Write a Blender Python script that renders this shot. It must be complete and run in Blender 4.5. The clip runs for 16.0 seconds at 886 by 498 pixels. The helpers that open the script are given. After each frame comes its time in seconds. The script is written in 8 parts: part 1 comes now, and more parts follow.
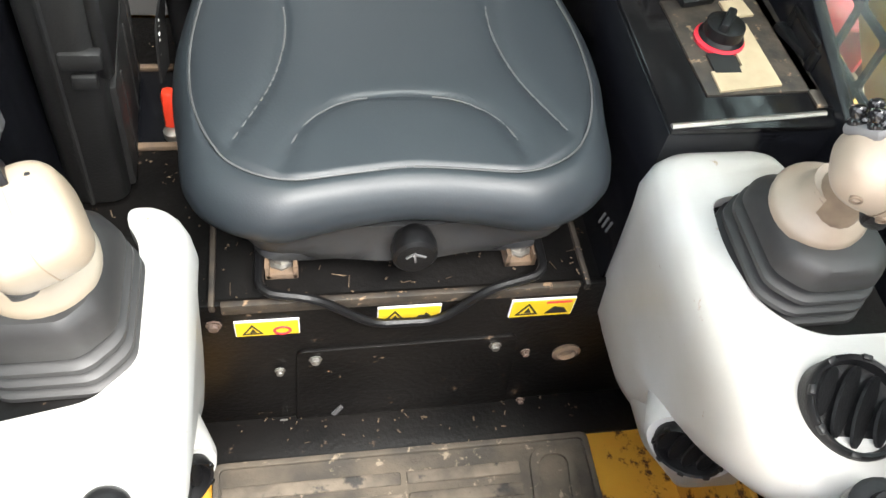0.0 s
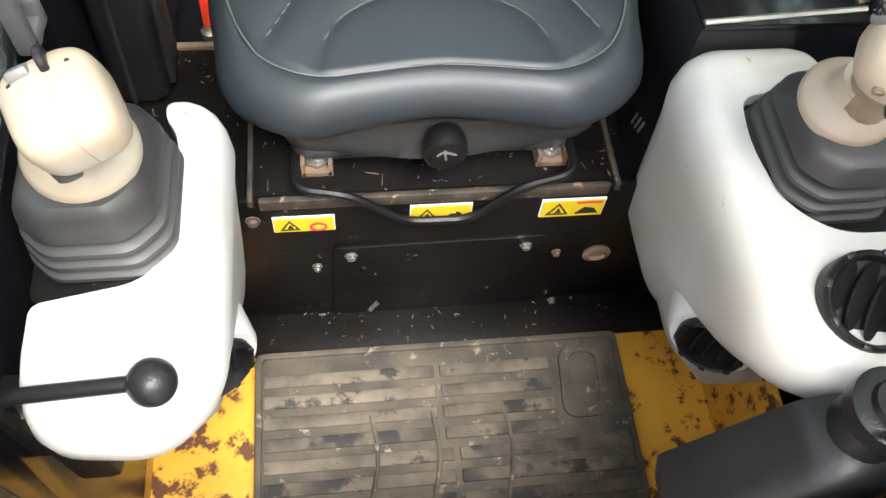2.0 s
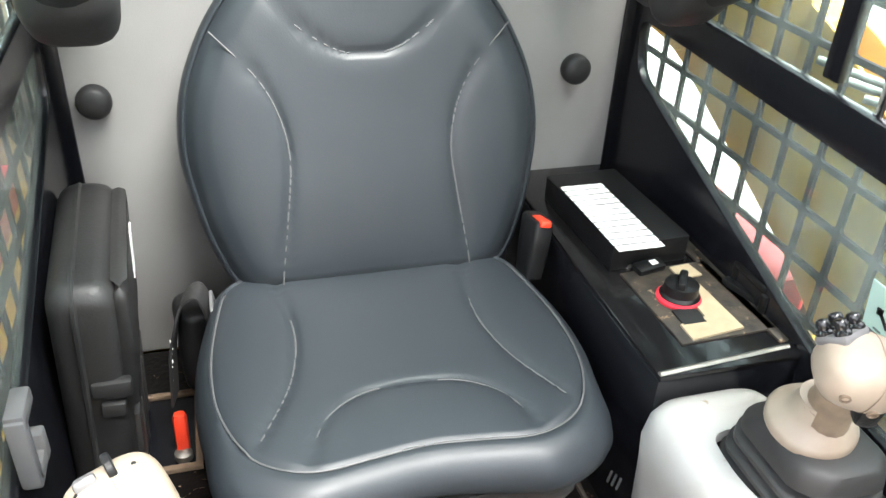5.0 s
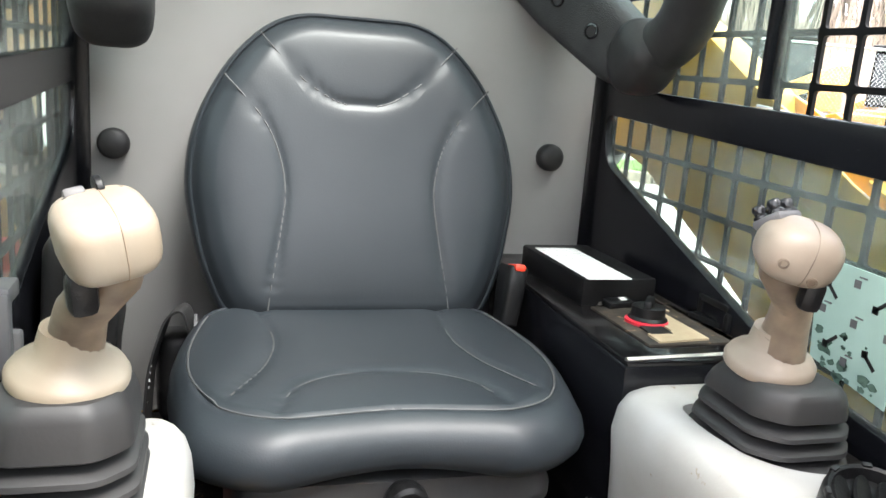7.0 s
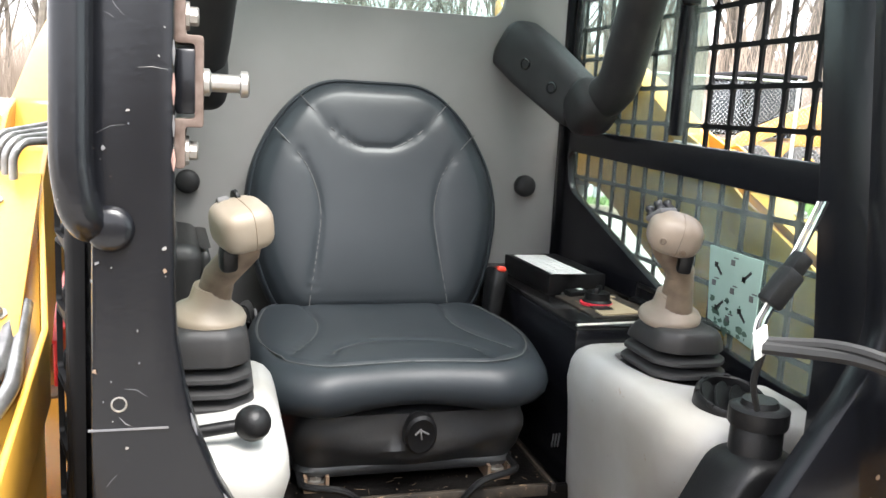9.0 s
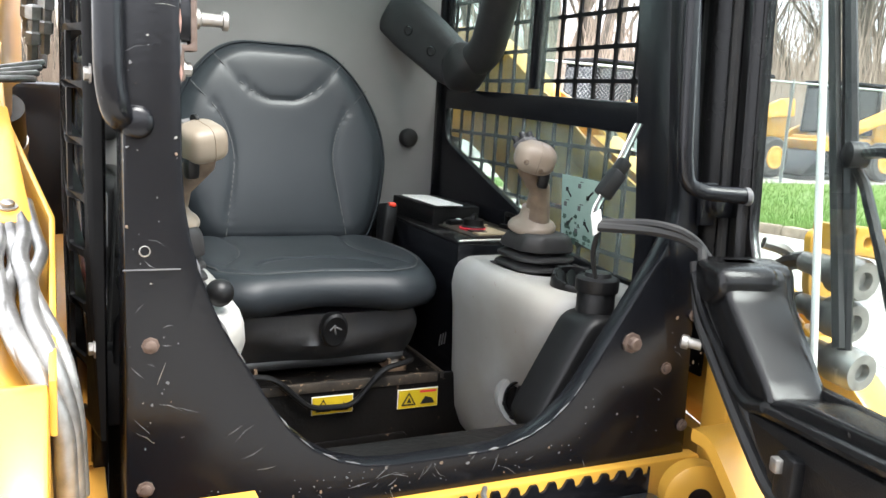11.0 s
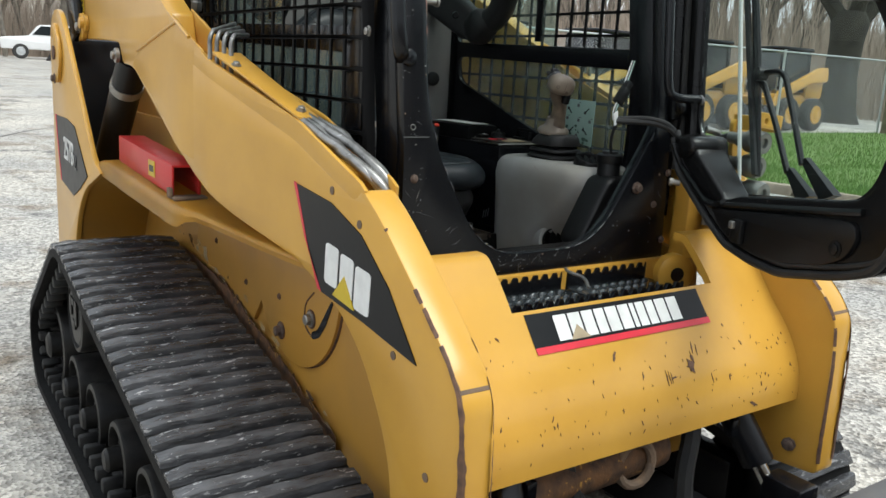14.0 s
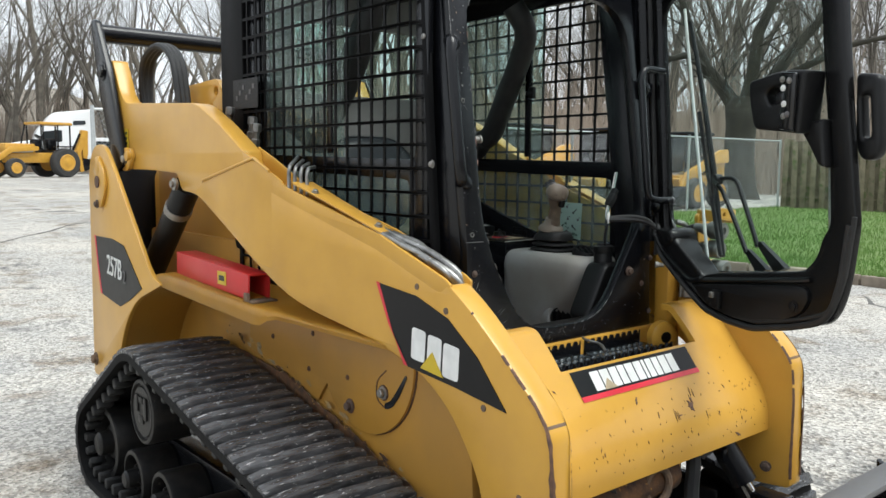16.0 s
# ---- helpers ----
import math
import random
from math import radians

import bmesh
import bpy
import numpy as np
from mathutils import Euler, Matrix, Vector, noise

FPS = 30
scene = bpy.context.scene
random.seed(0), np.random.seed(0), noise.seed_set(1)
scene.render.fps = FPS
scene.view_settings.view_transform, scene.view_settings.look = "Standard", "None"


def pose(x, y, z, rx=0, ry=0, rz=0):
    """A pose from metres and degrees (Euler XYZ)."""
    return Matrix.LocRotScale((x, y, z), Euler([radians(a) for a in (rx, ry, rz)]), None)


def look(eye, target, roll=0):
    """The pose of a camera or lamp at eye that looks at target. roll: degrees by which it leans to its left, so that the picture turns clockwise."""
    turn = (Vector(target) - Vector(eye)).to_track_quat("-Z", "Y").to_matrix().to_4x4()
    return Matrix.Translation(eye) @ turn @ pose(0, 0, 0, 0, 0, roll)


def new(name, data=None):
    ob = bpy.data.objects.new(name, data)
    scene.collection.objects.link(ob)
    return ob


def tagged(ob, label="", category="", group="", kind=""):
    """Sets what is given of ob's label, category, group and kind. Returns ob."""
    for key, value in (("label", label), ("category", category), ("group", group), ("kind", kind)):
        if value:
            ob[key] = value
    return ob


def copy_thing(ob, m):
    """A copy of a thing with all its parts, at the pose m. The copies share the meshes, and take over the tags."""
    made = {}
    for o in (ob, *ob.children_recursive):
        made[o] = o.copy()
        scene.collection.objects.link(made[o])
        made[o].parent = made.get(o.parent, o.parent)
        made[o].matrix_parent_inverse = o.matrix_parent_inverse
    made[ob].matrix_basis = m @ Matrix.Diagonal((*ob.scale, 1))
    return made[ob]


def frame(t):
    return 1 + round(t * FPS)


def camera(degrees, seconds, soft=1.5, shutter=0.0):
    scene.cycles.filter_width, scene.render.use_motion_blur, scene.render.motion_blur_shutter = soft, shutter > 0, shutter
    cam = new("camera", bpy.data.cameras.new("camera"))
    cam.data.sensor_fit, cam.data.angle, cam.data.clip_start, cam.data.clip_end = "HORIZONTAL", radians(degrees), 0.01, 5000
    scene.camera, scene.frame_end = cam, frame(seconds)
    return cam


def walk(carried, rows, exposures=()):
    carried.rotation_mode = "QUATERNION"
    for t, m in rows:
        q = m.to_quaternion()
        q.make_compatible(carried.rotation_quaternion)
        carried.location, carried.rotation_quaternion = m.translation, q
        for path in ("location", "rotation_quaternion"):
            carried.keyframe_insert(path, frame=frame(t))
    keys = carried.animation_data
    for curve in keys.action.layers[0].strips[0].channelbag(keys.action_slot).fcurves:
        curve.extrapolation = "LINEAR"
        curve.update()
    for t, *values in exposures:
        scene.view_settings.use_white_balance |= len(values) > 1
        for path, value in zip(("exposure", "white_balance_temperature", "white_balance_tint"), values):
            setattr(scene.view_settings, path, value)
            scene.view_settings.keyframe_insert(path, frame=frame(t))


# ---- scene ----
cam = camera(56.8, 16.0)
PATH = [
    (0, (-0.1397, -0.0377, 1.6016), (0.1517, 0.9654, 0.1851), 10.23),
    (0.5, (-0.1364, -0.0315, 1.5972), (0.0757, 0.8555, 0.0919), 9.17),
    (1, (-0.13, -0.0367, 1.585), (0.048, 0.7668, 0.0292), 9.14),
    (1.5, (-0.1295, -0.0497, 1.5957), (0.049, 0.7444, 0.0352), 8.86),
    (2, (-0.1281, -0.0652, 1.6127), (0.0599, 0.7903, 0.0861), 7.58),
    (2.5, (-0.1335, -0.0835, 1.6332), (0.0619, 0.8811, 0.1741), 5.75),
    (3, (-0.1408, -0.0994, 1.644), (0.0691, 0.9533, 0.2493), 4.18),
    (3.5, (-0.1663, -0.098, 1.6368), (0.1008, 1.0659, 0.3439), 3.74),
    (4, (-0.1861, -0.0883, 1.6348), (0.1534, 1.2069, 0.4926), 3.2),
    (4.5, (-0.201, -0.0883, 1.6233), (0.2042, 1.3006, 0.621), 2.88),
    (4.7, (-0.2078, -0.0929, 1.6286), (0.2152, 1.3109, 0.6549), 2.68),
    (6.8, (-0.2303, -0.2628, 1.3671), (0.2575, 1.3703, 0.9282), 4.68),
    (7, (-0.2253, -0.2947, 1.3413), (0.2483, 1.3555, 0.9539), 4.47),
    (7.5, (-0.2468, -0.4293, 1.3418), (0.1873, 1.2486, 1.0357), 3.54),
    (8, (-0.2488, -0.531, 1.3611), (0.1506, 1.1584, 1.0713), 2.82),
    (8.2, (-0.258, -0.5622, 1.3599), (0.1428, 1.1272, 1.0719), 2.82),
    (10.3, (-0.4286, -0.7441, 1.3253), (0.2611, 0.8457, 1.0176), 3.58),
    (10.5, (-0.44, -0.7632, 1.3176), (0.2764, 0.8151, 1.0122), 3.59),
    (11, (-0.4724, -0.9084, 1.2884), (0.2731, 0.6559, 0.9805), 3.6),
    (11.5, (-0.5411, -1.0723, 1.2821), (0.2298, 0.478, 0.9658), 4.02),
    (12, (-0.6453, -1.1631, 1.2665), (0.1624, 0.3651, 0.935), 3.64),
    (12.5, (-0.8374, -1.2331, 1.2483), (0.0421, 0.2485, 0.8889), 2.78),
    (13, (-0.9858, -1.2977, 1.2328), (-0.0371, 0.1366, 0.8579), 2.91),
    (13.5, (-1.1407, -1.3747, 1.2246), (-0.1621, 0.0378, 0.844), 3.53),
    (14, (-1.258, -1.3884, 1.2286), (-0.2786, 0.025, 0.8534), 3.13),
    (14.5, (-1.4432, -1.374, 1.2424), (-0.3971, -0.0013, 0.8972), 1.25),
    (15, (-1.598, -1.4155, 1.2537), (-0.4746, -0.0938, 0.9557), 0.68),
    (15.5, (-1.7386, -1.5223, 1.268), (-0.6026, -0.1983, 1.0351), 0.78),
    (16, (-1.8014, -1.5772, 1.2924), (-0.677, -0.235, 1.1145), 0.47),
]
# the camera's own brightness falls as it leaves the dark cab
LIGHT = [(0, 3.0, 6450, 9), (0.5, 2.8, 6450, 9), (1.5, 2.72, 6450, 9), (2.5, 2.8, 6550, 10), (3.5, 2.98, 6450, 10), (4.5, 3.18, 6400, 9), (7, 2.74, 6400, 10), (8, 2.38, 6400, 11), (10.5, 2.13, 6300, 9), (11.5, 1.8, 6300, 8),
         (12.0, 1.5, 6250, 6), (12.4, 1.12, 6200, 4), (12.8, 0.66, 6150, 3), (13.5, 0.25, 6150, 3), (14.5, 0.33, 6150, 4), (16, 0.34, 6150, 4)]
walk(cam, [(t, look(eye, target, roll)) for t, eye, target, roll in PATH], LIGHT)

from mathutils.bvhtree import BVHTree

# ---- world and light: overcast daylight ----
world = bpy.data.worlds.new("overcast_sky")
scene.world = world
world.use_nodes = True
wn = world.node_tree.nodes
bg = wn["Background"]
sky = wn.new("ShaderNodeTexSky")
sky.sky_type, sky.sun_disc = "NISHITA", False
sky.sun_elevation, sky.sun_rotation = radians(65), radians(157)
sky.air_density, sky.dust_density, sky.ozone_density = 1.6, 6.0, 1.0
soft_sky = wn.new("ShaderNodeMixRGB")
soft_sky.inputs[0].default_value = 0.88
soft_sky.inputs[2].default_value = (7.9, 7.9, 8.25, 1)
world.node_tree.links.new(sky.outputs[0], soft_sky.inputs[1])
world.node_tree.links.new(soft_sky.outputs[0], bg.inputs[0])
bg.inputs[1].default_value = 0.13
sun = new("sun", bpy.data.lights.new("sun", "SUN"))
sun.data.energy, sun.data.angle, sun.data.color = 2.5, radians(32), (1, 0.97, 0.92)
sun.matrix_world = look((1.3, -3.0, 7.0), (0, 0, 0))

# ---- materials ----


def shade(name, base, rough=0.5, metal=0.0, dark=None, scale=30.0, amount=0.5, bump=0.1, bump_scale=120.0,
          spots=None, spot_scale=25.0, spot_size=0.68, spot_rough=0.8, coat=0.0, rand=0.0, spec=0.5, shift=False, stretch=None):
    """A painted, plastic or metal surface: base mottled with dark, with chips or dirt of colour spots, and fine relief."""
    m = bpy.data.materials.new(name)
    m.use_nodes = True
    nt = m.node_tree
    N, L = nt.nodes, nt.links
    b = N["Principled BSDF"]
    b.inputs["Metallic"].default_value = metal
    b.inputs["Coat Weight"].default_value = coat
    b.inputs["Coat Roughness"].default_value = 0.15
    b.inputs["Specular IOR Level"].default_value = spec
    tc = N.new("ShaderNodeTexCoord")
    nz = N.new("ShaderNodeTexNoise")
    nz.inputs["Scale"].default_value, nz.inputs["Detail"].default_value = scale, 6
    where = tc.outputs["Object"]
    if shift:
        # each piece takes its own stretch of the grain
        own, off = N.new("ShaderNodeObjectInfo"), N.new("ShaderNodeVectorMath")
        off.operation = "MULTIPLY_ADD"
        off.inputs[1].default_value = (1, 1, 1)
        sc = N.new("ShaderNodeVectorMath")
        sc.operation = "SCALE"
        sc.inputs[0].default_value = (37, 91, 53)
        L.new(own.outputs["Random"], sc.inputs["Scale"])
        L.new(where, off.inputs[0])
        L.new(sc.outputs[0], off.inputs[2])
        where = off.outputs[0]
    if stretch:
        pull = N.new("ShaderNodeVectorMath")
        pull.operation = "MULTIPLY"
        pull.inputs[1].default_value = stretch
        L.new(where, pull.inputs[0])
        where = pull.outputs[0]
    L.new(where, nz.inputs["Vector"])
    ramp = N.new("ShaderNodeMapRange")
    ramp.inputs[1].default_value, ramp.inputs[2].default_value = 0.35, 0.7
    ramp.inputs[4].default_value = amount
    L.new(nz.outputs[0], ramp.inputs[0])
    mix = N.new("ShaderNodeMixRGB")
    mix.inputs[1].default_value = (*base, 1)
    mix.inputs[2].default_value = (*(dark or [c * 0.7 for c in base]), 1)
    L.new(ramp.outputs[0], mix.inputs[0])
    col, rg = mix.outputs[0], None
    if spots:
        sn = N.new("ShaderNodeTexNoise")
        sn.inputs["Scale"].default_value, sn.inputs["Detail"].default_value, sn.inputs["Roughness"].default_value = spot_scale, 9, 0.65
        L.new(where, sn.inputs["Vector"])
        sr = N.new("ShaderNodeMapRange")
        sr.inputs[1].default_value, sr.inputs[2].default_value = spot_size, spot_size + 0.06
        L.new(sn.outputs[0], sr.inputs[0])
        sm = N.new("ShaderNodeMixRGB")
        sm.inputs[2].default_value = (*spots, 1)
        L.new(sr.outputs[0], sm.inputs[0])
        L.new(col, sm.inputs[1])
        col = sm.outputs[0]
        rm = N.new("ShaderNodeMapRange")
        rm.inputs[3].default_value, rm.inputs[4].default_value = rough, spot_rough
        L.new(sr.outputs[0], rm.inputs[0])
        rg = rm.outputs[0]
    if rand:
        oi = N.new("ShaderNodeObjectInfo")
        hv = N.new("ShaderNodeHueSaturation")
        rr = N.new("ShaderNodeMapRange")
        rr.inputs[3].default_value, rr.inputs[4].default_value = 1 - rand, 1 + rand
        L.new(oi.outputs["Random"], rr.inputs[0])
        L.new(rr.outputs[0], hv.inputs["Value"])
        L.new(col, hv.inputs["Color"])
        col = hv.outputs[0]
    L.new(col, b.inputs["Base Color"])
    if rg is None:
        rm = N.new("ShaderNodeMapRange")
        rm.inputs[3].default_value, rm.inputs[4].default_value = rough * 0.85, min(1, rough * 1.2)
        L.new(nz.outputs[0], rm.inputs[0])
        rg = rm.outputs[0]
    L.new(rg, b.inputs["Roughness"])
    if bump:
        bn = N.new("ShaderNodeTexNoise")
        bn.inputs["Scale"].default_value, bn.inputs["Detail"].default_value = bump_scale, 5
        L.new(where, bn.inputs["Vector"])
        bp = N.new("ShaderNodeBump")
        bp.inputs["Strength"].default_value, bp.inputs["Distance"].default_value = bump, 0.004
        L.new(bn.outputs[0], bp.inputs["Height"])
        L.new(bp.outputs[0], b.inputs["Normal"])
    return m


def glass(name, tint=(0.8, 0.92, 0.9), rough=0.02, gloss=0.03, dust=0.0):
    m = bpy.data.materials.new(name)
    m.use_nodes = True
    N, L = m.node_tree.nodes, m.node_tree.links
    N.remove(N["Principled BSDF"])
    tr, gl, mx, lw = N.new("ShaderNodeBsdfTransparent"), N.new("ShaderNodeBsdfGlossy"), N.new("ShaderNodeMixShader"), N.new("ShaderNodeLayerWeight")
    lw.inputs[0].default_value = 0.5
    pw, ad = N.new("ShaderNodeMath"), N.new("ShaderNodeMath")
    pw.operation, ad.operation = "POWER", "MULTIPLY_ADD"
    pw.inputs[1].default_value = 4.0
    ad.inputs[1].default_value, ad.inputs[2].default_value = 0.6, gloss
    tr.inputs[0].default_value = (*tint, 1)
    gl.inputs["Roughness"].default_value = rough
    L.new(lw.outputs["Facing"], pw.inputs[0])
    L.new(pw.outputs[0], ad.inputs[0])
    L.new(ad.outputs[0], mx.inputs[0])
    L.new(tr.outputs[0], mx.inputs[1])
    L.new(gl.outputs[0], mx.inputs[2])
    last = mx
    if dust:
        df, m2, nz, mr, tc = N.new("ShaderNodeBsdfDiffuse"), N.new("ShaderNodeMixShader"), N.new("ShaderNodeTexNoise"), N.new("ShaderNodeMapRange"), N.new("ShaderNodeTexCoord")
        df.inputs[0].default_value = (0.42, 0.46, 0.42, 1)
        nz.inputs["Scale"].default_value, nz.inputs["Detail"].default_value = 9, 8
        mr.inputs[1].default_value, mr.inputs[2].default_value, mr.inputs[3].default_value, mr.inputs[4].default_value = 0.35, 0.75, dust * 0.4, dust * 2
        L.new(tc.outputs["Object"], nz.inputs["Vector"])
        L.new(nz.outputs[0], mr.inputs[0])
        L.new(mr.outputs[0], m2.inputs[0])
        L.new(mx.outputs[0], m2.inputs[1])
        L.new(df.outputs[0], m2.inputs[2])
        last = m2
    L.new(last.outputs[0], N["Material Output"].inputs[0])
    return m


YELLOW = shade("yellow_paint", (0.60, 0.330, 0.050), 0.31, dark=(0.51, 0.272, 0.040), scale=6, amount=0.8, bump=0.03, bump_scale=60, spots=(0.10, 0.045, 0.025), spot_scale=42, spot_size=0.775, coat=0.18, spec=0.4)
# mud film, with the shade of the covered sides mixed into the darker yellow
YELLOW_MUD_SHADE = shade("muddy_shaded_yellow_paint", (0.46, 0.235, 0.034), 0.42, dark=(0.33, 0.18, 0.045), scale=3.5, amount=0.8, bump=0.08, bump_scale=50, spots=(0.10, 0.06, 0.035), spot_scale=34, spot_size=0.735, spot_rough=0.9)
YELLOW_RUST = shade("rusting_yellow_paint", (0.62, 0.33, 0.035), 0.5, dark=(0.50, 0.25, 0.03), scale=9, amount=0.8, bump=0.12, spots=(0.09, 0.035, 0.014), spot_scale=26, spot_size=0.53)
BLACK = shade("black_paint", (0.0040, 0.0043, 0.0058), 0.25, dark=(0.0065, 0.007, 0.0085), scale=14, amount=0.6, bump=0.06, spots=(0.17, 0.16, 0.155), spot_scale=120, spot_size=0.715, spec=0.34)
SCREEN = shade("black_screen_paint", (0.004, 0.004, 0.0045), 0.5, dark=(0.008, 0.008, 0.008), scale=20, bump=0.05, spec=0.12)
CONSOLE = shade("shiny_black_console", (0.005, 0.005, 0.0055), 0.16, dark=(0.009, 0.008, 0.008), scale=12, bump=0.03, spots=(0.14, 0.10, 0.07), spot_scale=60, spot_size=0.7, spec=0.5)
MATRIB = shade("worn_mat_ribs", (0.125, 0.102, 0.077), 0.9, dark=(0.026, 0.022, 0.018), scale=16, amount=1.0, bump=0.3, bump_scale=140, spots=(0.018, 0.016, 0.014), spot_scale=17, spot_size=0.545, rand=0.12, shift=True)
BLACK_DIRTY = shade("dusty_black_paint", (0.0032, 0.003, 0.003), 0.40, dark=(0.0085, 0.0075, 0.007), scale=9, amount=0.9, bump=0.25, spots=(0.10, 0.068, 0.045), spot_scale=46, spot_size=0.648, spec=0.16)
PLASTIC = shade("black_plastic", (0.006, 0.006, 0.0066), 0.38, dark=(0.011, 0.011, 0.011), scale=30, bump=0.14, bump_scale=420, spec=0.27)
CASEBLACK = shade("faded_black_case", (0.017, 0.0168, 0.0172), 0.42, dark=(0.028, 0.027, 0.026), scale=16, amount=0.8, bump=0.12, bump_scale=300, spots=(0.06, 0.055, 0.05), spot_scale=50, spot_size=0.70, spec=0.4)
PIVOT = shade("textured_grey_black_plastic", (0.022, 0.0225, 0.0235), 0.5, dark=(0.035, 0.035, 0.036), scale=40, amount=0.8, bump=0.5, bump_scale=520, spec=0.4)
RUBBER = shade("black_rubber", (0.014, 0.014, 0.015), 0.55, dark=(0.035, 0.034, 0.032), scale=22, amount=0.6, bump=0.12, spec=0.4)
TREAD = shade("worn_track_rubber", (0.078, 0.080, 0.087), 0.25, dark=(0.020, 0.020, 0.022), scale=40, amount=0.9, bump=1.0, bump_scale=110, spots=(0.27, 0.27, 0.275), spot_scale=95, spot_size=0.60, spot_rough=0.4, rand=0.25, shift=True, stretch=(0.32, 1, 1))
BOOT = shade("grey_rubber_boot", (0.024, 0.0235, 0.024), 0.5, dark=(0.034, 0.032, 0.031), scale=18, bump=0.05, spec=0.4)
VINYL = shade("black_vinyl", (0.0190, 0.0235, 0.0280), 0.41, dark=(0.0255, 0.0305, 0.0355), scale=7, amount=0.7, bump=0.05, bump_scale=420, spec=0.45)
POD = shade("pale_grey_plastic", (0.385, 0.385, 0.375), 0.42, dark=(0.30, 0.28, 0.245), scale=7, amount=0.85, bump=0.04, bump_scale=300, spots=(0.22, 0.165, 0.10), spot_scale=34, spot_size=0.665)
IVORY = shade("soiled_ivory_plastic", (0.27, 0.232, 0.182), 0.43, dark=(0.23, 0.175, 0.12), scale=9, amount=0.8, bump=0.04)
IVORY_DULL = shade("browned_ivory_plastic", (0.27, 0.222, 0.175), 0.44, dark=(0.16, 0.12, 0.09), scale=12, amount=0.8, bump=0.05, spots=(0.10, 0.06, 0.04), spot_scale=40, spot_size=0.66)
LINER = shade("grey_fabric_liner", (0.255, 0.246, 0.241), 0.85, dark=(0.20, 0.193, 0.188), scale=5, bump=0.1, bump_scale=600)
STEEL = shade("bare_steel", (0.36, 0.35, 0.33), 0.42, 0.85, dark=(0.2, 0.17, 0.14), scale=40, bump=0.05)
TUBING = shade("dulled_steel_tubing", (0.36, 0.355, 0.34), 0.38, 0.75, dark=(0.13, 0.125, 0.12), scale=28, amount=0.9, bump=0.1, spots=(0.55, 0.55, 0.54), spot_scale=40, spot_size=0.62, spot_rough=0.45)
RUST_AND_SHADE = shade("rust_and_shade_brown", (0.14, 0.065, 0.024), 0.8, dark=(0.035, 0.02, 0.013), scale=30, amount=1.0, bump=0.4, spots=(0.36, 0.19, 0.035), spot_scale=40, spot_size=0.60)
DUSTY = shade("grey_scuffed_paint", (0.30, 0.24, 0.16), 0.7, dark=(0.40, 0.24, 0.06), scale=40, amount=0.9, bump=0.1)
BROWN = shade("bare_brown_primer", (0.15, 0.078, 0.045), 0.7, dark=(0.05, 0.03, 0.025), scale=60, amount=0.9, bump=0.1)
WET = shade("wet_black_steel", (0.022, 0.027, 0.03), 0.13, dark=(0.05, 0.056, 0.06), scale=16, amount=0.8, bump=0.35, bump_scale=60, spots=(0.09, 0.10, 0.10), spot_scale=26, spot_size=0.64, spot_rough=0.3, spec=0.8)
CHROME = shade("chromed_rod", (0.7, 0.7, 0.7), 0.12, 1.0, bump=0)
RED = shade("red_paint", (0.52, 0.025, 0.025), 0.35, dark=(0.42, 0.02, 0.02), scale=12, bump=0.03)
ORANGE_RED = shade("red_plastic", (0.75, 0.05, 0.02), 0.35, bump=0)
LABEL_Y = shade("yellow_label", (0.58, 0.42, 0.016), 0.4, dark=(0.50, 0.35, 0.02), bump=0)
LABEL_K = shade("black_label_print", (0.015, 0.015, 0.015), 0.4, bump=0)
LABEL_W = shade("white_label_print", (0.8, 0.8, 0.78), 0.4, bump=0)
LABEL_R = shade("red_label_print", (0.65, 0.03, 0.05), 0.35, bump=0)
DECAL_K = shade("black_decal_film", (0.009, 0.009, 0.010), 0.36, dark=(0.014, 0.014, 0.015), scale=20, bump=0.02, spec=0.22)
STAINED = shade("stained_ivory_plastic", (0.25, 0.19, 0.135), 0.5, dark=(0.085, 0.06, 0.042), scale=18, amount=1.0, bump=0.08)
GREY = shade("grey_plastic", (0.10, 0.10, 0.105), 0.5, dark=(0.14, 0.13, 0.12), scale=30, bump=0.05)
GLOSS = shade("gloss_black_plastic", (0.01, 0.01, 0.011), 0.12, bump=0)
# thread paler than the vinyl, the seams' highlight put into its colour
THREAD = shade("glinting_seam_thread", (0.10, 0.10, 0.10), 0.45, bump=0)
MATRUB = shade("muddy_floor_mat", (0.036, 0.031, 0.025), 0.85, dark=(0.095, 0.076, 0.055), scale=14, amount=1.0, bump=0.35, bump_scale=140, spots=(0.20, 0.165, 0.12), spot_scale=45, spot_size=0.60, spot_rough=0.95)
DEBRIS = shade("dry_dirt", (0.075, 0.053, 0.034), 0.95, dark=(0.14, 0.10, 0.062), scale=120, amount=1.0, bump=0.6, bump_scale=200)
SILT = shade("rusty_strip", (0.12, 0.085, 0.06), 0.85, dark=(0.2, 0.13, 0.08), scale=40, amount=1.0, bump=0.3)
BEIGE = shade("worn_beige_label", (0.42, 0.34, 0.22), 0.6, dark=(0.3, 0.22, 0.14), scale=40, bump=0)
TEAL = shade("pale_green_decal", (0.38, 0.52, 0.46), 0.4, dark=(0.31, 0.44, 0.38), scale=20, bump=0)
ALGAE = shade("green_algae_stain", (0.10, 0.17, 0.13), 0.8, dark=(0.05, 0.09, 0.07), scale=60, amount=0.9, bump=0)
SKIRT = shade("creased_vinyl", (0.026, 0.027, 0.029), 0.4, dark=(0.04, 0.038, 0.036), scale=20, amount=0.7, bump=0.1, bump_scale=90, spec=0.5)
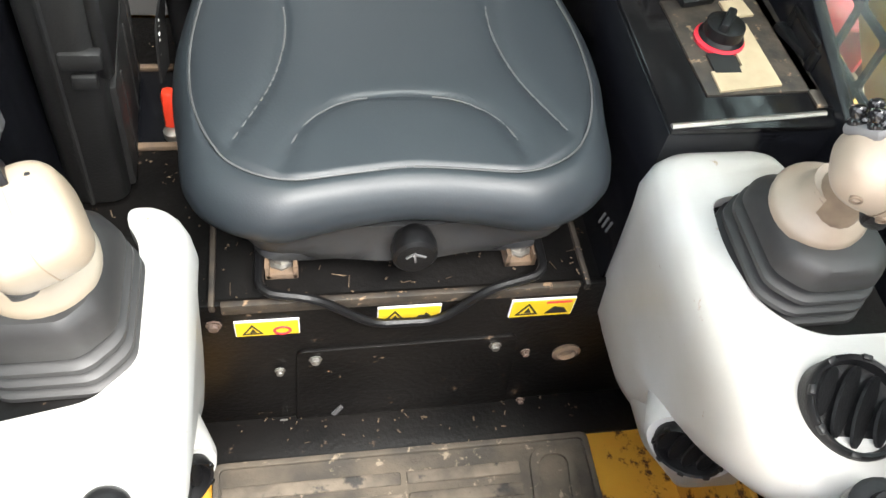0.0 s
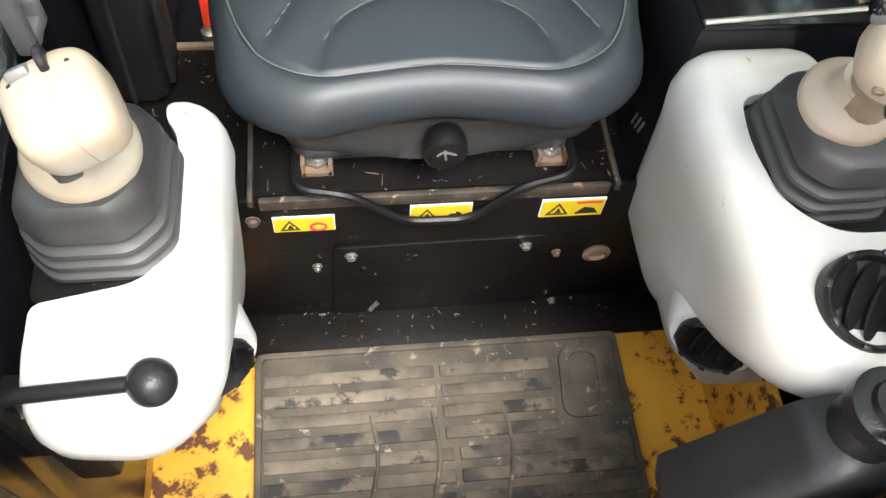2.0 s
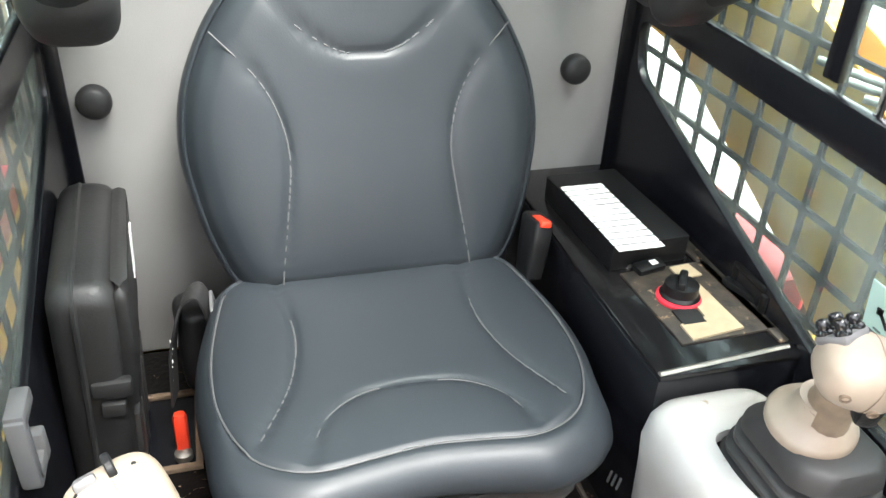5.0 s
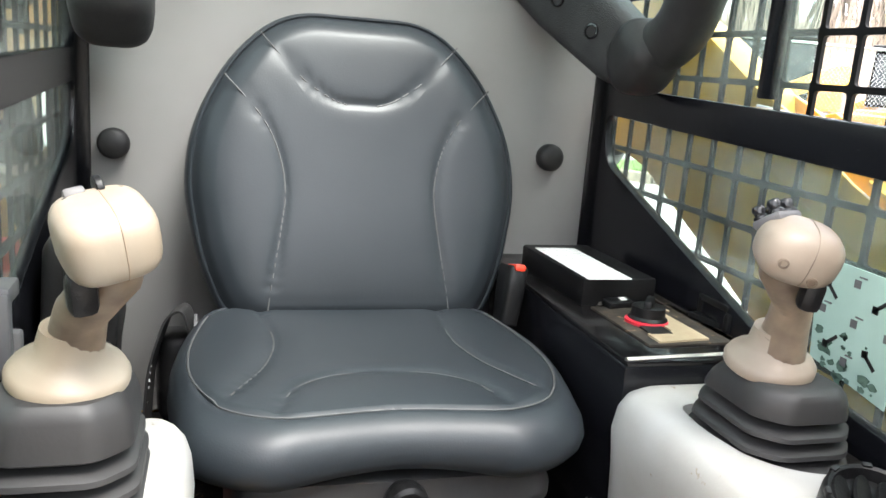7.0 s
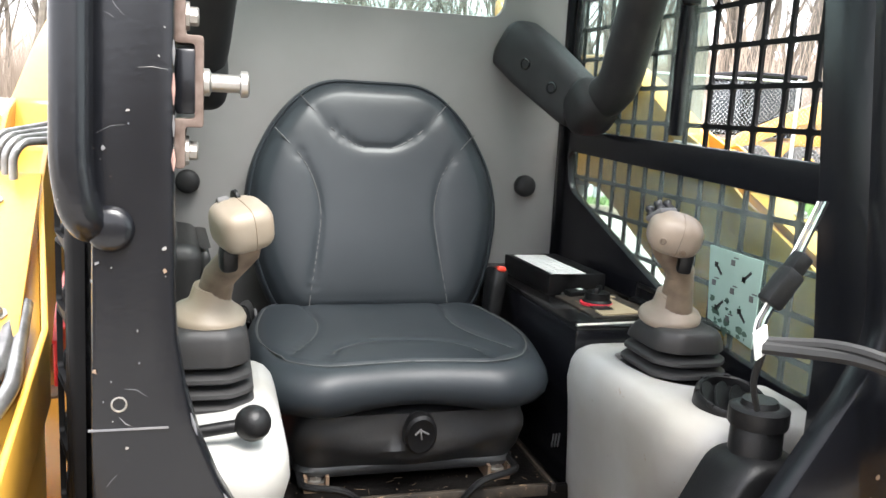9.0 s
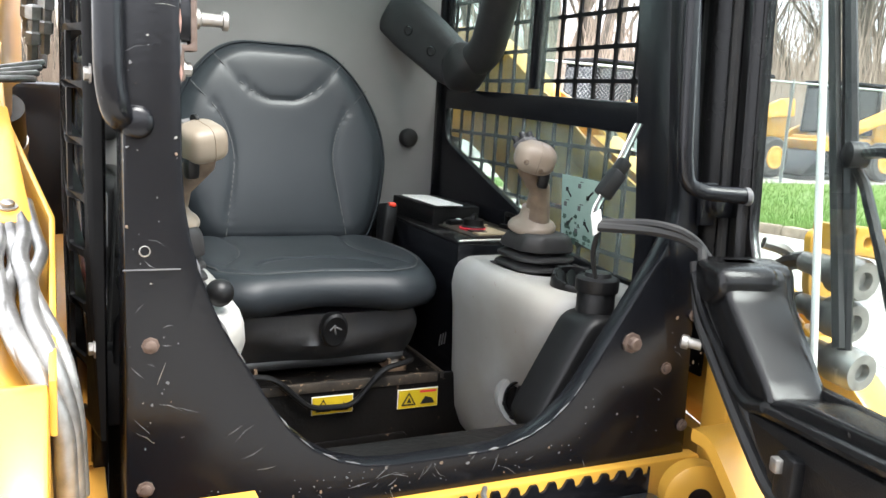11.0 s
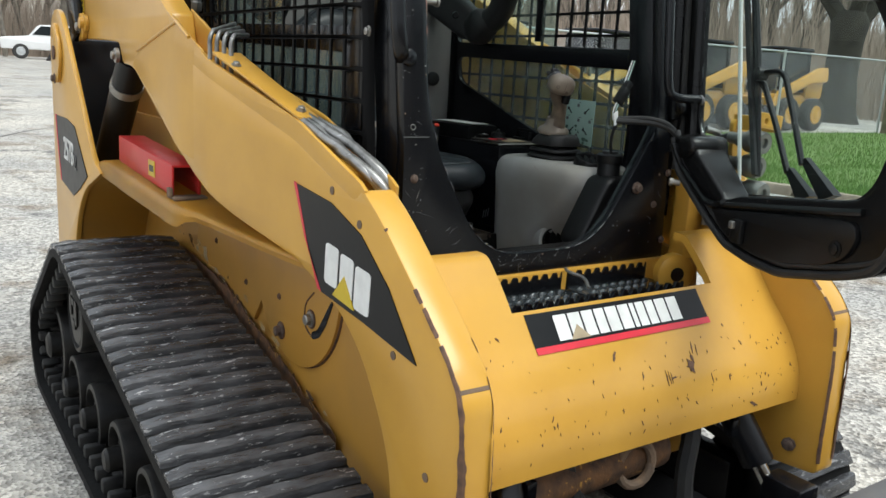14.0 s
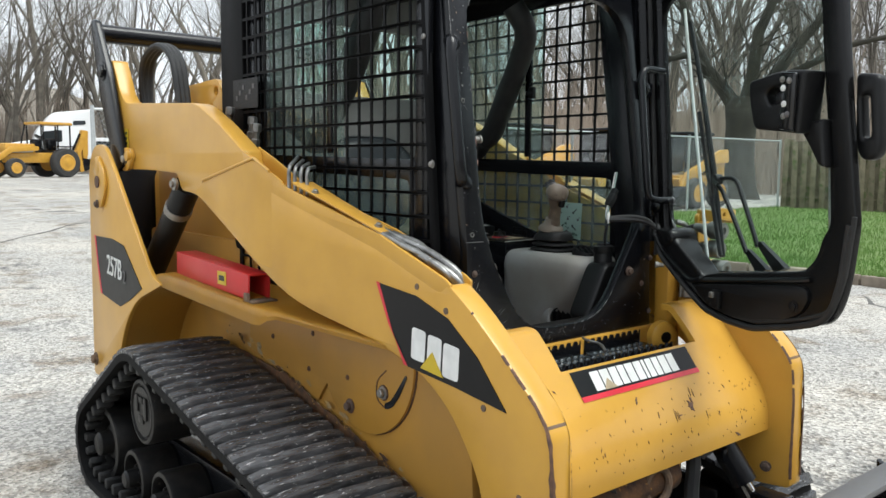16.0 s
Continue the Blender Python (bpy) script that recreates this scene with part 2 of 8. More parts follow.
RUSTED = shade("rusted_steel", (0.085, 0.055, 0.042), 0.6, 0.3, dark=(0.16, 0.12, 0.10), scale=90, amount=0.9, bump=0.2)
RUSTY_ORANGE = shade("orange_rust", (0.55, 0.16, 0.05), 0.7, dark=(0.3, 0.1, 0.05), scale=90, amount=0.8, bump=0.1)
LIDEDGE = shade("grimy_black_edge", (0.016, 0.014, 0.012), 0.6, dark=(0.055, 0.042, 0.03), scale=38, amount=1.0, bump=0.2, spots=(0.26, 0.18, 0.11), spot_scale=70, spot_size=0.6)
TYRE_BLACK = shade("greasy_black_wheel", (0.008, 0.008, 0.0085), 0.4, dark=(0.022, 0.020, 0.018), scale=24, amount=0.9, bump=0.2, spots=(0.08, 0.07, 0.06), spot_scale=40, spot_size=0.68, spec=0.25)
TRACK_BELT = shade("dark_track_belt", (0.007, 0.007, 0.0075), 0.7, dark=(0.016, 0.015, 0.014), scale=30, bump=0.3, spec=0.15)
DOORBLACK = shade("satin_black_door", (0.006, 0.006, 0.0065), 0.25, dark=(0.008, 0.008, 0.008), scale=18, amount=0.7, bump=0.06, bump_scale=300, spots=(0.06, 0.055, 0.05), spot_scale=60, spot_size=0.70, spec=0.26)
PRIMER = shade("pinkish_primer", (0.32, 0.19, 0.16), 0.7, dark=(0.18, 0.10, 0.08), scale=80, amount=0.9, bump=0.1)
PANE = glass("green_tinted_glass", (0.84, 0.95, 0.92), dust=0.13)
PANE_D = glass("clear_door_glass", (0.93, 0.98, 0.97))

# ---- building helpers ----
S = 0.88  # the machine is drawn in units of 0.88 m
INNER, SHELL = Vector((-0.024, -0.045, 0.006)), Vector((0, 0, 0))  # offsets of the cab's fittings and of the machine's shell
PLACE = [SHELL]
LEANING = [False]  # on while the cab's front is built: above its weld it leans back


def lean_back(bm):
    zs = [v.co.z for v in bm.verts]
    if min(zs) < 1.235 < max(zs):
        bmesh.ops.bisect_plane(bm, geom=bm.verts[:] + bm.edges[:] + bm.faces[:], plane_co=(0, 0, 1.235), plane_no=(0, 0, 1))
    for v in bm.verts:
        v.co.y += 0.135 * max(0.0, v.co.z - 1.235)


def thing(name, label="", category="", group="", kind="", at=(0, 0, 0)):
    ob = new(name)
    ob.location = at
    return tagged(ob, label, category, group, kind)


def part(name, bm, material, parent=None, label="", smooth=40, size=S):
    me = bpy.data.meshes.new(name)
    if LEANING[0]:
        lean_back(bm)
    if size != 1:
        bm.transform(Matrix.Translation(PLACE[0]))
        bm.transform(Matrix.Scale(size, 4))
    bmesh.ops.recalc_face_normals(bm, faces=bm.faces)
    bm.to_mesh(me)
    bm.free()
    me.materials.append(material)
    if smooth:
        me.shade_smooth()
        me.set_sharp_from_angle(angle=radians(smooth))
    ob = new(name, me)
    if parent:
        ob.parent = parent
    if label:
        ob["label"] = label
    return ob


def join(*bms):
    out = bms[0]
    for b in bms[1:]:
        me = bpy.data.meshes.new("tmp")
        b.to_mesh(me)
        out.from_mesh(me)
        bpy.data.meshes.remove(me)
        b.free()
    return out


def box(cx, cy, cz, sx, sy, sz, bevel=0.0, rot=(0, 0, 0), seg=2):
    bm = bmesh.new()
    bmesh.ops.create_cube(bm, size=1, matrix=Matrix.Diagonal((sx, sy, sz, 1)))
    if bevel:
        bmesh.ops.bevel(bm, geom=bm.edges[:], offset=bevel, segments=seg, affect="EDGES", profile=0.5)
    bm.transform(pose(cx, cy, cz, *rot))
    return bm


def rounded(pts, radii=0.0, seg=5, closed=True):
    """A polygon with rounded corners; radii is one number or one for each point."""
    n, out = len(pts), []
    for i, p in enumerate(pts):
        r = radii if isinstance(radii, (int, float)) else radii[i]
        if r <= 0 or (not closed and i in (0, n - 1)):
            out.append(tuple(p))
            continue
        p, a, b = Vector(p), Vector(pts[i - 1]), Vector(pts[(i + 1) % n])
        u, v = (a - p), (b - p)
        r = min(r, u.length * 0.49, v.length * 0.49)
        q0, q1 = p + u.normalized() * r, p + v.normalized() * r
        for k in range(seg + 1):
            t = k / seg
            out.append(tuple(q0 * (1 - t) ** 2 + p * 2 * t * (1 - t) + q1 * t * t))
    return out


def plate(outer, holes=(), thick=0.02, bevel=0.0, to=None, bevel_seg=1):
    """A flat plate with holes in the xy plane, centred on z = 0, moved by the matrix to."""
    cu = bpy.data.curves.new("plate", "CURVE")
    cu.dimensions, cu.fill_mode = "2D", "BOTH"
    cu.extrude, cu.bevel_depth, cu.bevel_resolution = max(0.0, thick / 2 - bevel), bevel, bevel_seg
    cu.offset = -bevel
    for loop in (outer, *holes):
        sp = cu.splines.new("POLY")
        sp.points.add(len(loop) - 1)
        for q, p in zip(sp.points, loop):
            q.co = (p[0], p[1], 0, 1)
        sp.use_cyclic_u = True
    ob = bpy.data.objects.new("plate", cu)
    scene.collection.objects.link(ob)
    me = bpy.data.meshes.new_from_object(ob.evaluated_get(bpy.context.evaluated_depsgraph_get()))
    bm = bmesh.new()
    bm.from_mesh(me)
    bpy.data.meshes.remove(me)
    bpy.data.objects.remove(ob)
    bpy.data.curves.remove(cu)
    bmesh.ops.remove_doubles(bm, verts=bm.verts, dist=1e-5)
    if to:
        bm.transform(to)
    return bm


def flake(pts, thick, to):
    """A thin flat flake with the given outline, as a small prism."""
    bm = bmesh.new()
    lo_ = [bm.verts.new((x, y, -thick / 2)) for x, y in pts]
    hi_ = [bm.verts.new((x, y, thick / 2)) for x, y in pts]
    n = len(pts)
    bm.faces.new(hi_)
    for k in range(n):
        bm.faces.new((lo_[k], lo_[(k + 1) % n], hi_[(k + 1) % n], hi_[k]))
    bm.transform(to)
    return bm


# plate planes: YZ maps (u, v) to (x = const, y = u, z = v); XZ maps to (u, y = const, v)
def yz(x):
    return Matrix(((0, 0, 1, x), (1, 0, 0, 0), (0, 1, 0, 0), (0, 0, 0, 1)))


def xz(y):
    return Matrix(((1, 0, 0, 0), (0, 0, -1, y), (0, 1, 0, 0), (0, 0, 0, 1)))


def tube(pts, r, seg=8, smooth_path=3, caps=True):
    """A round bar along points, with its corners rounded."""
    P = [Vector(p) for p in pts]
    if smooth_path and len(P) > 2:
        P = [Vector(p) for p in rounded(P, 1e9 if smooth_path < 0 else 0.05 * smooth_path, 5, closed=False)]
    bm, rings, up = bmesh.new(), [], None
    for i, p in enumerate(P):
        d = (P[min(i + 1, len(P) - 1)] - P[max(i - 1, 0)]).normalized()
        if up is None:
            up = d.orthogonal().normalized()
        up = (up - d * up.dot(d)).normalized()
        side = d.cross(up)
        rr = r[i] if isinstance(r, (list, tuple)) else r
        rings.append([bm.verts.new(p + up * rr * math.cos(a) + side * rr * math.sin(a)) for a in (2 * math.pi * k / seg for k in range(seg))])
    for a, b in zip(rings, rings[1:]):
        for k in range(seg):
            bm.faces.new((a[k], a[(k + 1) % seg], b[(k + 1) % seg], b[k]))
    if caps:
        bm.faces.new(rings[0][::-1])
        bm.faces.new(rings[-1])
    return bm


def lathe(profile, seg=20, to=None):
    """A body of revolution round z from (radius, height) pairs."""
    bm, rings = bmesh.new(), []
    for r, z in profile:
        rings.append([bm.verts.new((max(r, 1e-4) * math.cos(2 * math.pi * k / seg), max(r, 1e-4) * math.sin(2 * math.pi * k / seg), z)) for k in range(seg)])
    for a, b in zip(rings, rings[1:]):
        for k in range(seg):
            bm.faces.new((a[k], a[(k + 1) % seg], b[(k + 1) % seg], b[k]))
    bm.faces.new(rings[0][::-1])
    bm.faces.new(rings[-1])
    if to:
        bm.transform(to)
    return bm


def loft(sections, caps=True):
    """Skin closed rings of equal length."""
    bm = bmesh.new()
    rings = [[bm.verts.new(p) for p in s] for s in sections]
    n = len(rings[0])
    for a, b in zip(rings, rings[1:]):
        for k in range(n):
            bm.faces.new((a[k], a[(k + 1) % n], b[(k + 1) % n], b[k]))
    if caps:
        bm.faces.new(rings[0][::-1])
        bm.faces.new(rings[-1])
    return bm


def oval(cx, cy, z, rx, ry, power=2.6, n=28, turn=0.0):
    """A superellipse ring at height z."""
    out = []
    for k in range(n):
        a = 2 * math.pi * k / n
        c, s_ = math.cos(a), math.sin(a)
        x, y = rx * math.copysign(abs(c) ** (2 / power), c), ry * math.copysign(abs(s_) ** (2 / power), s_)
        ct, st = math.cos(turn), math.sin(turn)
        out.append((cx + x * ct - y * st, cy + x * st + y * ct, z))
    return out


def mirrored(bm):
    bm.transform(Matrix.Diagonal((-1, 1, 1, 1)))
    bmesh.ops.reverse_faces(bm, faces=bm.faces)
    return bm


def bolt(at, axis, r=0.012, h=0.008):
    m = Matrix.Translation(at) @ Vector(axis).to_track_quat("Z", "Y").to_matrix().to_4x4()
    return lathe([(r * 1.5, 0), (r * 1.5, h * 0.3), (r, h * 0.35), (r, h), (r * 0.8, h * 1.15)], 8, m)

# ---- ground ----


def ground_z(x, y):
    k, far = y - 5.0, y - 20.0
    return 0.032 * (math.sqrt(k * k + 9) + k) / 2 - 0.027 * (math.sqrt(far * far + 9) + far) / 2 - 0.022


def sheet(x0, x1, y0, y1, nx, ny, lift=0.0, rough=0.0):
    bm = bmesh.new()
    grid = []
    for j in range(ny + 1):
        y = y0 + (y1 - y0) * j / ny
        row = []
        for i in range(nx + 1):
            x = x0 + (x1 - x0) * i / nx
            row.append(bm.verts.new((x, y, ground_z(x, y) + lift + rough * noise.noise((x * 0.7, y * 0.7, 0)))))
        grid.append(row)
    for j in range(ny):
        for i in range(nx):
            bm.faces.new((grid[j][i], grid[j][i + 1], grid[j + 1][i + 1], grid[j + 1][i]))
    return bm




def asphalt():
    """Worn asphalt: stone by stone speckle, brown dust in drifts, dark stains and coarse relief."""
    m = bpy.data.materials.new("worn_asphalt")
    m.use_nodes = True
    N, L = m.node_tree.nodes, m.node_tree.links
    b = N["Principled BSDF"]
    b.inputs["Roughness"].default_value = 0.88
    b.inputs["Specular IOR Level"].default_value = 0.3
    tc = N.new("ShaderNodeTexCoord")

    def cloud(scale, lo, hi, detail=6, rough=0.6):
        n, r = N.new("ShaderNodeTexNoise"), N.new("ShaderNodeMapRange")
        n.inputs["Scale"].default_value, n.inputs["Detail"].default_value, n.inputs["Roughness"].default_value = scale, detail, rough
        r.inputs[1].default_value, r.inputs[2].default_value = lo, hi
        L.new(tc.outputs["Object"], n.inputs["Vector"])
        L.new(n.outputs[0], r.inputs[0])
        return r.outputs[0]

    def blend(fac, a, c, kind="MIX"):
        x = N.new("ShaderNodeMixRGB")
        x.blend_type = kind
        for k, v in ((0, fac), (1, a), (2, c)):
            if isinstance(v, tuple):
                x.inputs[k].default_value = (*v, 1)
            elif isinstance(v, float):
                x.inputs[k].default_value = v
            else:
                L.new(v, x.inputs[k])
        return x.outputs[0]
    col = blend(cloud(0.55, 0.38, 0.62), (0.33, 0.32, 0.303), (0.47, 0.44, 0.392))
    col = blend(cloud(1.7, 0.52, 0.66, 8, 0.7), col, (0.20, 0.165, 0.125))
    col = blend(cloud(0.9, 0.56, 0.63, 9, 0.72), col, (0.15, 0.147, 0.142))
    vo = N.new("ShaderNodeTexVoronoi")
    vo.inputs["Scale"].default_value = 62
    L.new(tc.outputs["Object"], vo.inputs["Vector"])
    bw = N.new("ShaderNodeSeparateColor")
    L.new(vo.outputs["Color"], bw.inputs[0])
    sp = N.new("ShaderNodeMapRange")
    sp.inputs[3].default_value, sp.inputs[4].default_value = 0.55, 1.5
    L.new(bw.outputs[0], sp.inputs[0])
    cm = N.new("ShaderNodeCombineColor")
    for k in range(3):
        L.new(sp.outputs[0], cm.inputs[k])
    col = blend(1.0, col, cm.outputs[0], "MULTIPLY")
    L.new(col, b.inputs["Base Color"])
    h = N.new("ShaderNodeMath")
    h.operation = "ADD"
    L.new(vo.outputs["Distance"], h.inputs[0])
    L.new(cloud(9.0, 0.3, 0.7), h.inputs[1])
    bp = N.new("ShaderNodeBump")
    bp.inputs["Strength"].default_value, bp.inputs["Distance"].default_value = 0.9, 0.012
    L.new(h.outputs[0], bp.inputs["Height"])
    L.new(bp.outputs[0], b.inputs["Normal"])
    return m


ASPHALT = asphalt()
GRASS = shade("lawn_soil", (0.12, 0.18, 0.045), 0.9, dark=(0.06, 0.11, 0.02), scale=5, bump=0.5)
tagged(part("ground", sheet(-120, 160, -60, 220, 70, 70), ASPHALT, size=1), "worn grey asphalt yard with gravel and stains", "ground", kind="structure")

# ---- the loader ----
loader = thing("compact_track_loader", "yellow and black compact rubber-tracked loader with its cab door open", "loader")

# lift arms: a bent box beam on each side
ARM_LOW = [(-0.30, 0.38), (-0.26, 0.60), (-0.22, 0.68), (-0.13, 0.80), (0.0, 0.88), (0.225, 0.935), (0.606, 1.014), (0.906, 1.17), (1.30, 1.35), (1.45, 1.36), (1.50, 1.43), (1.80, 1.44), (2.12, 1.44), (2.25, 1.50)]


def bend(y):
    """The outer face's distance from the middle: the arms splay towards the back."""
    if y < 0.62:
        return 0.625 + 0.075 * max(0.0, (y - 0.22) / 0.40)
    return 0.70 + 0.02 * min(1.0, (y - 0.62) / 0.23)


ARM_FLOOR = [(2.29, 1.95), (2.24, 1.955), (2.11, 1.745), (1.30, 1.704), (1.11, 1.625), (0.90, 1.515), (0.87, 1.43), (0.72, 1.382), (0.0, 1.150), (-0.085, 1.124), (-0.112, 1.152), (-0.203, 1.095), (-0.37, 0.96), (-0.46, 0.88), (-0.50, 0.82), (-0.51, 0.40)]


def arm_skin(sign, inset, thick, drop):
    """A flange of the hose channel: the beam's side carried up past the channel floor."""
    up_ = [(0.93, 1.526), (0.83, 1.490), (0.63, 1.394), (0.226, 1.270), (0.0, 1.195), (-0.10, 1.162), (-0.125, 1.147)]
    lo_ = [(-0.12, 1.09), (0.0, 1.115), (0.72, 1.35), (0.93, 1.43)]
    bm = plate([(y, z - drop) for y, z in up_] + lo_, (), thick, 0.002, yz(0))
    for y in (0.22, 0.62, 0.85):
        bmesh.ops.bisect_plane(bm, geom=bm.verts[:] + bm.edges[:] + bm.faces[:], plane_co=(0, y, 0), plane_no=(0, 1, 0))
    for v in bm.verts:
        v.co.x = -(bend(v.co.y) - inset) + v.co.x
    return bm if sign < 0 else mirrored(bm)


def lift_arm(sign):
    bm = plate(rounded(ARM_FLOOR + ARM_LOW, [0.02, 0.02, 0.08, 0.05, 0.06, 0.01, 0.02, 0.1, 0.12, 0.02, 0.02, 0.1, 0.1, 0.03, 0.03, 0.02, 0.02, 0.05, 0.08, 0.08, 0.08, 0.15, 0.2, 0.15, 0.1, 0.02, 0.02, 0.1, 0.1, 0.02]), (), 0.075, 0.006, yz(0))
    for y in (0.22, 0.62, 0.85):
        bmesh.ops.bisect_plane(bm, geom=bm.verts[:] + bm.edges[:] + bm.faces[:], plane_co=(0, y, 0), plane_no=(0, 1, 0))
    for v in bm.verts:
        v.co.x = -(bend(v.co.y) - 0.0375) + v.co.x
    return bm if sign < 0 else mirrored(bm)


for sg in (-1, 1):
    arm = part("lift_arm", lift_arm(sg), YELLOW, loader)
    part("outer_flange", arm_skin(sg, 0.0055, 0.010, 0.0), YELLOW, arm)
    part("inner_flange", arm_skin(sg, 0.079, 0.008, -0.006), YELLOW, arm)

# rear towers
TOWER = [(2.42, 0.42), (2.40, 1.45), (2.32, 1.55), (2.17, 1.56), (2.02, 1.42), (1.62, 1.0), (1.50, 0.97), (1.62, 0.93), (1.80, 0.87), (1.95, 0.74), (2.05, 0.55), (2.07, 0.42)]
for sg in (-1, 1):
    b = plate(rounded(TOWER, [0.02, 0.1, 0.1, 0.1, 0.1, 0.06, 0.02, 0.1, 0.1, 0.1, 0.1, 0.01]), (), 0.02, 0.003, yz(-0.785))
    part("rear_tower", b if sg < 0 else mirrored(b), YELLOW, loader)

# curved inner wall of each tower, over the back of the track
for sg in (-1, 1):
    well = []
    for y, z in rounded([(1.46, 0.985), (1.62, 0.94), (1.80, 0.88), (1.95, 0.75), (2.06, 0.55), (2.08, 0.38)], 0.12, 5, closed=False):
        well.append([(-0.785, y, z), (-0.50, y, z), (-0.50, y + 0.02, z + 0.012), (-0.785, y + 0.02, z + 0.012)])
    b = loft(well)
    part("track_well", b if sg < 0 else mirrored(b), YELLOW_MUD_SHADE, loader)

# chassis side plates, hood, fenders


def fender(sign):
    """A sloping shelf over the track with a rolled outer lip, narrowing under the arm."""
    rows = []
    for y, xo, z, lip in ((1.62, -0.784, 1.0, 0.03), (1.50, -0.786, 1.015, 0.045), (1.20, -0.778, 0.998, 0.045), (0.95, -0.769, 0.985, 0.045), (0.76, -0.762, 0.974, 0.045), (0.715, -0.758, 0.971, 0.038), (0.69, -0.745, 0.968, 0.018), (0.66, -0.725, 0.964, 0.008), (0.58, -0.705, 0.958, 0.006), (0.42, -0.675, 0.948, 0.006), (0.25, -0.642, 0.938, 0.006), (0.12, -0.615, 0.932, 0.006)):
        rows.append([(-0.50, y, z + 0.012), (xo + 0.028, y, z + 0.004), (xo + 0.012, y, z - 0.001), (xo + 0.003, y, z - 0.010), (xo, y, z - 0.022 if lip > 0.03 else z - lip * 0.7), (xo, y, z - lip - 0.01)])
    bm = bmesh.new()
    grid = [[bm.verts.new(p) for p in r] for r in rows]
    for p, q in zip(grid, grid[1:]):
        for k in range(5):
            bm.faces.new((p[k], p[k + 1], q[k + 1], q[k]))
    bmesh.ops.solidify(bm, geom=bm.faces[:], thickness=-0.008)
    return bm if sign < 0 else mirrored(bm)


SIDE = [(2.35, 0.35), (2.35, 1.15), (1.3, 1.15), (0.9, 1.05), (0.1, 0.93), (-0.08, 0.9), (-0.12, 0.30), (0.2, 0.25)]
for sg in (-1, 1):
    b = plate(rounded(SIDE, 0.05), (), 0.03, 0.003, yz(-0.50))
    part("chassis_side", b if sg < 0 else mirrored(b), YELLOW_MUD_SHADE, loader)
    part("fender", fender(sg), YELLOW, loader)
part("engine_hood", box(0, 1.85, 1.0, 0.98, 1.1, 0.9, 0.05), YELLOW, loader)
part("rear_guard", box(0, 2.47, 0.95, 1.52, 0.09, 1.0, 0.03), BLACK, loader)

# front crossmember between the arm tips
XPROF = [(-0.13, 1.0), (-0.17, 1.0), (-0.24, 0.93), (-0.315, 0.83), (-0.36, 0.78), (-0.40, 0.72), (-0.425, 0.65), (-0.425, 0.585)]


def crossmember():
    bm = bmesh.new()
    prof = rounded(XPROF, 0.06, 4, closed=False)
    n = 40
    rows = []
    for i in range(n + 1):
        x = -0.555 + 1.11 * i / n
        rows.append([bm.verts.new((x, y, z)) for y, z in prof])
    for a, b in zip(rows, rows[1:]):
        for k in range(len(prof) - 1):
            x = (a[k].co.x + b[k].co.x) / 2
            if abs(x + 0.01) < 0.33 and a[k + 1].co.z > 0.885 - 0.25 * max(0, abs(x + 0.01) - 0.29):
                continue
            if abs(x) < 0.47 and a[k].co.z < 0.61:
                continue
            bm.faces.new((a[k], a[k + 1], b[k + 1], b[k]))
    bmesh.ops.delete(bm, geom=[v for v in bm.verts if not v.link_faces], context="VERTS")
    bmesh.ops.solidify(bm, geom=bm.faces[:], thickness=0.02)
    return bm


part("front_crossmember", crossmember(), YELLOW, loader)

# tracks


def ring_path():
    """The track's line round its wheels: (y, z) points, closed."""
    wheels = [(1.97, 0.20, 0.20), (1.44, 0.475, 0.245), (-0.20, 0.20, 0.20)]
    out = []
    for i, (y, z, r) in enumerate(wheels):
        a, b = wheels[i - 1], wheels[(i + 1) % 3]

        def tang(p, q):
            d = Vector((q[0] - p[0], q[1] - p[1]))
            base = math.atan2(d.y, d.x)
            return base - math.acos((p[2] - q[2]) / d.length)
        a0, a1 = tang(a, (y, z, r)), tang((y, z, r), b)
        while a1 < a0:
            a1 += 2 * math.pi
        a0, a1 = (a0, a1)
        k = max(3, int((a1 - a0) / 0.15))
        out += [(y + r * math.cos(a0 + (a1 - a0) * j / k), z + r * math.sin(a0 + (a1 - a0) * j / k)) for j in range(k + 1)]
    return out


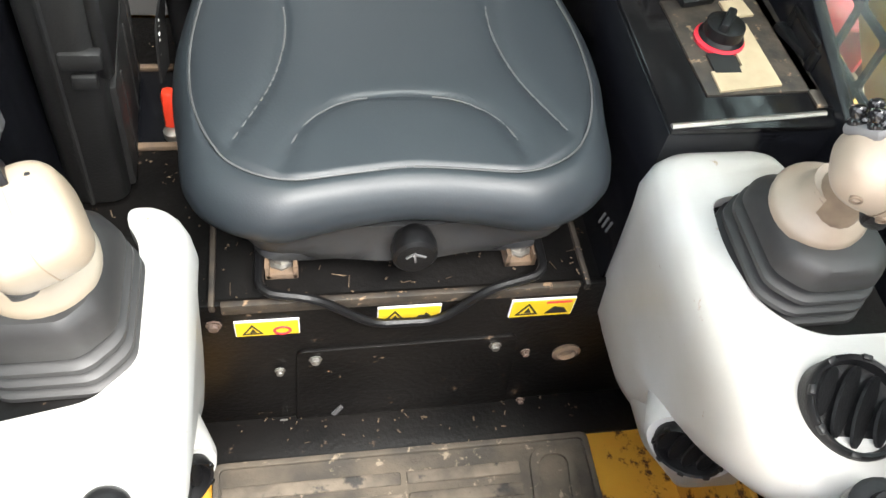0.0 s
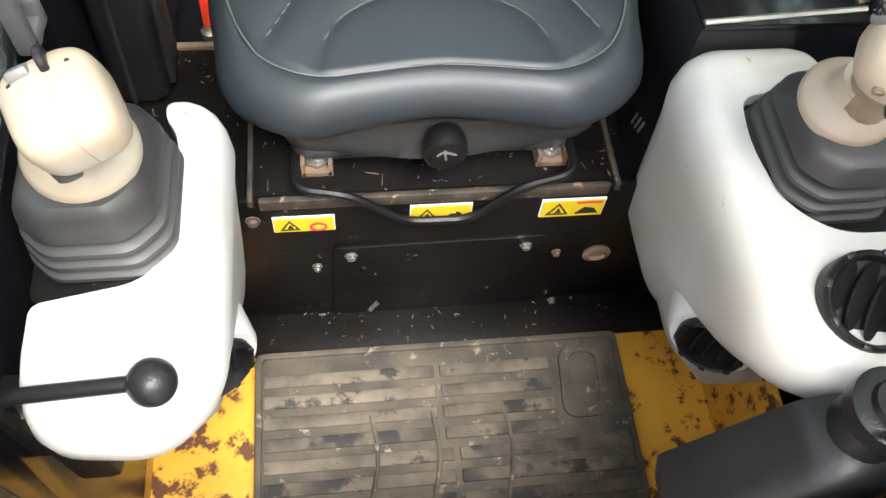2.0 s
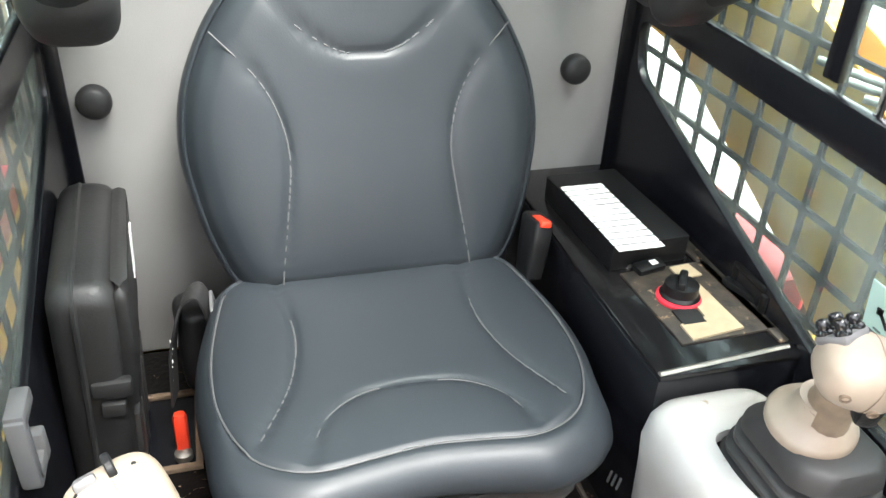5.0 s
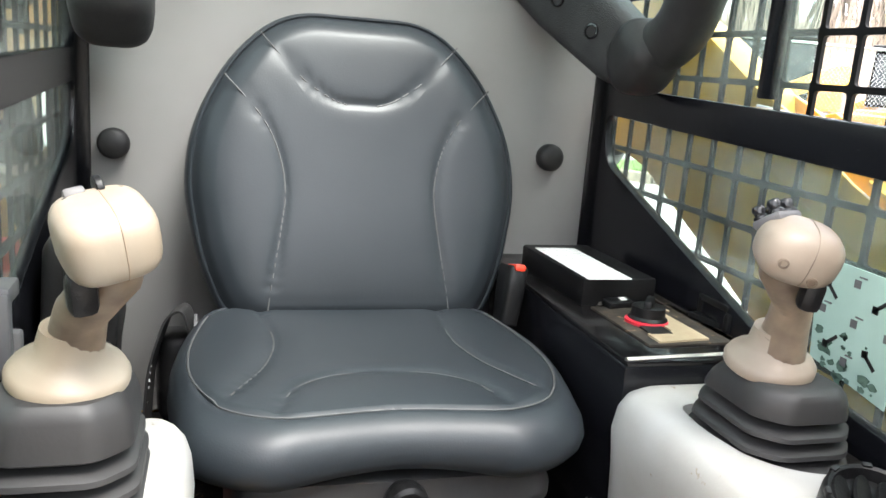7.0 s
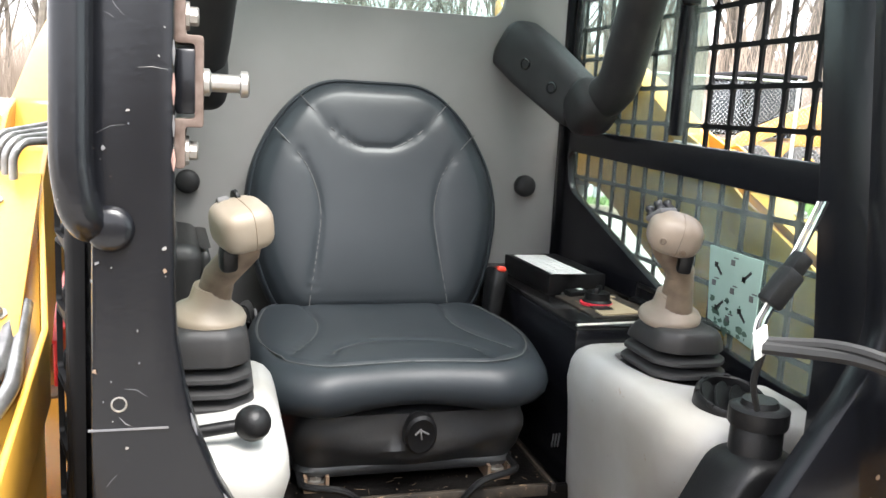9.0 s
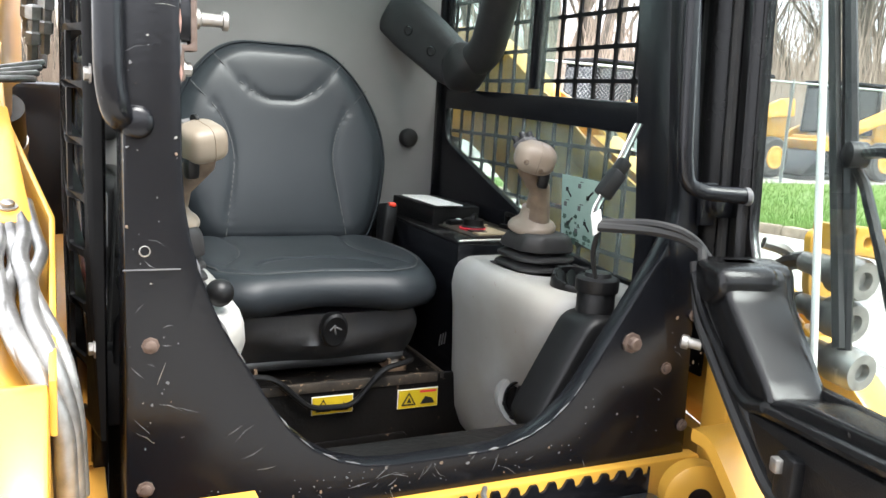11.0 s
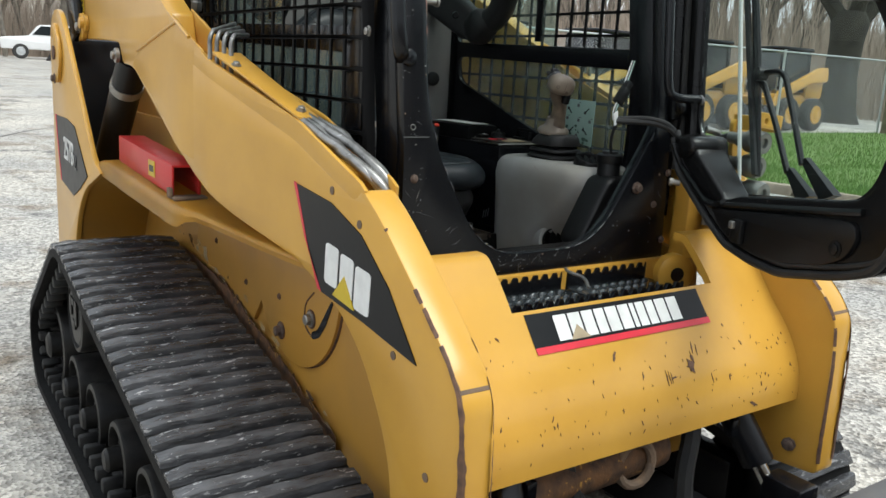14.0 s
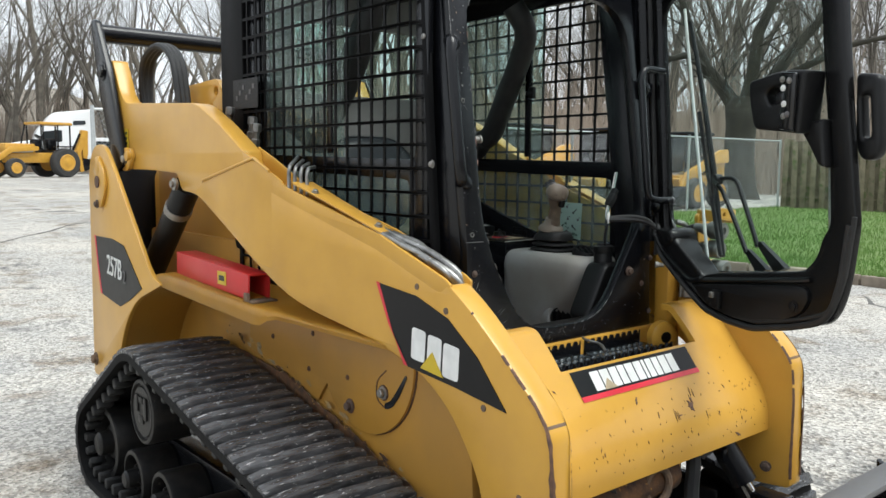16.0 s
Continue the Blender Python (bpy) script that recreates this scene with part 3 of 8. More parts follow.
def track(sign):
    path = ring_path()
    pts = [Vector(p) for p in path]
    cum = [0.0]
    for a, b in zip(pts, pts[1:] + pts[:1]):
        cum.append(cum[-1] + (b - a).length)
    total = cum[-1]

    def along(d):
        d %= total
        for i in range(len(pts)):
            if d <= cum[i + 1]:
                a, b = pts[i], pts[(i + 1) % len(pts)]
                t = (b - a).normalized()
                return a + t * (d - cum[i]), t
        return pts[0], Vector((1, 0))
    x0, x1 = sign * 0.556, sign * 0.965
    n, rings = 150, []
    bm = bmesh.new()
    for k in range(n):
        p, t = along(total * k / n)
        nrm = Vector((t.y, -t.x))
        q = p - nrm * 0.03
        rings.append([bm.verts.new((x0, p.x, p.y)), bm.verts.new((x1, p.x, p.y)), bm.verts.new((x1, q.x, q.y)), bm.verts.new((x0, q.x, q.y))])
    for k in range(n):
        a, b = rings[k], rings[(k + 1) % n]
        for j in range(4):
            bm.faces.new((a[j], a[(j + 1) % 4], b[(j + 1) % 4], b[j]))
    belt = part("track", bm, TRACK_BELT, loader, "worn black rubber track with cross bars")
    bars = 84
    shapes = []
    for v in range(4):
        bm = bmesh.new()
        m, secs = 9, []
        rr = random.Random(v)
        for i in range(m):
            x = (x0 + x1) / 2 + (x1 - x0) * (i / (m - 1) - 0.5) * 0.995
            edge = 0.6 if i in (0, m - 1) else 1
            wob = rr.uniform(-0.003, 0.003)
            h = 0.025 * edge + rr.uniform(-0.002, 0.001)
            secs.append([(x, -0.0235 + wob, -0.004), (x, -0.0215 + wob, h * 0.72), (x, -0.0175 + wob, h), (x, 0.0165 + wob * 1.4, h * 0.97), (x, 0.0205 + wob, h * 0.68), (x, 0.0225 + wob, -0.004)])
        bm = loft(secs)
        ob = part("tread_bar", bm, TREAD, belt)
        shapes.append(ob.data)
        bpy.data.objects.remove(ob)
    for k in range(bars):
        p, t = along(total * k / bars)
        nrm = Vector((t.y, -t.x))
        ob = new("tread_bar", shapes[k % 4])
        ob.parent = belt
        ob.matrix_local = Matrix(((1, 0, 0, 0), (0, t.x, nrm.x, p.x * S), (0, t.y, nrm.y, p.y * S), (0, 0, 0, 1)))
    # inner drive lugs and wheels
    ax = Matrix.Rotation(math.pi / 2, 4, "Y") if sign > 0 else Matrix.Rotation(-math.pi / 2, 4, "Y")

    def wheel(y, z, r, name, label, dish=True):
        prof = [(0.02, -0.10), (r, -0.10), (r, 0.045), (r * 0.97, 0.055), (r * 0.84, 0.058), (r * 0.80, 0.05), (r * 0.76, 0.0), (r * 0.5, -0.01), (r * 0.46, 0.03), (r * 0.34, 0.035), (r * 0.32, 0.085), (r * 0.24, 0.095), (0.01, 0.095)] if dish else [(0.02, -0.1), (r, -0.1), (r, 0.06), (r * 0.96, 0.075), (r * 0.86, 0.078), (r * 0.83, 0.066), (r * 0.78, 0.066), (r * 0.74, 0.074), (r * 0.3, 0.076), (0.01, 0.076)]
        return part(name, lathe(prof, 28, Matrix.Translation((sign * 0.835, y, z)) @ ax), TYRE_BLACK, loader, label)
    wheel(1.44, 0.475, 0.135, "drive_sprocket", "black drive hub with a round cover", False)
    for y, z, r in ((1.97, 0.20, 0.165), (-0.20, 0.20, 0.165), (1.62, 0.14, 0.12), (1.30, 0.14, 0.12), (0.95, 0.14, 0.12), (0.6, 0.14, 0.12), (0.25, 0.14, 0.12)):
        wheel(y, z, r, "road_wheel", "black rubber-tyred track wheel")
    part("hub_emblem", join(*[box(sign * (0.835 + 0.079), 1.44 + dy, 0.475 + dz, 0.006, w, h, 0.002) for dy, dz, w, h in ((-0.045, 0.02, 0.03, 0.09), (0.0, -0.03, 0.05, 0.03), (0.045, 0.03, 0.03, 0.07), (0.0, 0.05, 0.04, 0.025))]), TYRE_BLACK, loader)
    for y, z in ((1.97, 0.20), (1.62, 0.14), (1.30, 0.14), (0.95, 0.14)):
        for k in range(6):
            q = 2 * math.pi * k / 6 + 0.3
            part("wheel_bolt", bolt((sign * 0.869, y + 0.046 * math.cos(q), z + 0.046 * math.sin(q)), (sign, 0, 0), 0.006, 0.01), TYRE_BLACK, loader)
    lug = box(0, 0, -0.028, 0.07, 0.035, 0.045, 0.008)
    lo = part("drive_lug", lug, RUBBER, belt)
    lm = lo.data
    bpy.data.objects.remove(lo)
    for k in range(64):
        p, t = along(total * (k + 0.5) / 64)
        nrm = Vector((t.y, -t.x))
        p = p - nrm * 0.03
        ob = new("drive_lug", lm)
        ob.parent = belt
        ob.matrix_local = Matrix(((1, 0, 0, sign * 0.905 * S), (0, t.x, nrm.x, p.x * S), (0, t.y, nrm.y, p.y * S), (0, 0, 0, 1)))
    part("undercarriage_frame", box(sign * 0.68, 0.85, 0.2, 0.1, 2.1, 0.16, 0.02), BLACK, loader)


for sg in (-1, 1):
    track(sg)

# ---- cab shell ----
HOLE = [(-0.402, 2.04), (0.372, 2.04), (0.372, 1.30), (0.335, 1.245), (0.15, 0.952), (-0.225, 0.952), (-0.40, 1.25)]
HOLE_R = [0.17, 0.17, 0.06, 0.08, 0.12, 0.12, 0.12]
LEANING[0] = True
part("front_frame", plate([(-0.468, 0.868), (0.43, 0.868), (0.41, 1.25), (0.41, 2.25), (-0.468, 2.25)], [rounded(HOLE, HOLE_R)], 0.035, 0.004, xz(0.0)), BLACK, loader, "scratched black steel door frame")
for sg in (-1, 1):
    part("corner_post", box(sg * (0.449 if sg < 0 else 0.40), 0.065, 1.555, 0.036, 0.10, 1.38, 0.006), BLACK, loader)
LEANING[0] = False
for sg in (-1, 1):
    part("rear_post", box(sg * 0.485, 1.22, 1.565, 0.05, 0.10, 1.38, 0.008), BLACK, loader)
    WIN_LOW = [(1.15, 1.452), (0.22, 1.425), (0.22, 1.14), (0.30, 1.14), (0.52, 1.16), (0.80, 1.25), (1.13, 1.36)]
    WIN_TOP = [(1.16, 1.507), (0.19, 1.487), (0.19, 2.12), (1.16, 2.12)]
    b = plate([(0.13, 0.55), (1.27, 0.55), (1.27, 2.25), (0.13, 2.25)], [rounded(WIN_LOW, 0.03), rounded(WIN_TOP, 0.03)], 0.02, 0.003, yz(-0.49))
    part("side_wall", b if sg < 0 else mirrored(b), BLACK, loader)
    for hole, nm in ((WIN_LOW, "lower_pane"), (WIN_TOP, "sliding_pane")):
        shape = rounded(hole, 0.03) if nm == "lower_pane" else [(1.16, 1.507), (0.60, 1.497), (0.60, 2.12), (1.16, 2.12)]
        b = plate(shape, (), 0.005, 0, yz(-0.492))
        ob = part(nm, b if sg < 0 else mirrored(b), PANE, loader, "dusty green-tinted side window pane")
        ob.visible_shadow = False
    # bar screen outside the window
    holes = []
    for i in range(17):
        for j in range(17):
            y0, z0 = (0.101 if sg < 0 else 0.131) + 0.071 * i, 1.026 + 0.0722 * j
            w = 0.0045
            if y0 + 0.071 > 1.315 or z0 + 0.0722 > 2.235:
                continue
            holes.append(rounded([(y0 + w, z0 + w), (y0 + 0.071 - w, z0 + w), (y0 + 0.071 - w, z0 + 0.0722 - w), (y0 + w, z0 + 0.0722 - w)], 0.006, 2))
    b = plate([(0.065, 1.0), (1.33, 1.0), (1.33, 2.24), (0.065, 2.24)], holes, 0.006, 0, yz(0))
    # on the entry side the plate is bent in at its front edge
    for v in b.verts:
        f = max(0.0, min(1.0, (v.co.y - 0.07) / 0.13)) if sg < 0 else 1.0
        v.co.x -= 0.489 + 0.036 * math.sin(f * math.pi / 2)
        v.co.y += 0.10 * max(0.0, v.co.z - 1.235) * (1 - f)
    sc_ = part("side_screen", b if sg < 0 else mirrored(b), SCREEN, loader, "black punched steel screen over the side window", smooth=60)
    for z in (1.12, 1.473, 1.85):
        b = bolt((-0.497, 0.088 + 0.1 * max(0.0, z - 1.235), z), (-1, 0, 0), 0.009, 0.008)
        part("bolt", b if sg < 0 else mirrored(b), STEEL, sc_)
# roof opening and pane are unseen, added so daylight falls on the seat
part("roof", plate(rounded([(-0.50, 0.07), (0.50, 0.07), (0.52, 1.30), (-0.52, 1.30)], 0.05), [rounded([(-0.30, 0.33), (0.30, 0.33), (0.30, 0.84), (-0.30, 0.84)], 0.06)], 0.09, 0.012, Matrix.Translation((0, 0, 2.285))), BLACK, loader)
part("roof_window", plate(rounded([(-0.31, 0.32), (0.31, 0.32), (0.31, 0.85), (-0.31, 0.85)], 0.06), (), 0.006, 0, Matrix.Translation((0, 0, 2.335))), PANE, loader, "clear pane over an unseen roof opening added to let daylight in").visible_shadow = False
part("back_wall", plate([(-0.48, 0.85), (0.48, 0.85), (0.48, 2.23), (-0.48, 2.23)], [rounded([(-0.33, 1.76), (0.30, 1.76), (0.33, 2.05), (-0.36, 2.05)], 0.04)], 0.03, 0.004, xz(1.19)), LINER, loader, "grey fabric rear wall lining")
part("rear_seal", tube([(x, 1.172, z) for x, z in rounded([(-0.33, 1.76), (0.30, 1.76), (0.33, 2.05), (-0.36, 2.05), (-0.33, 1.76)], 0.04)], 0.009, 6, 0), RUBBER, loader)
part("rear_pane", plate([(-0.34, 1.74), (0.34, 1.74), (0.36, 2.06), (-0.36, 2.06)], (), 0.006, 0, xz(1.211)), PANE, loader).visible_shadow = False
PLACE[0] = INNER
part("cab_floor", box(0, 0.255, 0.475, 0.96, 0.66, 0.03, 0.003), YELLOW_RUST, loader, "yellow painted cab floor with rust spots")
part("seat_box", box(0, 0.92, 0.665, 0.96, 0.60, 0.36, 0.008), BLACK_DIRTY, loader)
part("seat_box_front", box(0, 0.609, 0.66, 0.96, 0.012, 0.40, 0.003), BLACK_DIRTY, loader)
for sg in (-1, 1):
    part("floor_side_sill", box(sg * 0.476, 0.34, 0.60, 0.012, 0.46, 0.24, 0.003), YELLOW_RUST, loader)
PLACE[0] = SHELL
part("sill_front", box(0, -0.02, 0.70, 0.90, 0.03, 0.40, 0.005), YELLOW, loader)
part("sill_ledge", plate(rounded([(-0.215, 0.012), (0.15, 0.012), (0.17, 0.085), (-0.20, 0.085)], 0.008), (), 0.014, 0.003, Matrix.Translation((0, 0, 0.936))), BLACK_DIRTY, loader, "scuffed black entry ledge")
for sg in (-1, 1):
    part("chassis_flank", box(sg * 0.508, 0.72, 0.955, 0.014, 1.18, 0.16, 0.004), YELLOW_MUD_SHADE, loader)
    part("pane_frame", box(sg * 0.492, 0.68, 1.81, 0.016, 0.030, 0.60, 0.003), BLACK, loader)
    part("pane_latch", join(box(sg * 0.480, 0.650, 1.776, 0.022, 0.030, 0.050, 0.005), box(sg * 0.474, 0.662, 1.776, 0.014, 0.03, 0.016, 0.004)), PLASTIC, loader)

# ---- seat ----


def pillow(outline, thick, to, rim=0.035, dome=0.01, steps=6):
    """A padded shape: outline in the plane, rounded to its front, with a slight dome."""
    c = Vector((sum(p[0] for p in outline) / len(outline), sum(p[1] for p in outline) / len(outline)))
    secs = [[(c.x + (p[0] - c.x) * 0.94, c.y + (p[1] - c.y) * 0.94, 0) for p in outline]]
    size = max((Vector(p) - c).length for p in outline)
    for k in range(steps + 1):
        a = math.pi / 2 * k / steps
        inset, h = rim * (1 - math.cos(a)), thick - rim + rim * math.sin(a)
        if k == 0:
            secs.append([(p[0], p[1], rim * 0.7) for p in outline])
        f = 1 - inset / size
        secs.append([(c.x + (p[0] - c.x) * f, c.y + (p[1] - c.y) * f, h) for p in outline])
    f0 = 1 - rim / size
    for k in range(1, 7):
        f = f0 * (1 - k / 6.5)
        secs.append([(c.x + (p[0] - c.x) * f, c.y + (p[1] - c.y) * f, thick + dome * (1 - (f / f0) ** 2)) for p in outline])
    bm = loft(secs)
    bm.transform(to)
    return bm


PLACE[0] = INNER
seat = new("seat")
seat.parent = loader
seat["label"] = "black vinyl suspension seat with piped seams"
def near(p, lines):
    """Distance from a point in the plane to the nearest of some polylines."""
    best = 9.0
    for pts in lines:
        for q, r in zip(pts, pts[1:]):
            dx, dy = r[0] - q[0], r[1] - q[1]
            t = max(0.0, min(1.0, ((p[0] - q[0]) * dx + (p[1] - q[1]) * dy) / (dx * dx + dy * dy + 1e-12)))
            best = min(best, math.hypot(p[0] - q[0] - t * dx, p[1] - q[1] - t * dy))
    return best


def arc(pts, n=14):
    """A smooth open curve along control points."""
    return rounded(pts, 1e9, n, closed=False)


def both(pts, cx=0.0):
    return [[(cx + x, y) for x, y in pts], [(cx - x, y) for x, y in pts]]


# cushion: a top seam line with a rolled, two-lobed front under it
SEAT_X = -0.010
TOP_HALF = [(0.0, 0.630), (0.07, 0.622), (0.149, 0.611), (0.216, 0.647), (0.250, 0.73), (0.256, 0.83), (0.243, 0.93), (0.222, 1.03), (0.10, 1.05), (0.0, 1.05)]
TOP = rounded([(SEAT_X + x, y) for x, y in TOP_HALF] + [(SEAT_X - x, y) for x, y in TOP_HALF[-2:0:-1]], 0.07, 7)
SEAMS = both(arc([(0.153, 1.03), (0.132, 0.87), (0.152, 0.77), (0.19, 0.695), (0.216, 0.647)]), SEAT_X) + both(arc([(0.149, 0.611), (0.128, 0.692), (0.07, 0.738), (0.0, 0.742)]), SEAT_X)


def cushion_z(x, y):
    u = (x - SEAT_X) / 0.26
    d = near((x, y), SEAMS)
    front = max(0.0, min(1.0, (0.72 - y) / 0.12))
    return 1.107 + 0.004 * u * u - 0.007 * front ** 2 - 0.0042 * math.exp(-(d / 0.0042) ** 2) - 0.0022 * math.exp(-(d / 0.016) ** 2)


def cushion():
    c = Vector((SEAT_X, 0.83))
    secs = []

    def ring(out_side, out_front, z_side, z_front):
        r = []
        for p in TOP:
            d = Vector(p) - c
            f = max(0.0, min(1.0, (0.74 - p[1]) / 0.10))
            f = f * f * (3 - 2 * f)
            u = abs(p[0] - SEAT_X)
            lobe = 0.72 + 0.28 * min(1.0, (u / 0.13) ** 2)
            o = out_side * (1 - f) + out_front * f * lobe
            q = Vector(p) + d.normalized() * o
            z = z_side * (1 - f) + (z_front + (1 - lobe) * 0.05 * (1.1 - z_front) / 0.1) * f
            r.append((q.x, q.y, z))
        return r
    secs.append(ring(-0.06, -0.02, 1.0, 1.012))
    secs.append(ring(0.0, 0.016, 1.0, 1.012))
    secs.append(ring(0.014, 0.036, 1.012, 1.020))
    secs.append(ring(0.024, 0.048, 1.03, 1.035))
    secs.append(ring(0.027, 0.052, 1.05, 1.052))
    secs.append(ring(0.025, 0.047, 1.07, 1.070))
    secs.append(ring(0.018, 0.033, 1.09, 1.086))
    secs.append(ring(0.008, 0.015, 1.102, 1.097))
    secs.append(ring(0.003, 0.004, 1.105, 1.099))
    secs.append(ring(0.0, 0.0, 1.102, 1.0965))
    for k in range(1, 44):
        f = 1 - k / 44
        r = []
        for p in TOP:
            q = c + (Vector(p) - c) * f
            d = (Vector(p) - q).length
            z = cushion_z(q.x, q.y)
            edge = math.exp(-d / 0.012)
            r.append((q.x, q.y, z * (1 - edge) + 1.102 * edge))
        secs.append(r)
    return loft(secs)


part("cushion", cushion(), VINYL, seat, smooth=70)
BACK = rounded([(-0.215, 0.0), (0.215, 0.0), (0.262, 0.10), (0.290, 0.24), (0.277, 0.34), (0.222, 0.455), (0.13, 0.542), (-0.13, 0.542), (-0.222, 0.455), (-0.277, 0.34), (-0.290, 0.24), (-0.262, 0.10)], [0.05, 0.05, 0.1, 0.1, 0.1, 0.1, 0.09, 0.09, 0.1, 0.1, 0.1, 0.1], 6)
lean = radians(74)
BACK_TO = Matrix.Translation((0.005, 1.09, 1.05)) @ Matrix.Rotation(lean, 4, "X")
BACK_SEAMS = both(arc([(0.155, 0.0), (0.150, 0.05), (0.134, 0.15), (0.122, 0.24), (0.150, 0.335), (0.225, 0.415)])) + both(arc([(0.0, 0.372), (0.045, 0.380), (0.105, 0.418), (0.168, 0.488)]))


def back_h(u, v):
    d = near((u, v), BACK_SEAMS)
    lumbar = math.exp(-((v - 0.14) / 0.10) ** 2) * max(0.0, 1 - (u / 0.2) ** 2)
    wing = max(0.0, (abs(u) - 0.135) / 0.14)
    return 0.102 + 0.005 * lumbar + 0.004 * math.sin(min(1.0, wing) * math.pi) - 0.0045 * math.exp(-(d / 0.0042) ** 2) - 0.0022 * math.exp(-(d / 0.015) ** 2)


def backrest():
    c = Vector((0, 0.26))
    secs = [[(c.x + (p[0]) * 0.93, c.y + (p[1] - c.y) * 0.93, 0) for p in BACK], [(p[0], p[1], 0.03) for p in BACK]]
    for o, h in ((0.0, 0.055), (0.004, 0.066), (0.007, 0.071), (0.010, 0.0725), (0.0125, 0.0695), (0.016, 0.074), (0.022, 0.083), (0.03, 0.09), (0.042, 0.096)):
        secs.append([tuple(Vector(p) - (Vector(p) - c).normalized() * o) + (h,) for p in BACK])
    for k in range(1, 46):
        r = []
        for p in BACK:
            e = Vector(p) - (Vector(p) - c).normalized() * 0.042
            q = c + (e - c) * (1 - k / 46)
            w = math.exp(-(e - q).length / 0.02)
            r.append((q.x, q.y, back_h(q.x, q.y) * (1 - w) + 0.097 * w))
        secs.append(r)
    bm = loft(secs)
    bm.transform(BACK_TO)
    return bm


part("backrest", backrest(), VINYL, seat, smooth=70)


def skirt():
    """The creased vinyl cover under the cushion."""
    secs = []
    for z, hx, y0 in ((0.872, 0.19, 0.675), (0.884, 0.205, 0.652), (0.893, 0.207, 0.648), (0.900, 0.203, 0.652), (0.92, 0.212, 0.636), (0.945, 0.216, 0.622), (0.965, 0.214, 0.617), (0.985, 0.210, 0.612), (1.01, 0.20, 0.61)):
        pts = []
        ring = rounded([(-hx, y0), (hx, y0), (hx, 1.02), (-hx, 1.02)], 0.05, 6)
        dense = []
        for p, q in zip(ring, ring[1:] + ring[:1]):
            k = max(1, int(math.hypot(q[0] - p[0], q[1] - p[1]) / 0.012))
            dense += [(p[0] + (q[0] - p[0]) * i / k, p[1] + (q[1] - p[1]) * i / k) for i in range(k)]
        secs.append(dense)
    n = min(len(r) for r in secs)
    out = []
    for r, z in zip(secs, (0.872, 0.884, 0.893, 0.900, 0.92, 0.945, 0.965, 0.985, 1.01)):
        row = []
        for i in range(n):
            x, y = r[int(i * len(r) / n)]
            u = abs(x)
            fold = 0.012 * math.sin((z - 0.885) * 48 - u * 19) + 0.006 * noise.noise((x * 24, y * 24, z * 40)) + 0.012 * math.exp(-(u / 0.05) ** 2)
            mid = max(0.0, 1 - abs(z - 0.945) / 0.075)
            row.append((x, y - fold * mid if y < 0.75 else y, z))
        out.append(row)
    return loft(out)


part("suspension", skirt(), SKIRT, seat, "creased black vinyl suspension cover", smooth=60)

# ---- control pods ----


def pod(sign):
    """One moulded pod: rounded outlines stacked from the floor to its top, open behind and beside the boot."""
    rows = [(0.685, 0.385, 0.49, 0.60), (0.69, 0.362, 0.455, 0.62), (0.705, 0.340, 0.43, 0.632), (0.735, 0.315, 0.405, 0.64), (0.78, 0.298, 0.378, 0.645), (0.86, 0.290, 0.325, 0.645), (0.95, 0.283, 0.262, 0.64), (1.02, 0.276, 0.215, 0.635), (1.07, 0.268, 0.19, 0.63), (1.10, 0.271, 0.188, 0.626), (1.118, 0.277, 0.194, 0.618), (1.128, 0.287, 0.206, 0.606), (1.132, 0.297, 0.222, 0.590)]
    secs = []
    for z, xi, yf, yb in rows:
        cut = 0.06 + 0.05 * math.exp(-((z - 0.84) / 0.09) ** 2)
        if sign > 0:
            back = [(0.487, yf + 0.012), (0.487, 0.350), (0.372, 0.352), (0.326, 0.392), (0.312, 0.47), (0.320, 0.535), (0.43, 0.548), (0.43, yb)]
        else:
            xi, yb = xi - 0.020, min(yb, 0.556)
            back = [(0.418, yf + 0.012), (0.418, 0.326), (0.318, 0.344), (0.294, 0.385), (0.288, 0.45), (0.298, 0.515), (0.31, 0.535), (0.31, yb)]
        back = [(max(x, xi + 0.012), y) for x, y in back]
        pts = rounded([(xi, yb), (xi, yf + cut), (xi + cut * 0.85, yf)] + back, [0.05, 0.09, 0.06, 0.045, 0.012, 0.03, 0.03, 0.03, 0.02, 0.01, 0.03], 7)
        secs.append([(x, y, z) for x, y in pts])
    bm = loft(secs)
    return bm if sign > 0 else mirrored(bm)


for sg in (-1, 1):
    part("control_pod", pod(sg), POD, loader, "pale grey moulded control pod, scuffed", smooth=60)
part("boot_plate", plate(rounded([(0.315, 0.345), (0.48, 0.345), (0.48, 0.58), (0.315, 0.58)], 0.02), (), 0.006, 0.001, Matrix.Translation((0, 0, 1.112))), BLACK_DIRTY, loader)
part("console", box(0.40, 0.90, 0.995, 0.22, 0.56, 0.31, 0.006), BLACK, loader)


def egg(at, size, rot, power=2.5, seg=12, rings=9):
    """A rounded block."""
    secs = []
    for k in range(1, rings):
        a = math.pi * k / rings
        r = math.sin(a) ** (2 / power)
        secs.append(oval(0, 0, -math.copysign(abs(math.cos(a)) ** (2 / power), math.cos(a)), r, r, power, seg * 2))
    bm = loft(secs)
    bm.transform(pose(*at, *rot) @ Matrix.Diagonal((*size, 1)))
    return bm


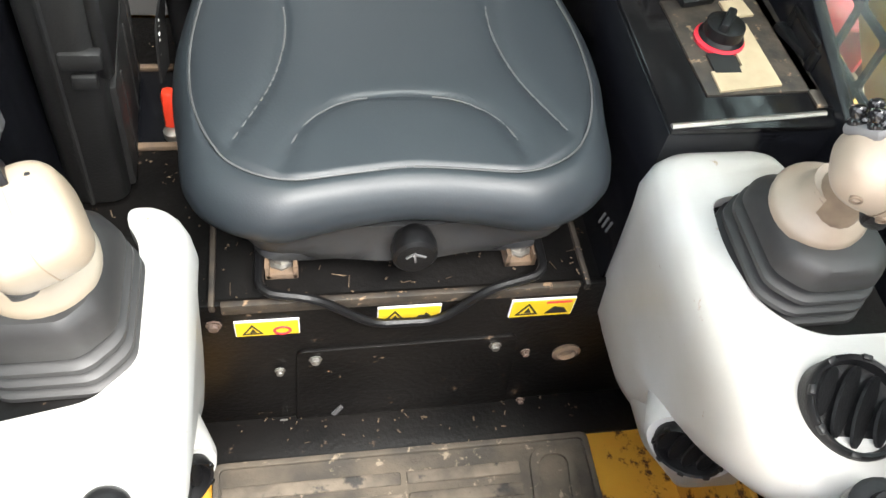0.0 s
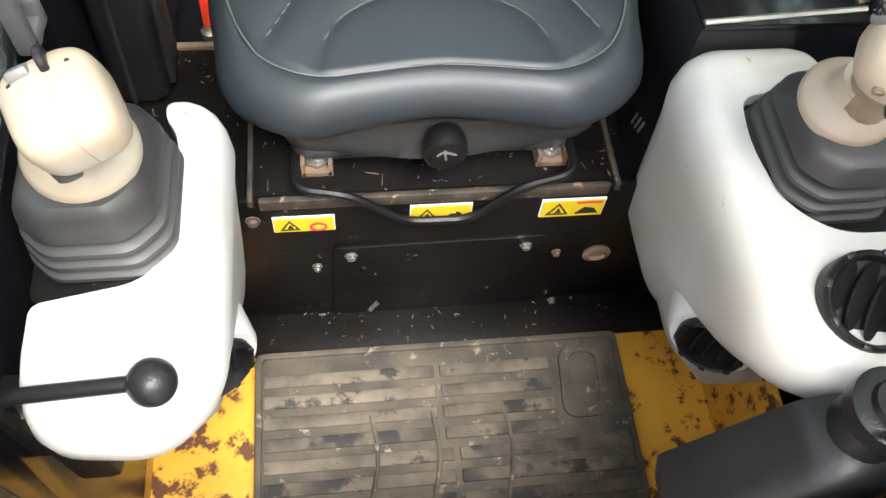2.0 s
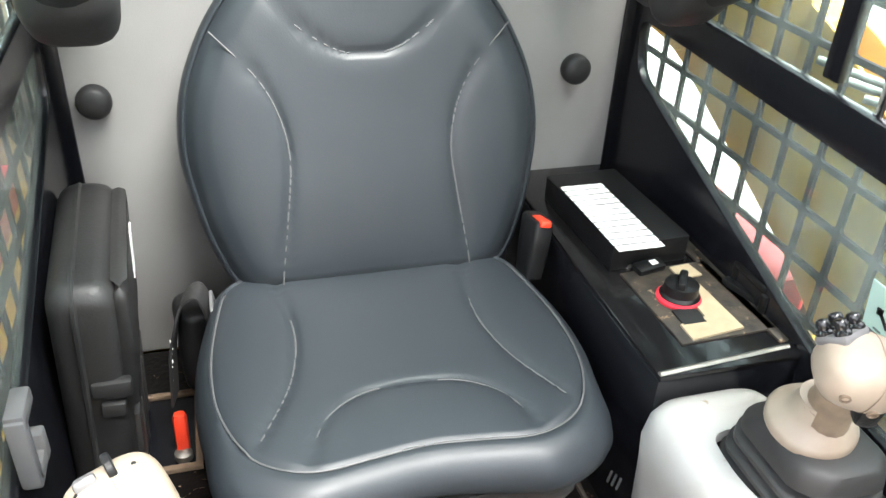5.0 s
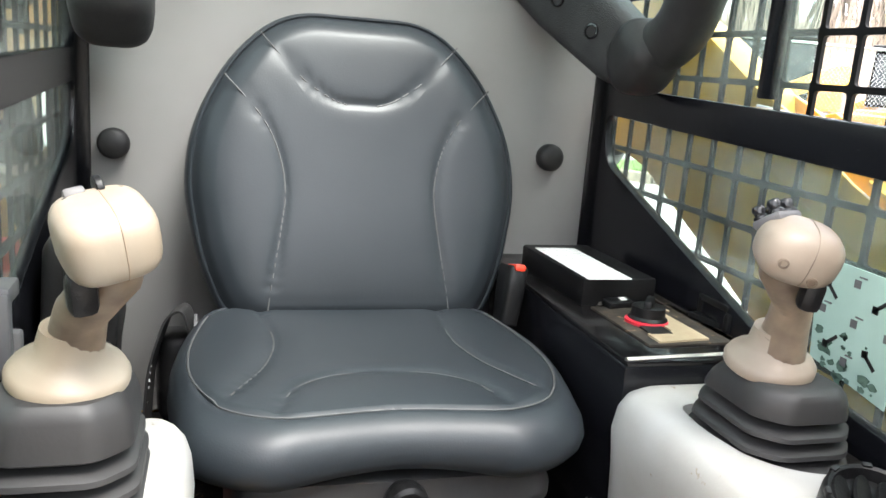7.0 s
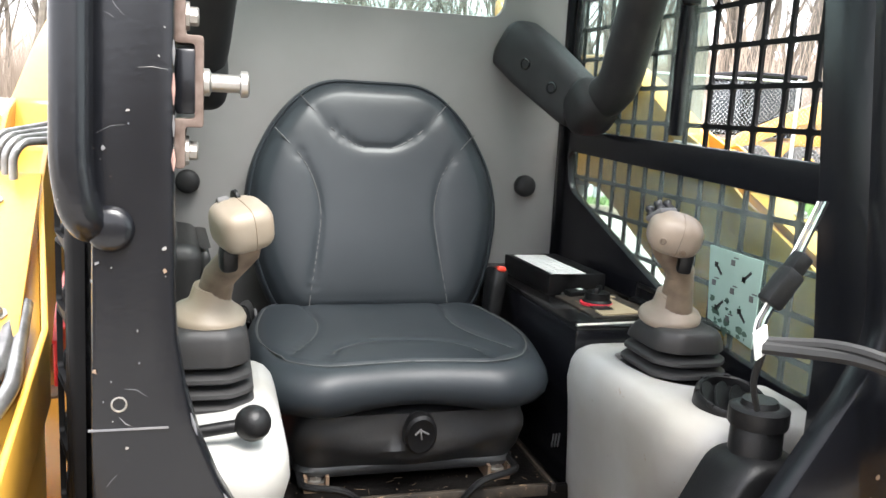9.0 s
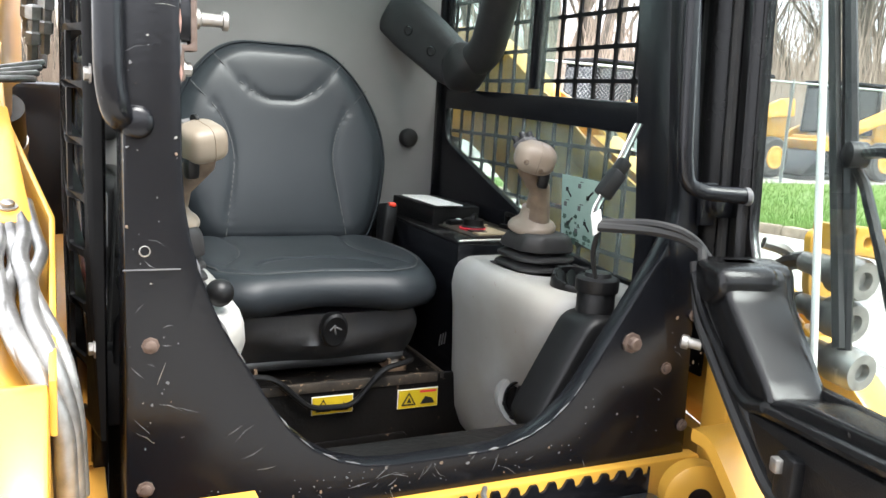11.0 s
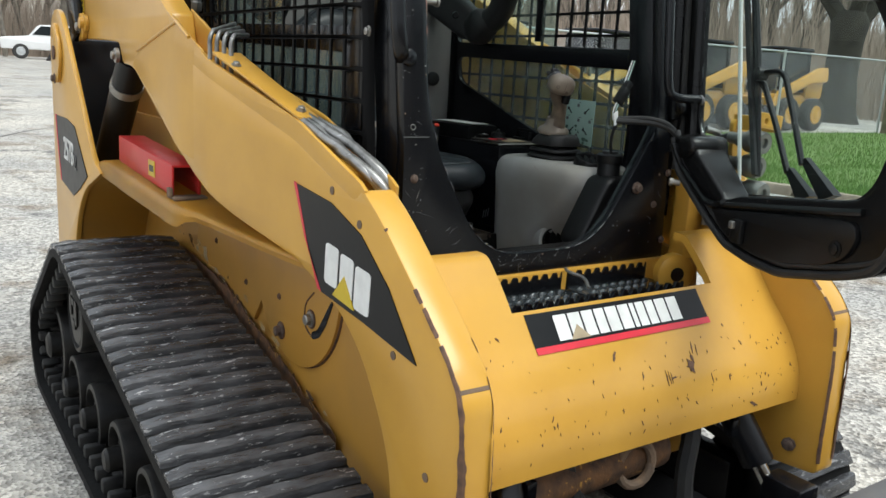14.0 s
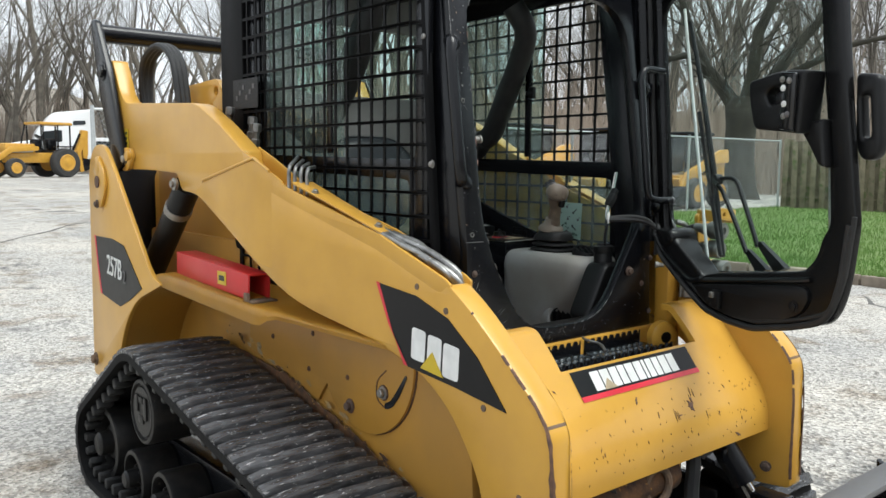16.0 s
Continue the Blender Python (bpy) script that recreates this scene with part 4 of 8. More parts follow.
def boot_ring(cx, cy, z, rx, ry, cham, n=4):
    """A rectangle with cut and rounded corners."""
    k = cham
    pts = [(-rx, -ry + k), (-rx + k, -ry), (rx - k, -ry), (rx, -ry + k), (rx, ry - k), (rx - k, ry), (-rx + k, ry), (-rx, ry - k)]
    return [(cx + x, cy + y, z) for x, y in rounded(pts, k * 0.45, n)]


def joystick(sign):
    js = new("joystick")
    js.parent = loader
    js["label"] = "soiled ivory joystick on a pleated rubber boot"
    x, y, z = (-0.357, 0.434, 1.122) if sign < 0 else (0.388, 0.458, 1.112)
    rings = []
    # three deep pleats, then a smooth faceted hood
    for k in range(3):
        r, h = 0.0705 - 0.0025 * k, z + 0.020 * k
        for dr, dz in ((-0.014, 0.0), (-0.004, 0.001), (0.0, 0.004), (-0.0005, 0.009), (-0.005, 0.0125), (-0.013, 0.0145), (-0.017, 0.018)):
            rings.append(boot_ring(x, y - 0.002 * k, h + dz, r + dr, (r + dr) * 1.2, 0.028))
    h = z + 0.061
    for r, dz, dy in ((0.048, 0.0, 0), (0.059, 0.001, 0), (0.0625, 0.004, 0), (0.062, 0.009, -0.001), (0.060, 0.020, -0.004), (0.055, 0.034, -0.009), (0.050, 0.042, -0.012), (0.045, 0.046, -0.013), (0.036, 0.047, -0.013)):
        rings.append(boot_ring(x - sign * 0.1 * dz, y - 0.005 + dy, h + dz * (1.1 if sign < 0 else 0.8), r, r * 1.2, 0.026 * r / 0.06))
    part("boot", loft(rings), BOOT, js, "dark grey pleated rubber boot", smooth=32)
    part("collar", lathe([(0.046, 0), (0.0495, 0.003), (0.0498, 0.009), (0.046, 0.015), (0.036, 0.021), (0.028, 0.030), (0.024, 0.05)], 36, pose(x - sign * (0.008 if sign < 0 else 0.014), y - (0.018 if sign < 0 else 0.004), 1.235 if sign < 0 else 1.213, 10, -5 * sign)), IVORY if sign < 0 else IVORY_DULL, js)
    hx, hy, hz = (-0.309, 0.345, 1.376) if sign < 0 else (0.320, 0.374, 1.366)
    part("stem", tube([(x - sign * 0.012, y - 0.014, 1.235), (x - sign * 0.014, y - 0.022, 1.265), (x - sign * 0.022, y - 0.036, 1.30), (hx - sign * 0.004, hy + 0.014, 1.342), (hx - sign * 0.006, hy + 0.004, 1.366)], [0.029, 0.0240, 0.0215, 0.0215, 0.0225], 18, 0), STAINED, js, "brown-stained ivory stem")
    head = part("grip_head", egg((hx, hy, hz), (0.0355, 0.037, 0.0295) if sign < 0 else (0.0405, 0.036, 0.0305), (14, 12 * sign, -20 * sign), 3.5 if sign < 0 else 2.8, 22, 16), IVORY if sign < 0 else IVORY_DULL, js, smooth=80)
    turn = pose(hx, hy, hz, 14, 12 * sign, -20 * sign)
    part("mould_line", tube([turn @ Vector((0.004, (0.0371 if sign < 0 else 0.0361) * math.copysign(abs(math.cos(q)) ** (0.571 if sign < 0 else 0.714), math.cos(q)), (0.0296 if sign < 0 else 0.0306) * math.copysign(abs(math.sin(q)) ** (0.571 if sign < 0 else 0.714), math.sin(q)))) for q in [math.pi * (0.15 + 1.1 * i / 24) for i in range(25)]], 0.0006, 4, 0), STAINED, head)
    part("trigger", box(hx + sign * 0.016, hy - 0.010, hz - 0.042, 0.022, 0.022, 0.034, 0.007, (10, 6 * sign, -20 * sign)), PLASTIC, js)
    def panel(at, normal):
        return turn @ Matrix.Translation(at) @ Vector(normal).to_track_quat("Z", "Y").to_matrix().to_4x4()
    if sign < 0:
        pn = panel((0.0, 0.0245, 0.0185), (0, 0.62, 0.78))
        b = box(0, 0, 0.0, 0.046, 0.024, 0.008, 0.003)
        b.transform(pn)
        sp = part("switch_plate", b, PLASTIC, js)
        b = box(0.012, 0.002, 0.005, 0.016, 0.017, 0.009, 0.003, (14, 0, 0))
        b.transform(pn)
        part("rocker", b, GREY, sp)
        b = lathe([(0.010, -0.003), (0.011, -0.002), (0.011, 0.002), (0.010, 0.003)], 14, Matrix.Rotation(math.pi / 2, 4, "Y"))
        b.transform(pn @ Matrix.Translation((-0.006, 0.003, 0.006)))
        part("thumb_wheel", b, PLASTIC, sp)
    else:
        pn = panel((-0.023, 0.020, 0.0155), (-0.5, 0.6, 0.62))
        b = box(0, 0, 0.002, 0.038, 0.034, 0.010, 0.004)
        b.transform(pn)
        bp = part("button_plate", b, GREY, js)
        for v_ in ((-0.020, -0.0325, -0.004), (0.012, -0.0335, -0.014)):
            part("screw_hole", lathe([(0.0052, 0.0), (0.0052, 0.003), (0.0036, 0.0035), (0.0036, 0.001), (0.0005, 0.001)], 12, panel(v_, (v_[0] * 6, -1, v_[2] * 6))), STAINED, head)
        for dx, dy in ((-0.010, 0.009), (0.010, 0.009), (-0.010, -0.009), (0.010, -0.009)):
            b = lathe([(0.008, 0), (0.008, 0.003), (0.0055, 0.005), (0.007, 0.011), (0.0055, 0.014), (0.002, 0.015)], 12)
            b.transform(pn @ Matrix.Translation((dx, dy, 0.006)))
            part("button", b, GLOSS, bp)


for sg in (-1, 1):
    joystick(sg)

# ---- door, swung open ----
PLACE[0] = SHELL
DW = Matrix.Translation((0.40, 0.01, 0)) @ Matrix.Rotation(math.atan2(-0.948, -0.32), 4, "Z")
GW = Matrix.Translation((0.4886, -0.0409, 0)) @ Matrix.Rotation(math.atan2(-0.903, -0.43), 4, "Z")
UPRIGHT = Matrix(((1, 0, 0, 0), (0, 0, 1, 0), (0, 1, 0, 0), (0, 0, 0, 1)))
DOOR_TO, GLASS_TO = DW @ UPRIGHT, GW @ UPRIGHT
door = new("door")
door.parent = loader
door["label"] = "open glazed cab door with a black frame"


def wedged(outline, radii, inner, extra, bevel=0.006):
    """A moulding in the door's panel plane that reaches back to the slanting plane of the glass."""
    bm = plate(rounded(outline, radii), (), 0.04, bevel, None, 2)
    for v in bm.verts:
        back = 0.102 - 0.119 * v.co.x + extra
        t = (v.co.z + 0.02) / 0.04
        v.co.z = inner + (back - inner) * t
    bm.transform(DOOR_TO)
    return bm


D_PANEL = [(0.105, 1.262), (0.144, 1.165), (0.304, 1.063), (0.391, 1.016), (0.497, 0.997), (0.60, 0.992), (0.75, 1.026), (0.81, 1.042), (0.867, 1.058), (0.902, 1.10), (0.927, 1.175), (0.946, 1.326), (0.938, 1.375), (0.89, 1.682), (0.86, 1.898), (0.838, 2.10),
           (0.772, 2.10), (0.801, 1.909), (0.819, 1.761), (0.858, 1.497), (0.872, 1.326), (0.852, 1.285), (0.836, 1.232), (0.80, 1.196), (0.757, 1.186), (0.42, 1.142), (0.345, 1.118), (0.205, 1.215), (0.19, 1.262)]
part("door_frame", wedged(D_PANEL, [0.02, 0.02, 0.04, 0.04, 0.04, 0.06, 0.06, 0.04, 0.04, 0.05, 0.06, 0.06, 0.03, 0.1, 0.1, 0.01, 0.01, 0.1, 0.1, 0.1, 0.02, 0.03, 0.04, 0.03, 0.03, 0.02, 0.04, 0.03, 0.02], -0.02, 0.012), DOORBLACK, door)
D_PANE = [(-0.088, 2.06), (-0.005, 1.45), (0.022, 1.29), (0.062, 1.24), (0.275, 1.128), (0.70, 1.180), (0.752, 1.190), (0.794, 1.230), (0.812, 1.285), (0.838, 1.318), (0.822, 1.497), (0.778, 1.766), (0.757, 1.916), (0.735, 2.06)]
part("door_pane", plate(rounded(D_PANE, 0.03), (), 0.005, 0, GLASS_TO), PANE_D, door).visible_shadow = False
D_SKIN = [(-0.20, 2.16), (-0.13, 1.45), (-0.08, 1.22), (0.14, 1.075), (0.30, 1.04), (0.49, 1.02), (0.75, 1.05), (0.85, 1.09), (0.88, 1.18), (0.90, 1.33), (0.85, 1.68), (0.80, 2.05), (0.79, 2.16)]
part("outer_skin", plate(rounded(D_SKIN, 0.05), [rounded(D_PANE, [0.10, 0.02, 0.02, 0.02, 0.03, 0.03, 0.03, 0.03, 0.02, 0.02, 0.05, 0.05, 0.05, 0.10])], 0.016, 0.003, GLASS_TO), DOORBLACK, door)
# hinge-side post of the door, leaning with the cab
post = []
for z in (1.20, 1.30, 1.45, 1.70, 1.95, 2.14):
    e = -0.081 + (2.0 - z) * 0.135
    post.append([GW @ Vector((e + ds, d, z)) for ds, d in ((-0.125, 0.012), (-0.125, -0.050), (-0.105, -0.066), (-0.070, -0.066), (-0.062, -0.056), (-0.058, -0.030), (-0.012, -0.022), (-0.002, -0.010), (-0.002, 0.012))])
part("hinge_post", loft(post), DOORBLACK, door)
for ds, d in ((-0.045, -0.033), (-0.11, -0.062)):
    part("seal", tube([GW @ Vector((-0.081 + (2.0 - z) * 0.135 + ds, d, z)) for z in (1.22, 1.45, 1.75, 2.12)], 0.010, 8, 0), RUBBER, door)
PLACE[0] = INNER

# ---- seat seams and belt ----


def on_back(u, v, up=0.0):
    """A point on the front face of the backrest, u across and v up."""
    return BACK_TO @ Vector((u, v, back_h(u, v) + up))


def seam(pts3, name="seam", r=0.0013):
    part(name, tube(pts3, r, 5, 0), THREAD, seat)


for line in SEAMS:
    seam([(x, y, cushion_z(x, y) + 0.001) for x, y in line[2:-2]])
for line in BACK_SEAMS:
    seam([on_back(u, v, 0.001) for u, v in line[2:]])
seam([(p[0], p[1], 1.0985 if p[1] < 0.66 else 1.1035) for p in TOP if p[1] < 1.0 and p[0] < SEAT_X] [::-1])
seam([(p[0], p[1], 1.0985 if p[1] < 0.66 else 1.1035) for p in TOP if p[1] < 1.0 and p[0] >= SEAT_X])
knob = part("height_knob", lathe([(0.018, -0.02), (0.020, 0), (0.029, 0.008), (0.034, 0.022), (0.033, 0.036), (0.028, 0.040), (0.02, 0.038), (0.004, 0.038)], 24, pose(0.0, 0.618, 0.985, 96, 0, 0) @ Matrix.Diagonal((0.86, 1.12, 1, 1))), PLASTIC, seat, "oval black adjusting knob")
for a in (25, 80, 135):
    part("knob_mark", box(0.006 * math.cos(a), 0.5785, 0.988 + 0.006 * math.sin(a), 0.016, 0.003, 0.0035, 0.001, (0, a, 0)), GREY, knob)
for sg in (-1, 1):
    rail = part("seat_rail", join(box(sg * 0.168, 0.72, 0.866, 0.045, 0.16, 0.012, 0.002), box(sg * 0.149, 0.72, 0.876, 0.006, 0.16, 0.026), box(sg * 0.187, 0.72, 0.876, 0.006, 0.16, 0.026)), SILT, seat)
    part("bolt", bolt((sg * 0.168, 0.665, 0.873), (0, 0, 1), 0.013, 0.012), STEEL, rail)
adj = [(-0.195, 0.78, 0.875), (-0.198, 0.60, 0.892), (-0.125, 0.588, 0.888), (-0.045, 0.588, 0.813), (0.048, 0.588, 0.811), (0.113, 0.588, 0.888), (0.19, 0.60, 0.898), (0.198, 0.78, 0.88)]
part("slide_bar", tube(adj, 0.0065, 8, 0.5), PLASTIC, seat, "bent black steel slide bar")
buckle = part("belt_buckle", loft([oval(0, 0, z, rx, ry, 4.5, 24) for z, rx, ry in ((-0.052, 0.014, 0.022), (-0.05, 0.016, 0.026), (0.0, 0.018, 0.031), (0.045, 0.018, 0.033), (0.05, 0.015, 0.03))]), PLASTIC, seat, "black belt buckle with a red button")
buckle.data.transform(pose((0.257 + INNER.x) * S, (0.982 + INNER.y) * S, (1.142 + INNER.z) * S, -10, 8, 0) @ Matrix.Translation(-INNER * S))
part("release_button", box(0.263, 0.976, 1.190, 0.020, 0.044, 0.012, 0.004, (-14, 8, 0)), ORANGE_RED, buckle)
part("buckle_stalk", box(0.252, 0.99, 1.06, 0.006, 0.03, 0.12, 0.002, (-6, 4, 0)), STAINED, buckle)


def strap(pts, width, axis, name, parent, material, thick=0.0035):
    """A flat webbing band along points, wide along the axis."""
    P = [Vector(p) for p in rounded([Vector(p) for p in pts], 0.03, 5, closed=False)]
    a = Vector(axis).normalized() * width / 2
    secs = []
    for i, p in enumerate(P):
        d = (P[min(i + 1, len(P) - 1)] - P[max(i - 1, 0)]).normalized()
        n = d.cross(a).normalized() * thick / 2
        secs.append([p + a + n, p - a + n, p - a - n, p + a - n])
    return part(name, loft(secs), material, parent)


reel = part("belt_reel", box(-0.288, 1.05, 0.985, 0.062, 0.10, 0.15, 0.022, (-10, 0, 8), 4), PLASTIC, seat, "black seat belt reel")
strap([(-0.268, 1.02, 0.99), (-0.262, 1.0, 1.08), (-0.275, 1.005, 1.118), (-0.30, 1.01, 1.10), (-0.325, 1.0, 1.02), (-0.332, 0.99, 0.92)], 0.045, (0.2, 1, 0), "belt_webbing", reel, RUBBER)
part("belt_tongue", plate(rounded([(-0.022, -0.03), (0.022, -0.03), (0.022, 0.03), (-0.022, 0.03)], 0.008), [rounded([(-0.014, -0.006), (0.014, -0.006), (0.014, 0.02), (-0.014, 0.02)], 0.004)], 0.005, 0.001, pose(-0.255, 1.0, 1.075, 0, 80, 0)), GREY, reel)
for k in range(8):
    part("white_mark", box(-0.3355 + 0.0028 * k * 0.5, 0.995, 0.94 + k * 0.012, 0.002, 0.018 + 0.006 * (k % 3), 0.003, 0, (-4, 8, 8)), LABEL_W, reel)

# ---- seat box, riser and floor ----
lid = part("seat_box_lid", box(0.0, 0.84, 0.853, 0.52, 0.47, 0.012, 0.003), BLACK_DIRTY, loader)
part("lid_edge", box(0, 0.603, 0.854, 0.50, 0.010, 0.022, 0.002), LIDEDGE, lid, "worn dirty edge strip")
for sg in (-1, 1):
    part("lid_lip", box(sg * 0.262, 0.82, 0.857, 0.008, 0.44, 0.016, 0.002), LIDEDGE, lid)
panel = part("access_panel", plate(rounded([(-0.165, 0.445), (0.205, 0.45), (0.18, 0.733), (-0.155, 0.727)], 0.012), (), 0.006, 0.001, xz(0.600)), BLACK_DIRTY, loader, "scuffed black access panel")
for x, z, r in ((-0.128, 0.704, 0.011), (0.149, 0.707, 0.011), (-0.182, 0.676, 0.009), (-0.185, 0.491, 0.009), (-0.222, 0.484, 0.010), (0.203, 0.679, 0.009), (0.228, 0.499, 0.009), (-0.263, 0.821, 0.012)):
    part("bolt", bolt((x, 0.598, z), (0, -1, 0), r * 0.62), RUSTED if x > 0.19 or x < -0.25 else STEEL, panel if abs(x) < 0.16 else loader)
part("grommet", lathe([(0.006, 0), (0.022, 0), (0.024, 0.005), (0.016, 0.008), (0.012, 0.003)], 16, pose(0.275, 0.602, 0.663, 90)), SILT, loader)
for pts in ([(-0.10, 0.50), (-0.085, 0.53), (-0.09, 0.54), (-0.105, 0.51)], [(-0.05, 0.47), (-0.02, 0.48), (-0.03, 0.495), (-0.05, 0.485)]):
    part("paint_scrape", plate(pts, (), 0.002, 0, xz(0.5955)), GREY, panel)


def warning_label(x0, x1, z0, z1, y, parent, red=False):
    """A two-field yellow safety label: a warning triangle and a small pictogram."""
    w, h = x1 - x0, z1 - z0
    lb = part("warning_label", box((x0 + x1) / 2, y, (z0 + z1) / 2, w, 0.003, h), LABEL_W, parent, "yellow safety label with black pictograms")
    part("yellow_field", box((x0 + x1) / 2, y - 0.002, (z0 + z1) / 2 , w - 0.003, 0.002, h - 0.003), LABEL_Y, lb)
    cx, cz = x0 + w * 0.27, (z0 + z1) / 2
    tri = [(cx - h * 0.4, cz - h * 0.33), (cx + h * 0.4, cz - h * 0.33), (cx, cz + h * 0.36)]
    tin = [(cx - h * 0.28, cz - h * 0.26), (cx + h * 0.28, cz - h * 0.26), (cx, cz + h * 0.24)]
    part("warning_triangle", plate(tri, [tin], 0.002, 0, xz(y - 0.003)), LABEL_K, lb)
    part("pictogram", plate([(cx - h * 0.1, cz - h * 0.2), (cx + h * 0.14, cz - h * 0.2), (cx + h * 0.02, cz + h * 0.08)], (), 0.002, 0, xz(y - 0.003)), LABEL_K, lb)
    if red:
        part("red_strip", box(x0 + w * 0.74, y - 0.003, z1 - h * 0.15, w * 0.40, 0.001, h * 0.12, 0), LABEL_R, lb)
    return lb


lb = warning_label(-0.237, -0.148, 0.782, 0.819, 0.6015, loader)
ring = [(-0.172 + 0.013 * math.cos(a * 0.4), 0.795 + 0.011 * math.sin(a * 0.4)) for a in range(16)]
part("prohibition_ring", plate(ring, [[(-0.172 + (x + 0.172) * 0.72, 0.795 + (z - 0.795) * 0.72) for x, z in ring]], 0.002, 0, xz(0.598)), LABEL_R, lb)
lb = warning_label(-0.039, 0.052, 0.793, 0.833, 0.6015, loader)
part("pictogram", plate([(0.014, 0.800), (0.042, 0.800), (0.036, 0.812), (0.030, 0.818), (0.028, 0.812), (0.020, 0.812)], (), 0.002, 0, xz(0.598)), LABEL_K, lb)
lb = warning_label(0.156, 0.253, 0.786, 0.83, 0.6015, loader, True)
part("pictogram", plate([(0.21, 0.795), (0.245, 0.795), (0.238, 0.807), (0.222, 0.812)], (), 0.002, 0, xz(0.598)), LABEL_K, lb)

# rubber floor mat with raised ribs
mat_ = thing("floor_mat", "worn black rubber floor mat caked with dried mud", "mat")
part("mat_base", box(0.015, 0.375, 0.501, 0.63, 0.30, 0.016, 0.006), MATRUB, mat_)
for i in range(7):
    y = 0.255 + i * 0.036
    rowx = [(-0.285, 0.0), (0.01, 0.20)] if i > 2 else [(-0.285, 0.02), (0.03, 0.315)]
    for x0, x1 in rowx:
        part("mat_rib", box((x0 + x1) / 2, y, 0.510, x1 - x0, 0.022, 0.007, 0.003), MATRIB, mat_)
part("mat_rim", plate(rounded([(-0.298, 0.228), (0.328, 0.228), (0.328, 0.522), (-0.298, 0.522)], 0.015), [rounded([(-0.288, 0.238), (0.318, 0.238), (0.318, 0.512), (-0.288, 0.512)], 0.012)], 0.01, 0.002, Matrix.Translation((0, 0, 0.511))), MATRUB, mat_)
part("heel_pad", plate(rounded([(0.21, 0.37), (0.29, 0.37), (0.30, 0.50), (0.22, 0.50)], 0.03), [rounded([(0.225, 0.385), (0.275, 0.385), (0.285, 0.487), (0.235, 0.487)], 0.025)], 0.008, 0.002, Matrix.Translation((0, 0, 0.512))), MATRUB, mat_)
for x in (-0.12, -0.02, 0.1):
    part("mat_fold", tube([(x, 0.25, 0.512), (x + 0.02, 0.33, 0.514), (x + 0.01, 0.40, 0.512)], 0.004, 6), MATRUB, mat_)
part("sill_trim", box(0.05, 0.222, 0.506, 0.60, 0.012, 0.022, 0.004), YELLOW, loader, "bright yellow sill edge")
part("dirt_strip", box(0.0, 0.568, 0.4925, 0.96, 0.085, 0.008, 0.002), BLACK_DIRTY, loader)
part("floor_joint", box(0.487, 0.37, 0.492, 0.008, 0.20, 0.006), SILT, loader)

# ---- left of the seat: case, lever recess ----
case = thing("manual_case", "black moulded plastic manual case standing beside the seat", "case")
CASE_TO = pose(-0.425, 0.945, 0.852, 0, 3, 3)


def on_case(bm):
    bm.transform(CASE_TO)
    return bm


def moulded(x0, x1, y0, y1, z0, z1, r=0.03):
    """A box-shaped moulding, rounded all round, drawn up along z."""
    secs = []
    for t in range(9):
        q = math.pi / 2 * t / 8
        k = r * (1 - math.cos(q))
        secs.append((z1 - r + r * math.sin(q), k))
    prof = [(z0, 0.006), (z0 + 0.008, 0.0)] + secs
    return loft([[(x, y, z) for x, y in rounded([(x0 + k, y0 + k), (x1 - k, y0 + k), (x1 - k, y1 - k), (x0 + k, y1 - k)], max(0.004, r - k * 0.6), 5)] for z, k in prof])


part("case_shell", on_case(moulded(-0.045, 0.038, -0.155, 0.155, 0.0, 0.42, 0.030)), CASEBLACK, case, smooth=50)
part("case_lid", on_case(moulded(0.030, 0.050, -0.145, 0.145, 0.225, 0.412, 0.020)), CASEBLACK, case, "hinged lid of the case")
part("case_panel", on_case(box(0.0385, 0.0, 0.105, 0.016, 0.255, 0.19, 0.005)), CASEBLACK, case)
for y in (-0.075, 0.02, 0.085):
    part("case_rib", on_case(box(0.045, y, 0.10, 0.008, 0.006, 0.165, 0.002)), CASEBLACK, case)
part("case_seam", on_case(tube([(-0.012, -0.158, 0.01), (-0.012, -0.158, 0.395), (-0.012, -0.13, 0.423), (-0.012, 0.13, 0.423), (-0.012, 0.158, 0.395)], 0.004, 6, 0.4)), CASEBLACK, case)
part("case_label", on_case(box(0.0512, 0.075, 0.335, 0.002, 0.034, 0.075)), LABEL_W, case)
for y, z in ((-0.152, 0.27), (0.10, 0.235)):
    part("case_latch", on_case(join(box(0.018, y, z, 0.050, 0.018, 0.026, 0.005), box(0.018, y - 0.006, z - 0.030, 0.030, 0.012, 0.022, 0.004))), CASEBLACK, case)
part("recess_rim", plate([(-0.408, 0.898), (-0.298, 0.898), (-0.298, 1.085), (-0.408, 1.085)], [[(-0.397, 0.909), (-0.309, 0.909), (-0.309, 1.074), (-0.397, 1.074)]], 0.010, 0.002, Matrix.Translation((0, 0, 0.851))), SILT, loader, "rusty rim of the lever recess")
part("recess_floor", box(-0.353, 0.99, 0.8475, 0.088, 0.165, 0.003), BLACK, loader)
rl = part("release_lever", box(-0.327, 0.945, 0.885, 0.022, 0.026, 0.075, 0.009, (-15, 0, 0)), ORANGE_RED, loader, "bright red release lever")
part("lever_pivot", lathe([(0.014, 0), (0.014, 0.012), (0.006, 0.016)], 12, pose(-0.327, 0.925, 0.851)), STEEL, rl)
rnd = random.Random(5)
cv_, cf_ = [], []


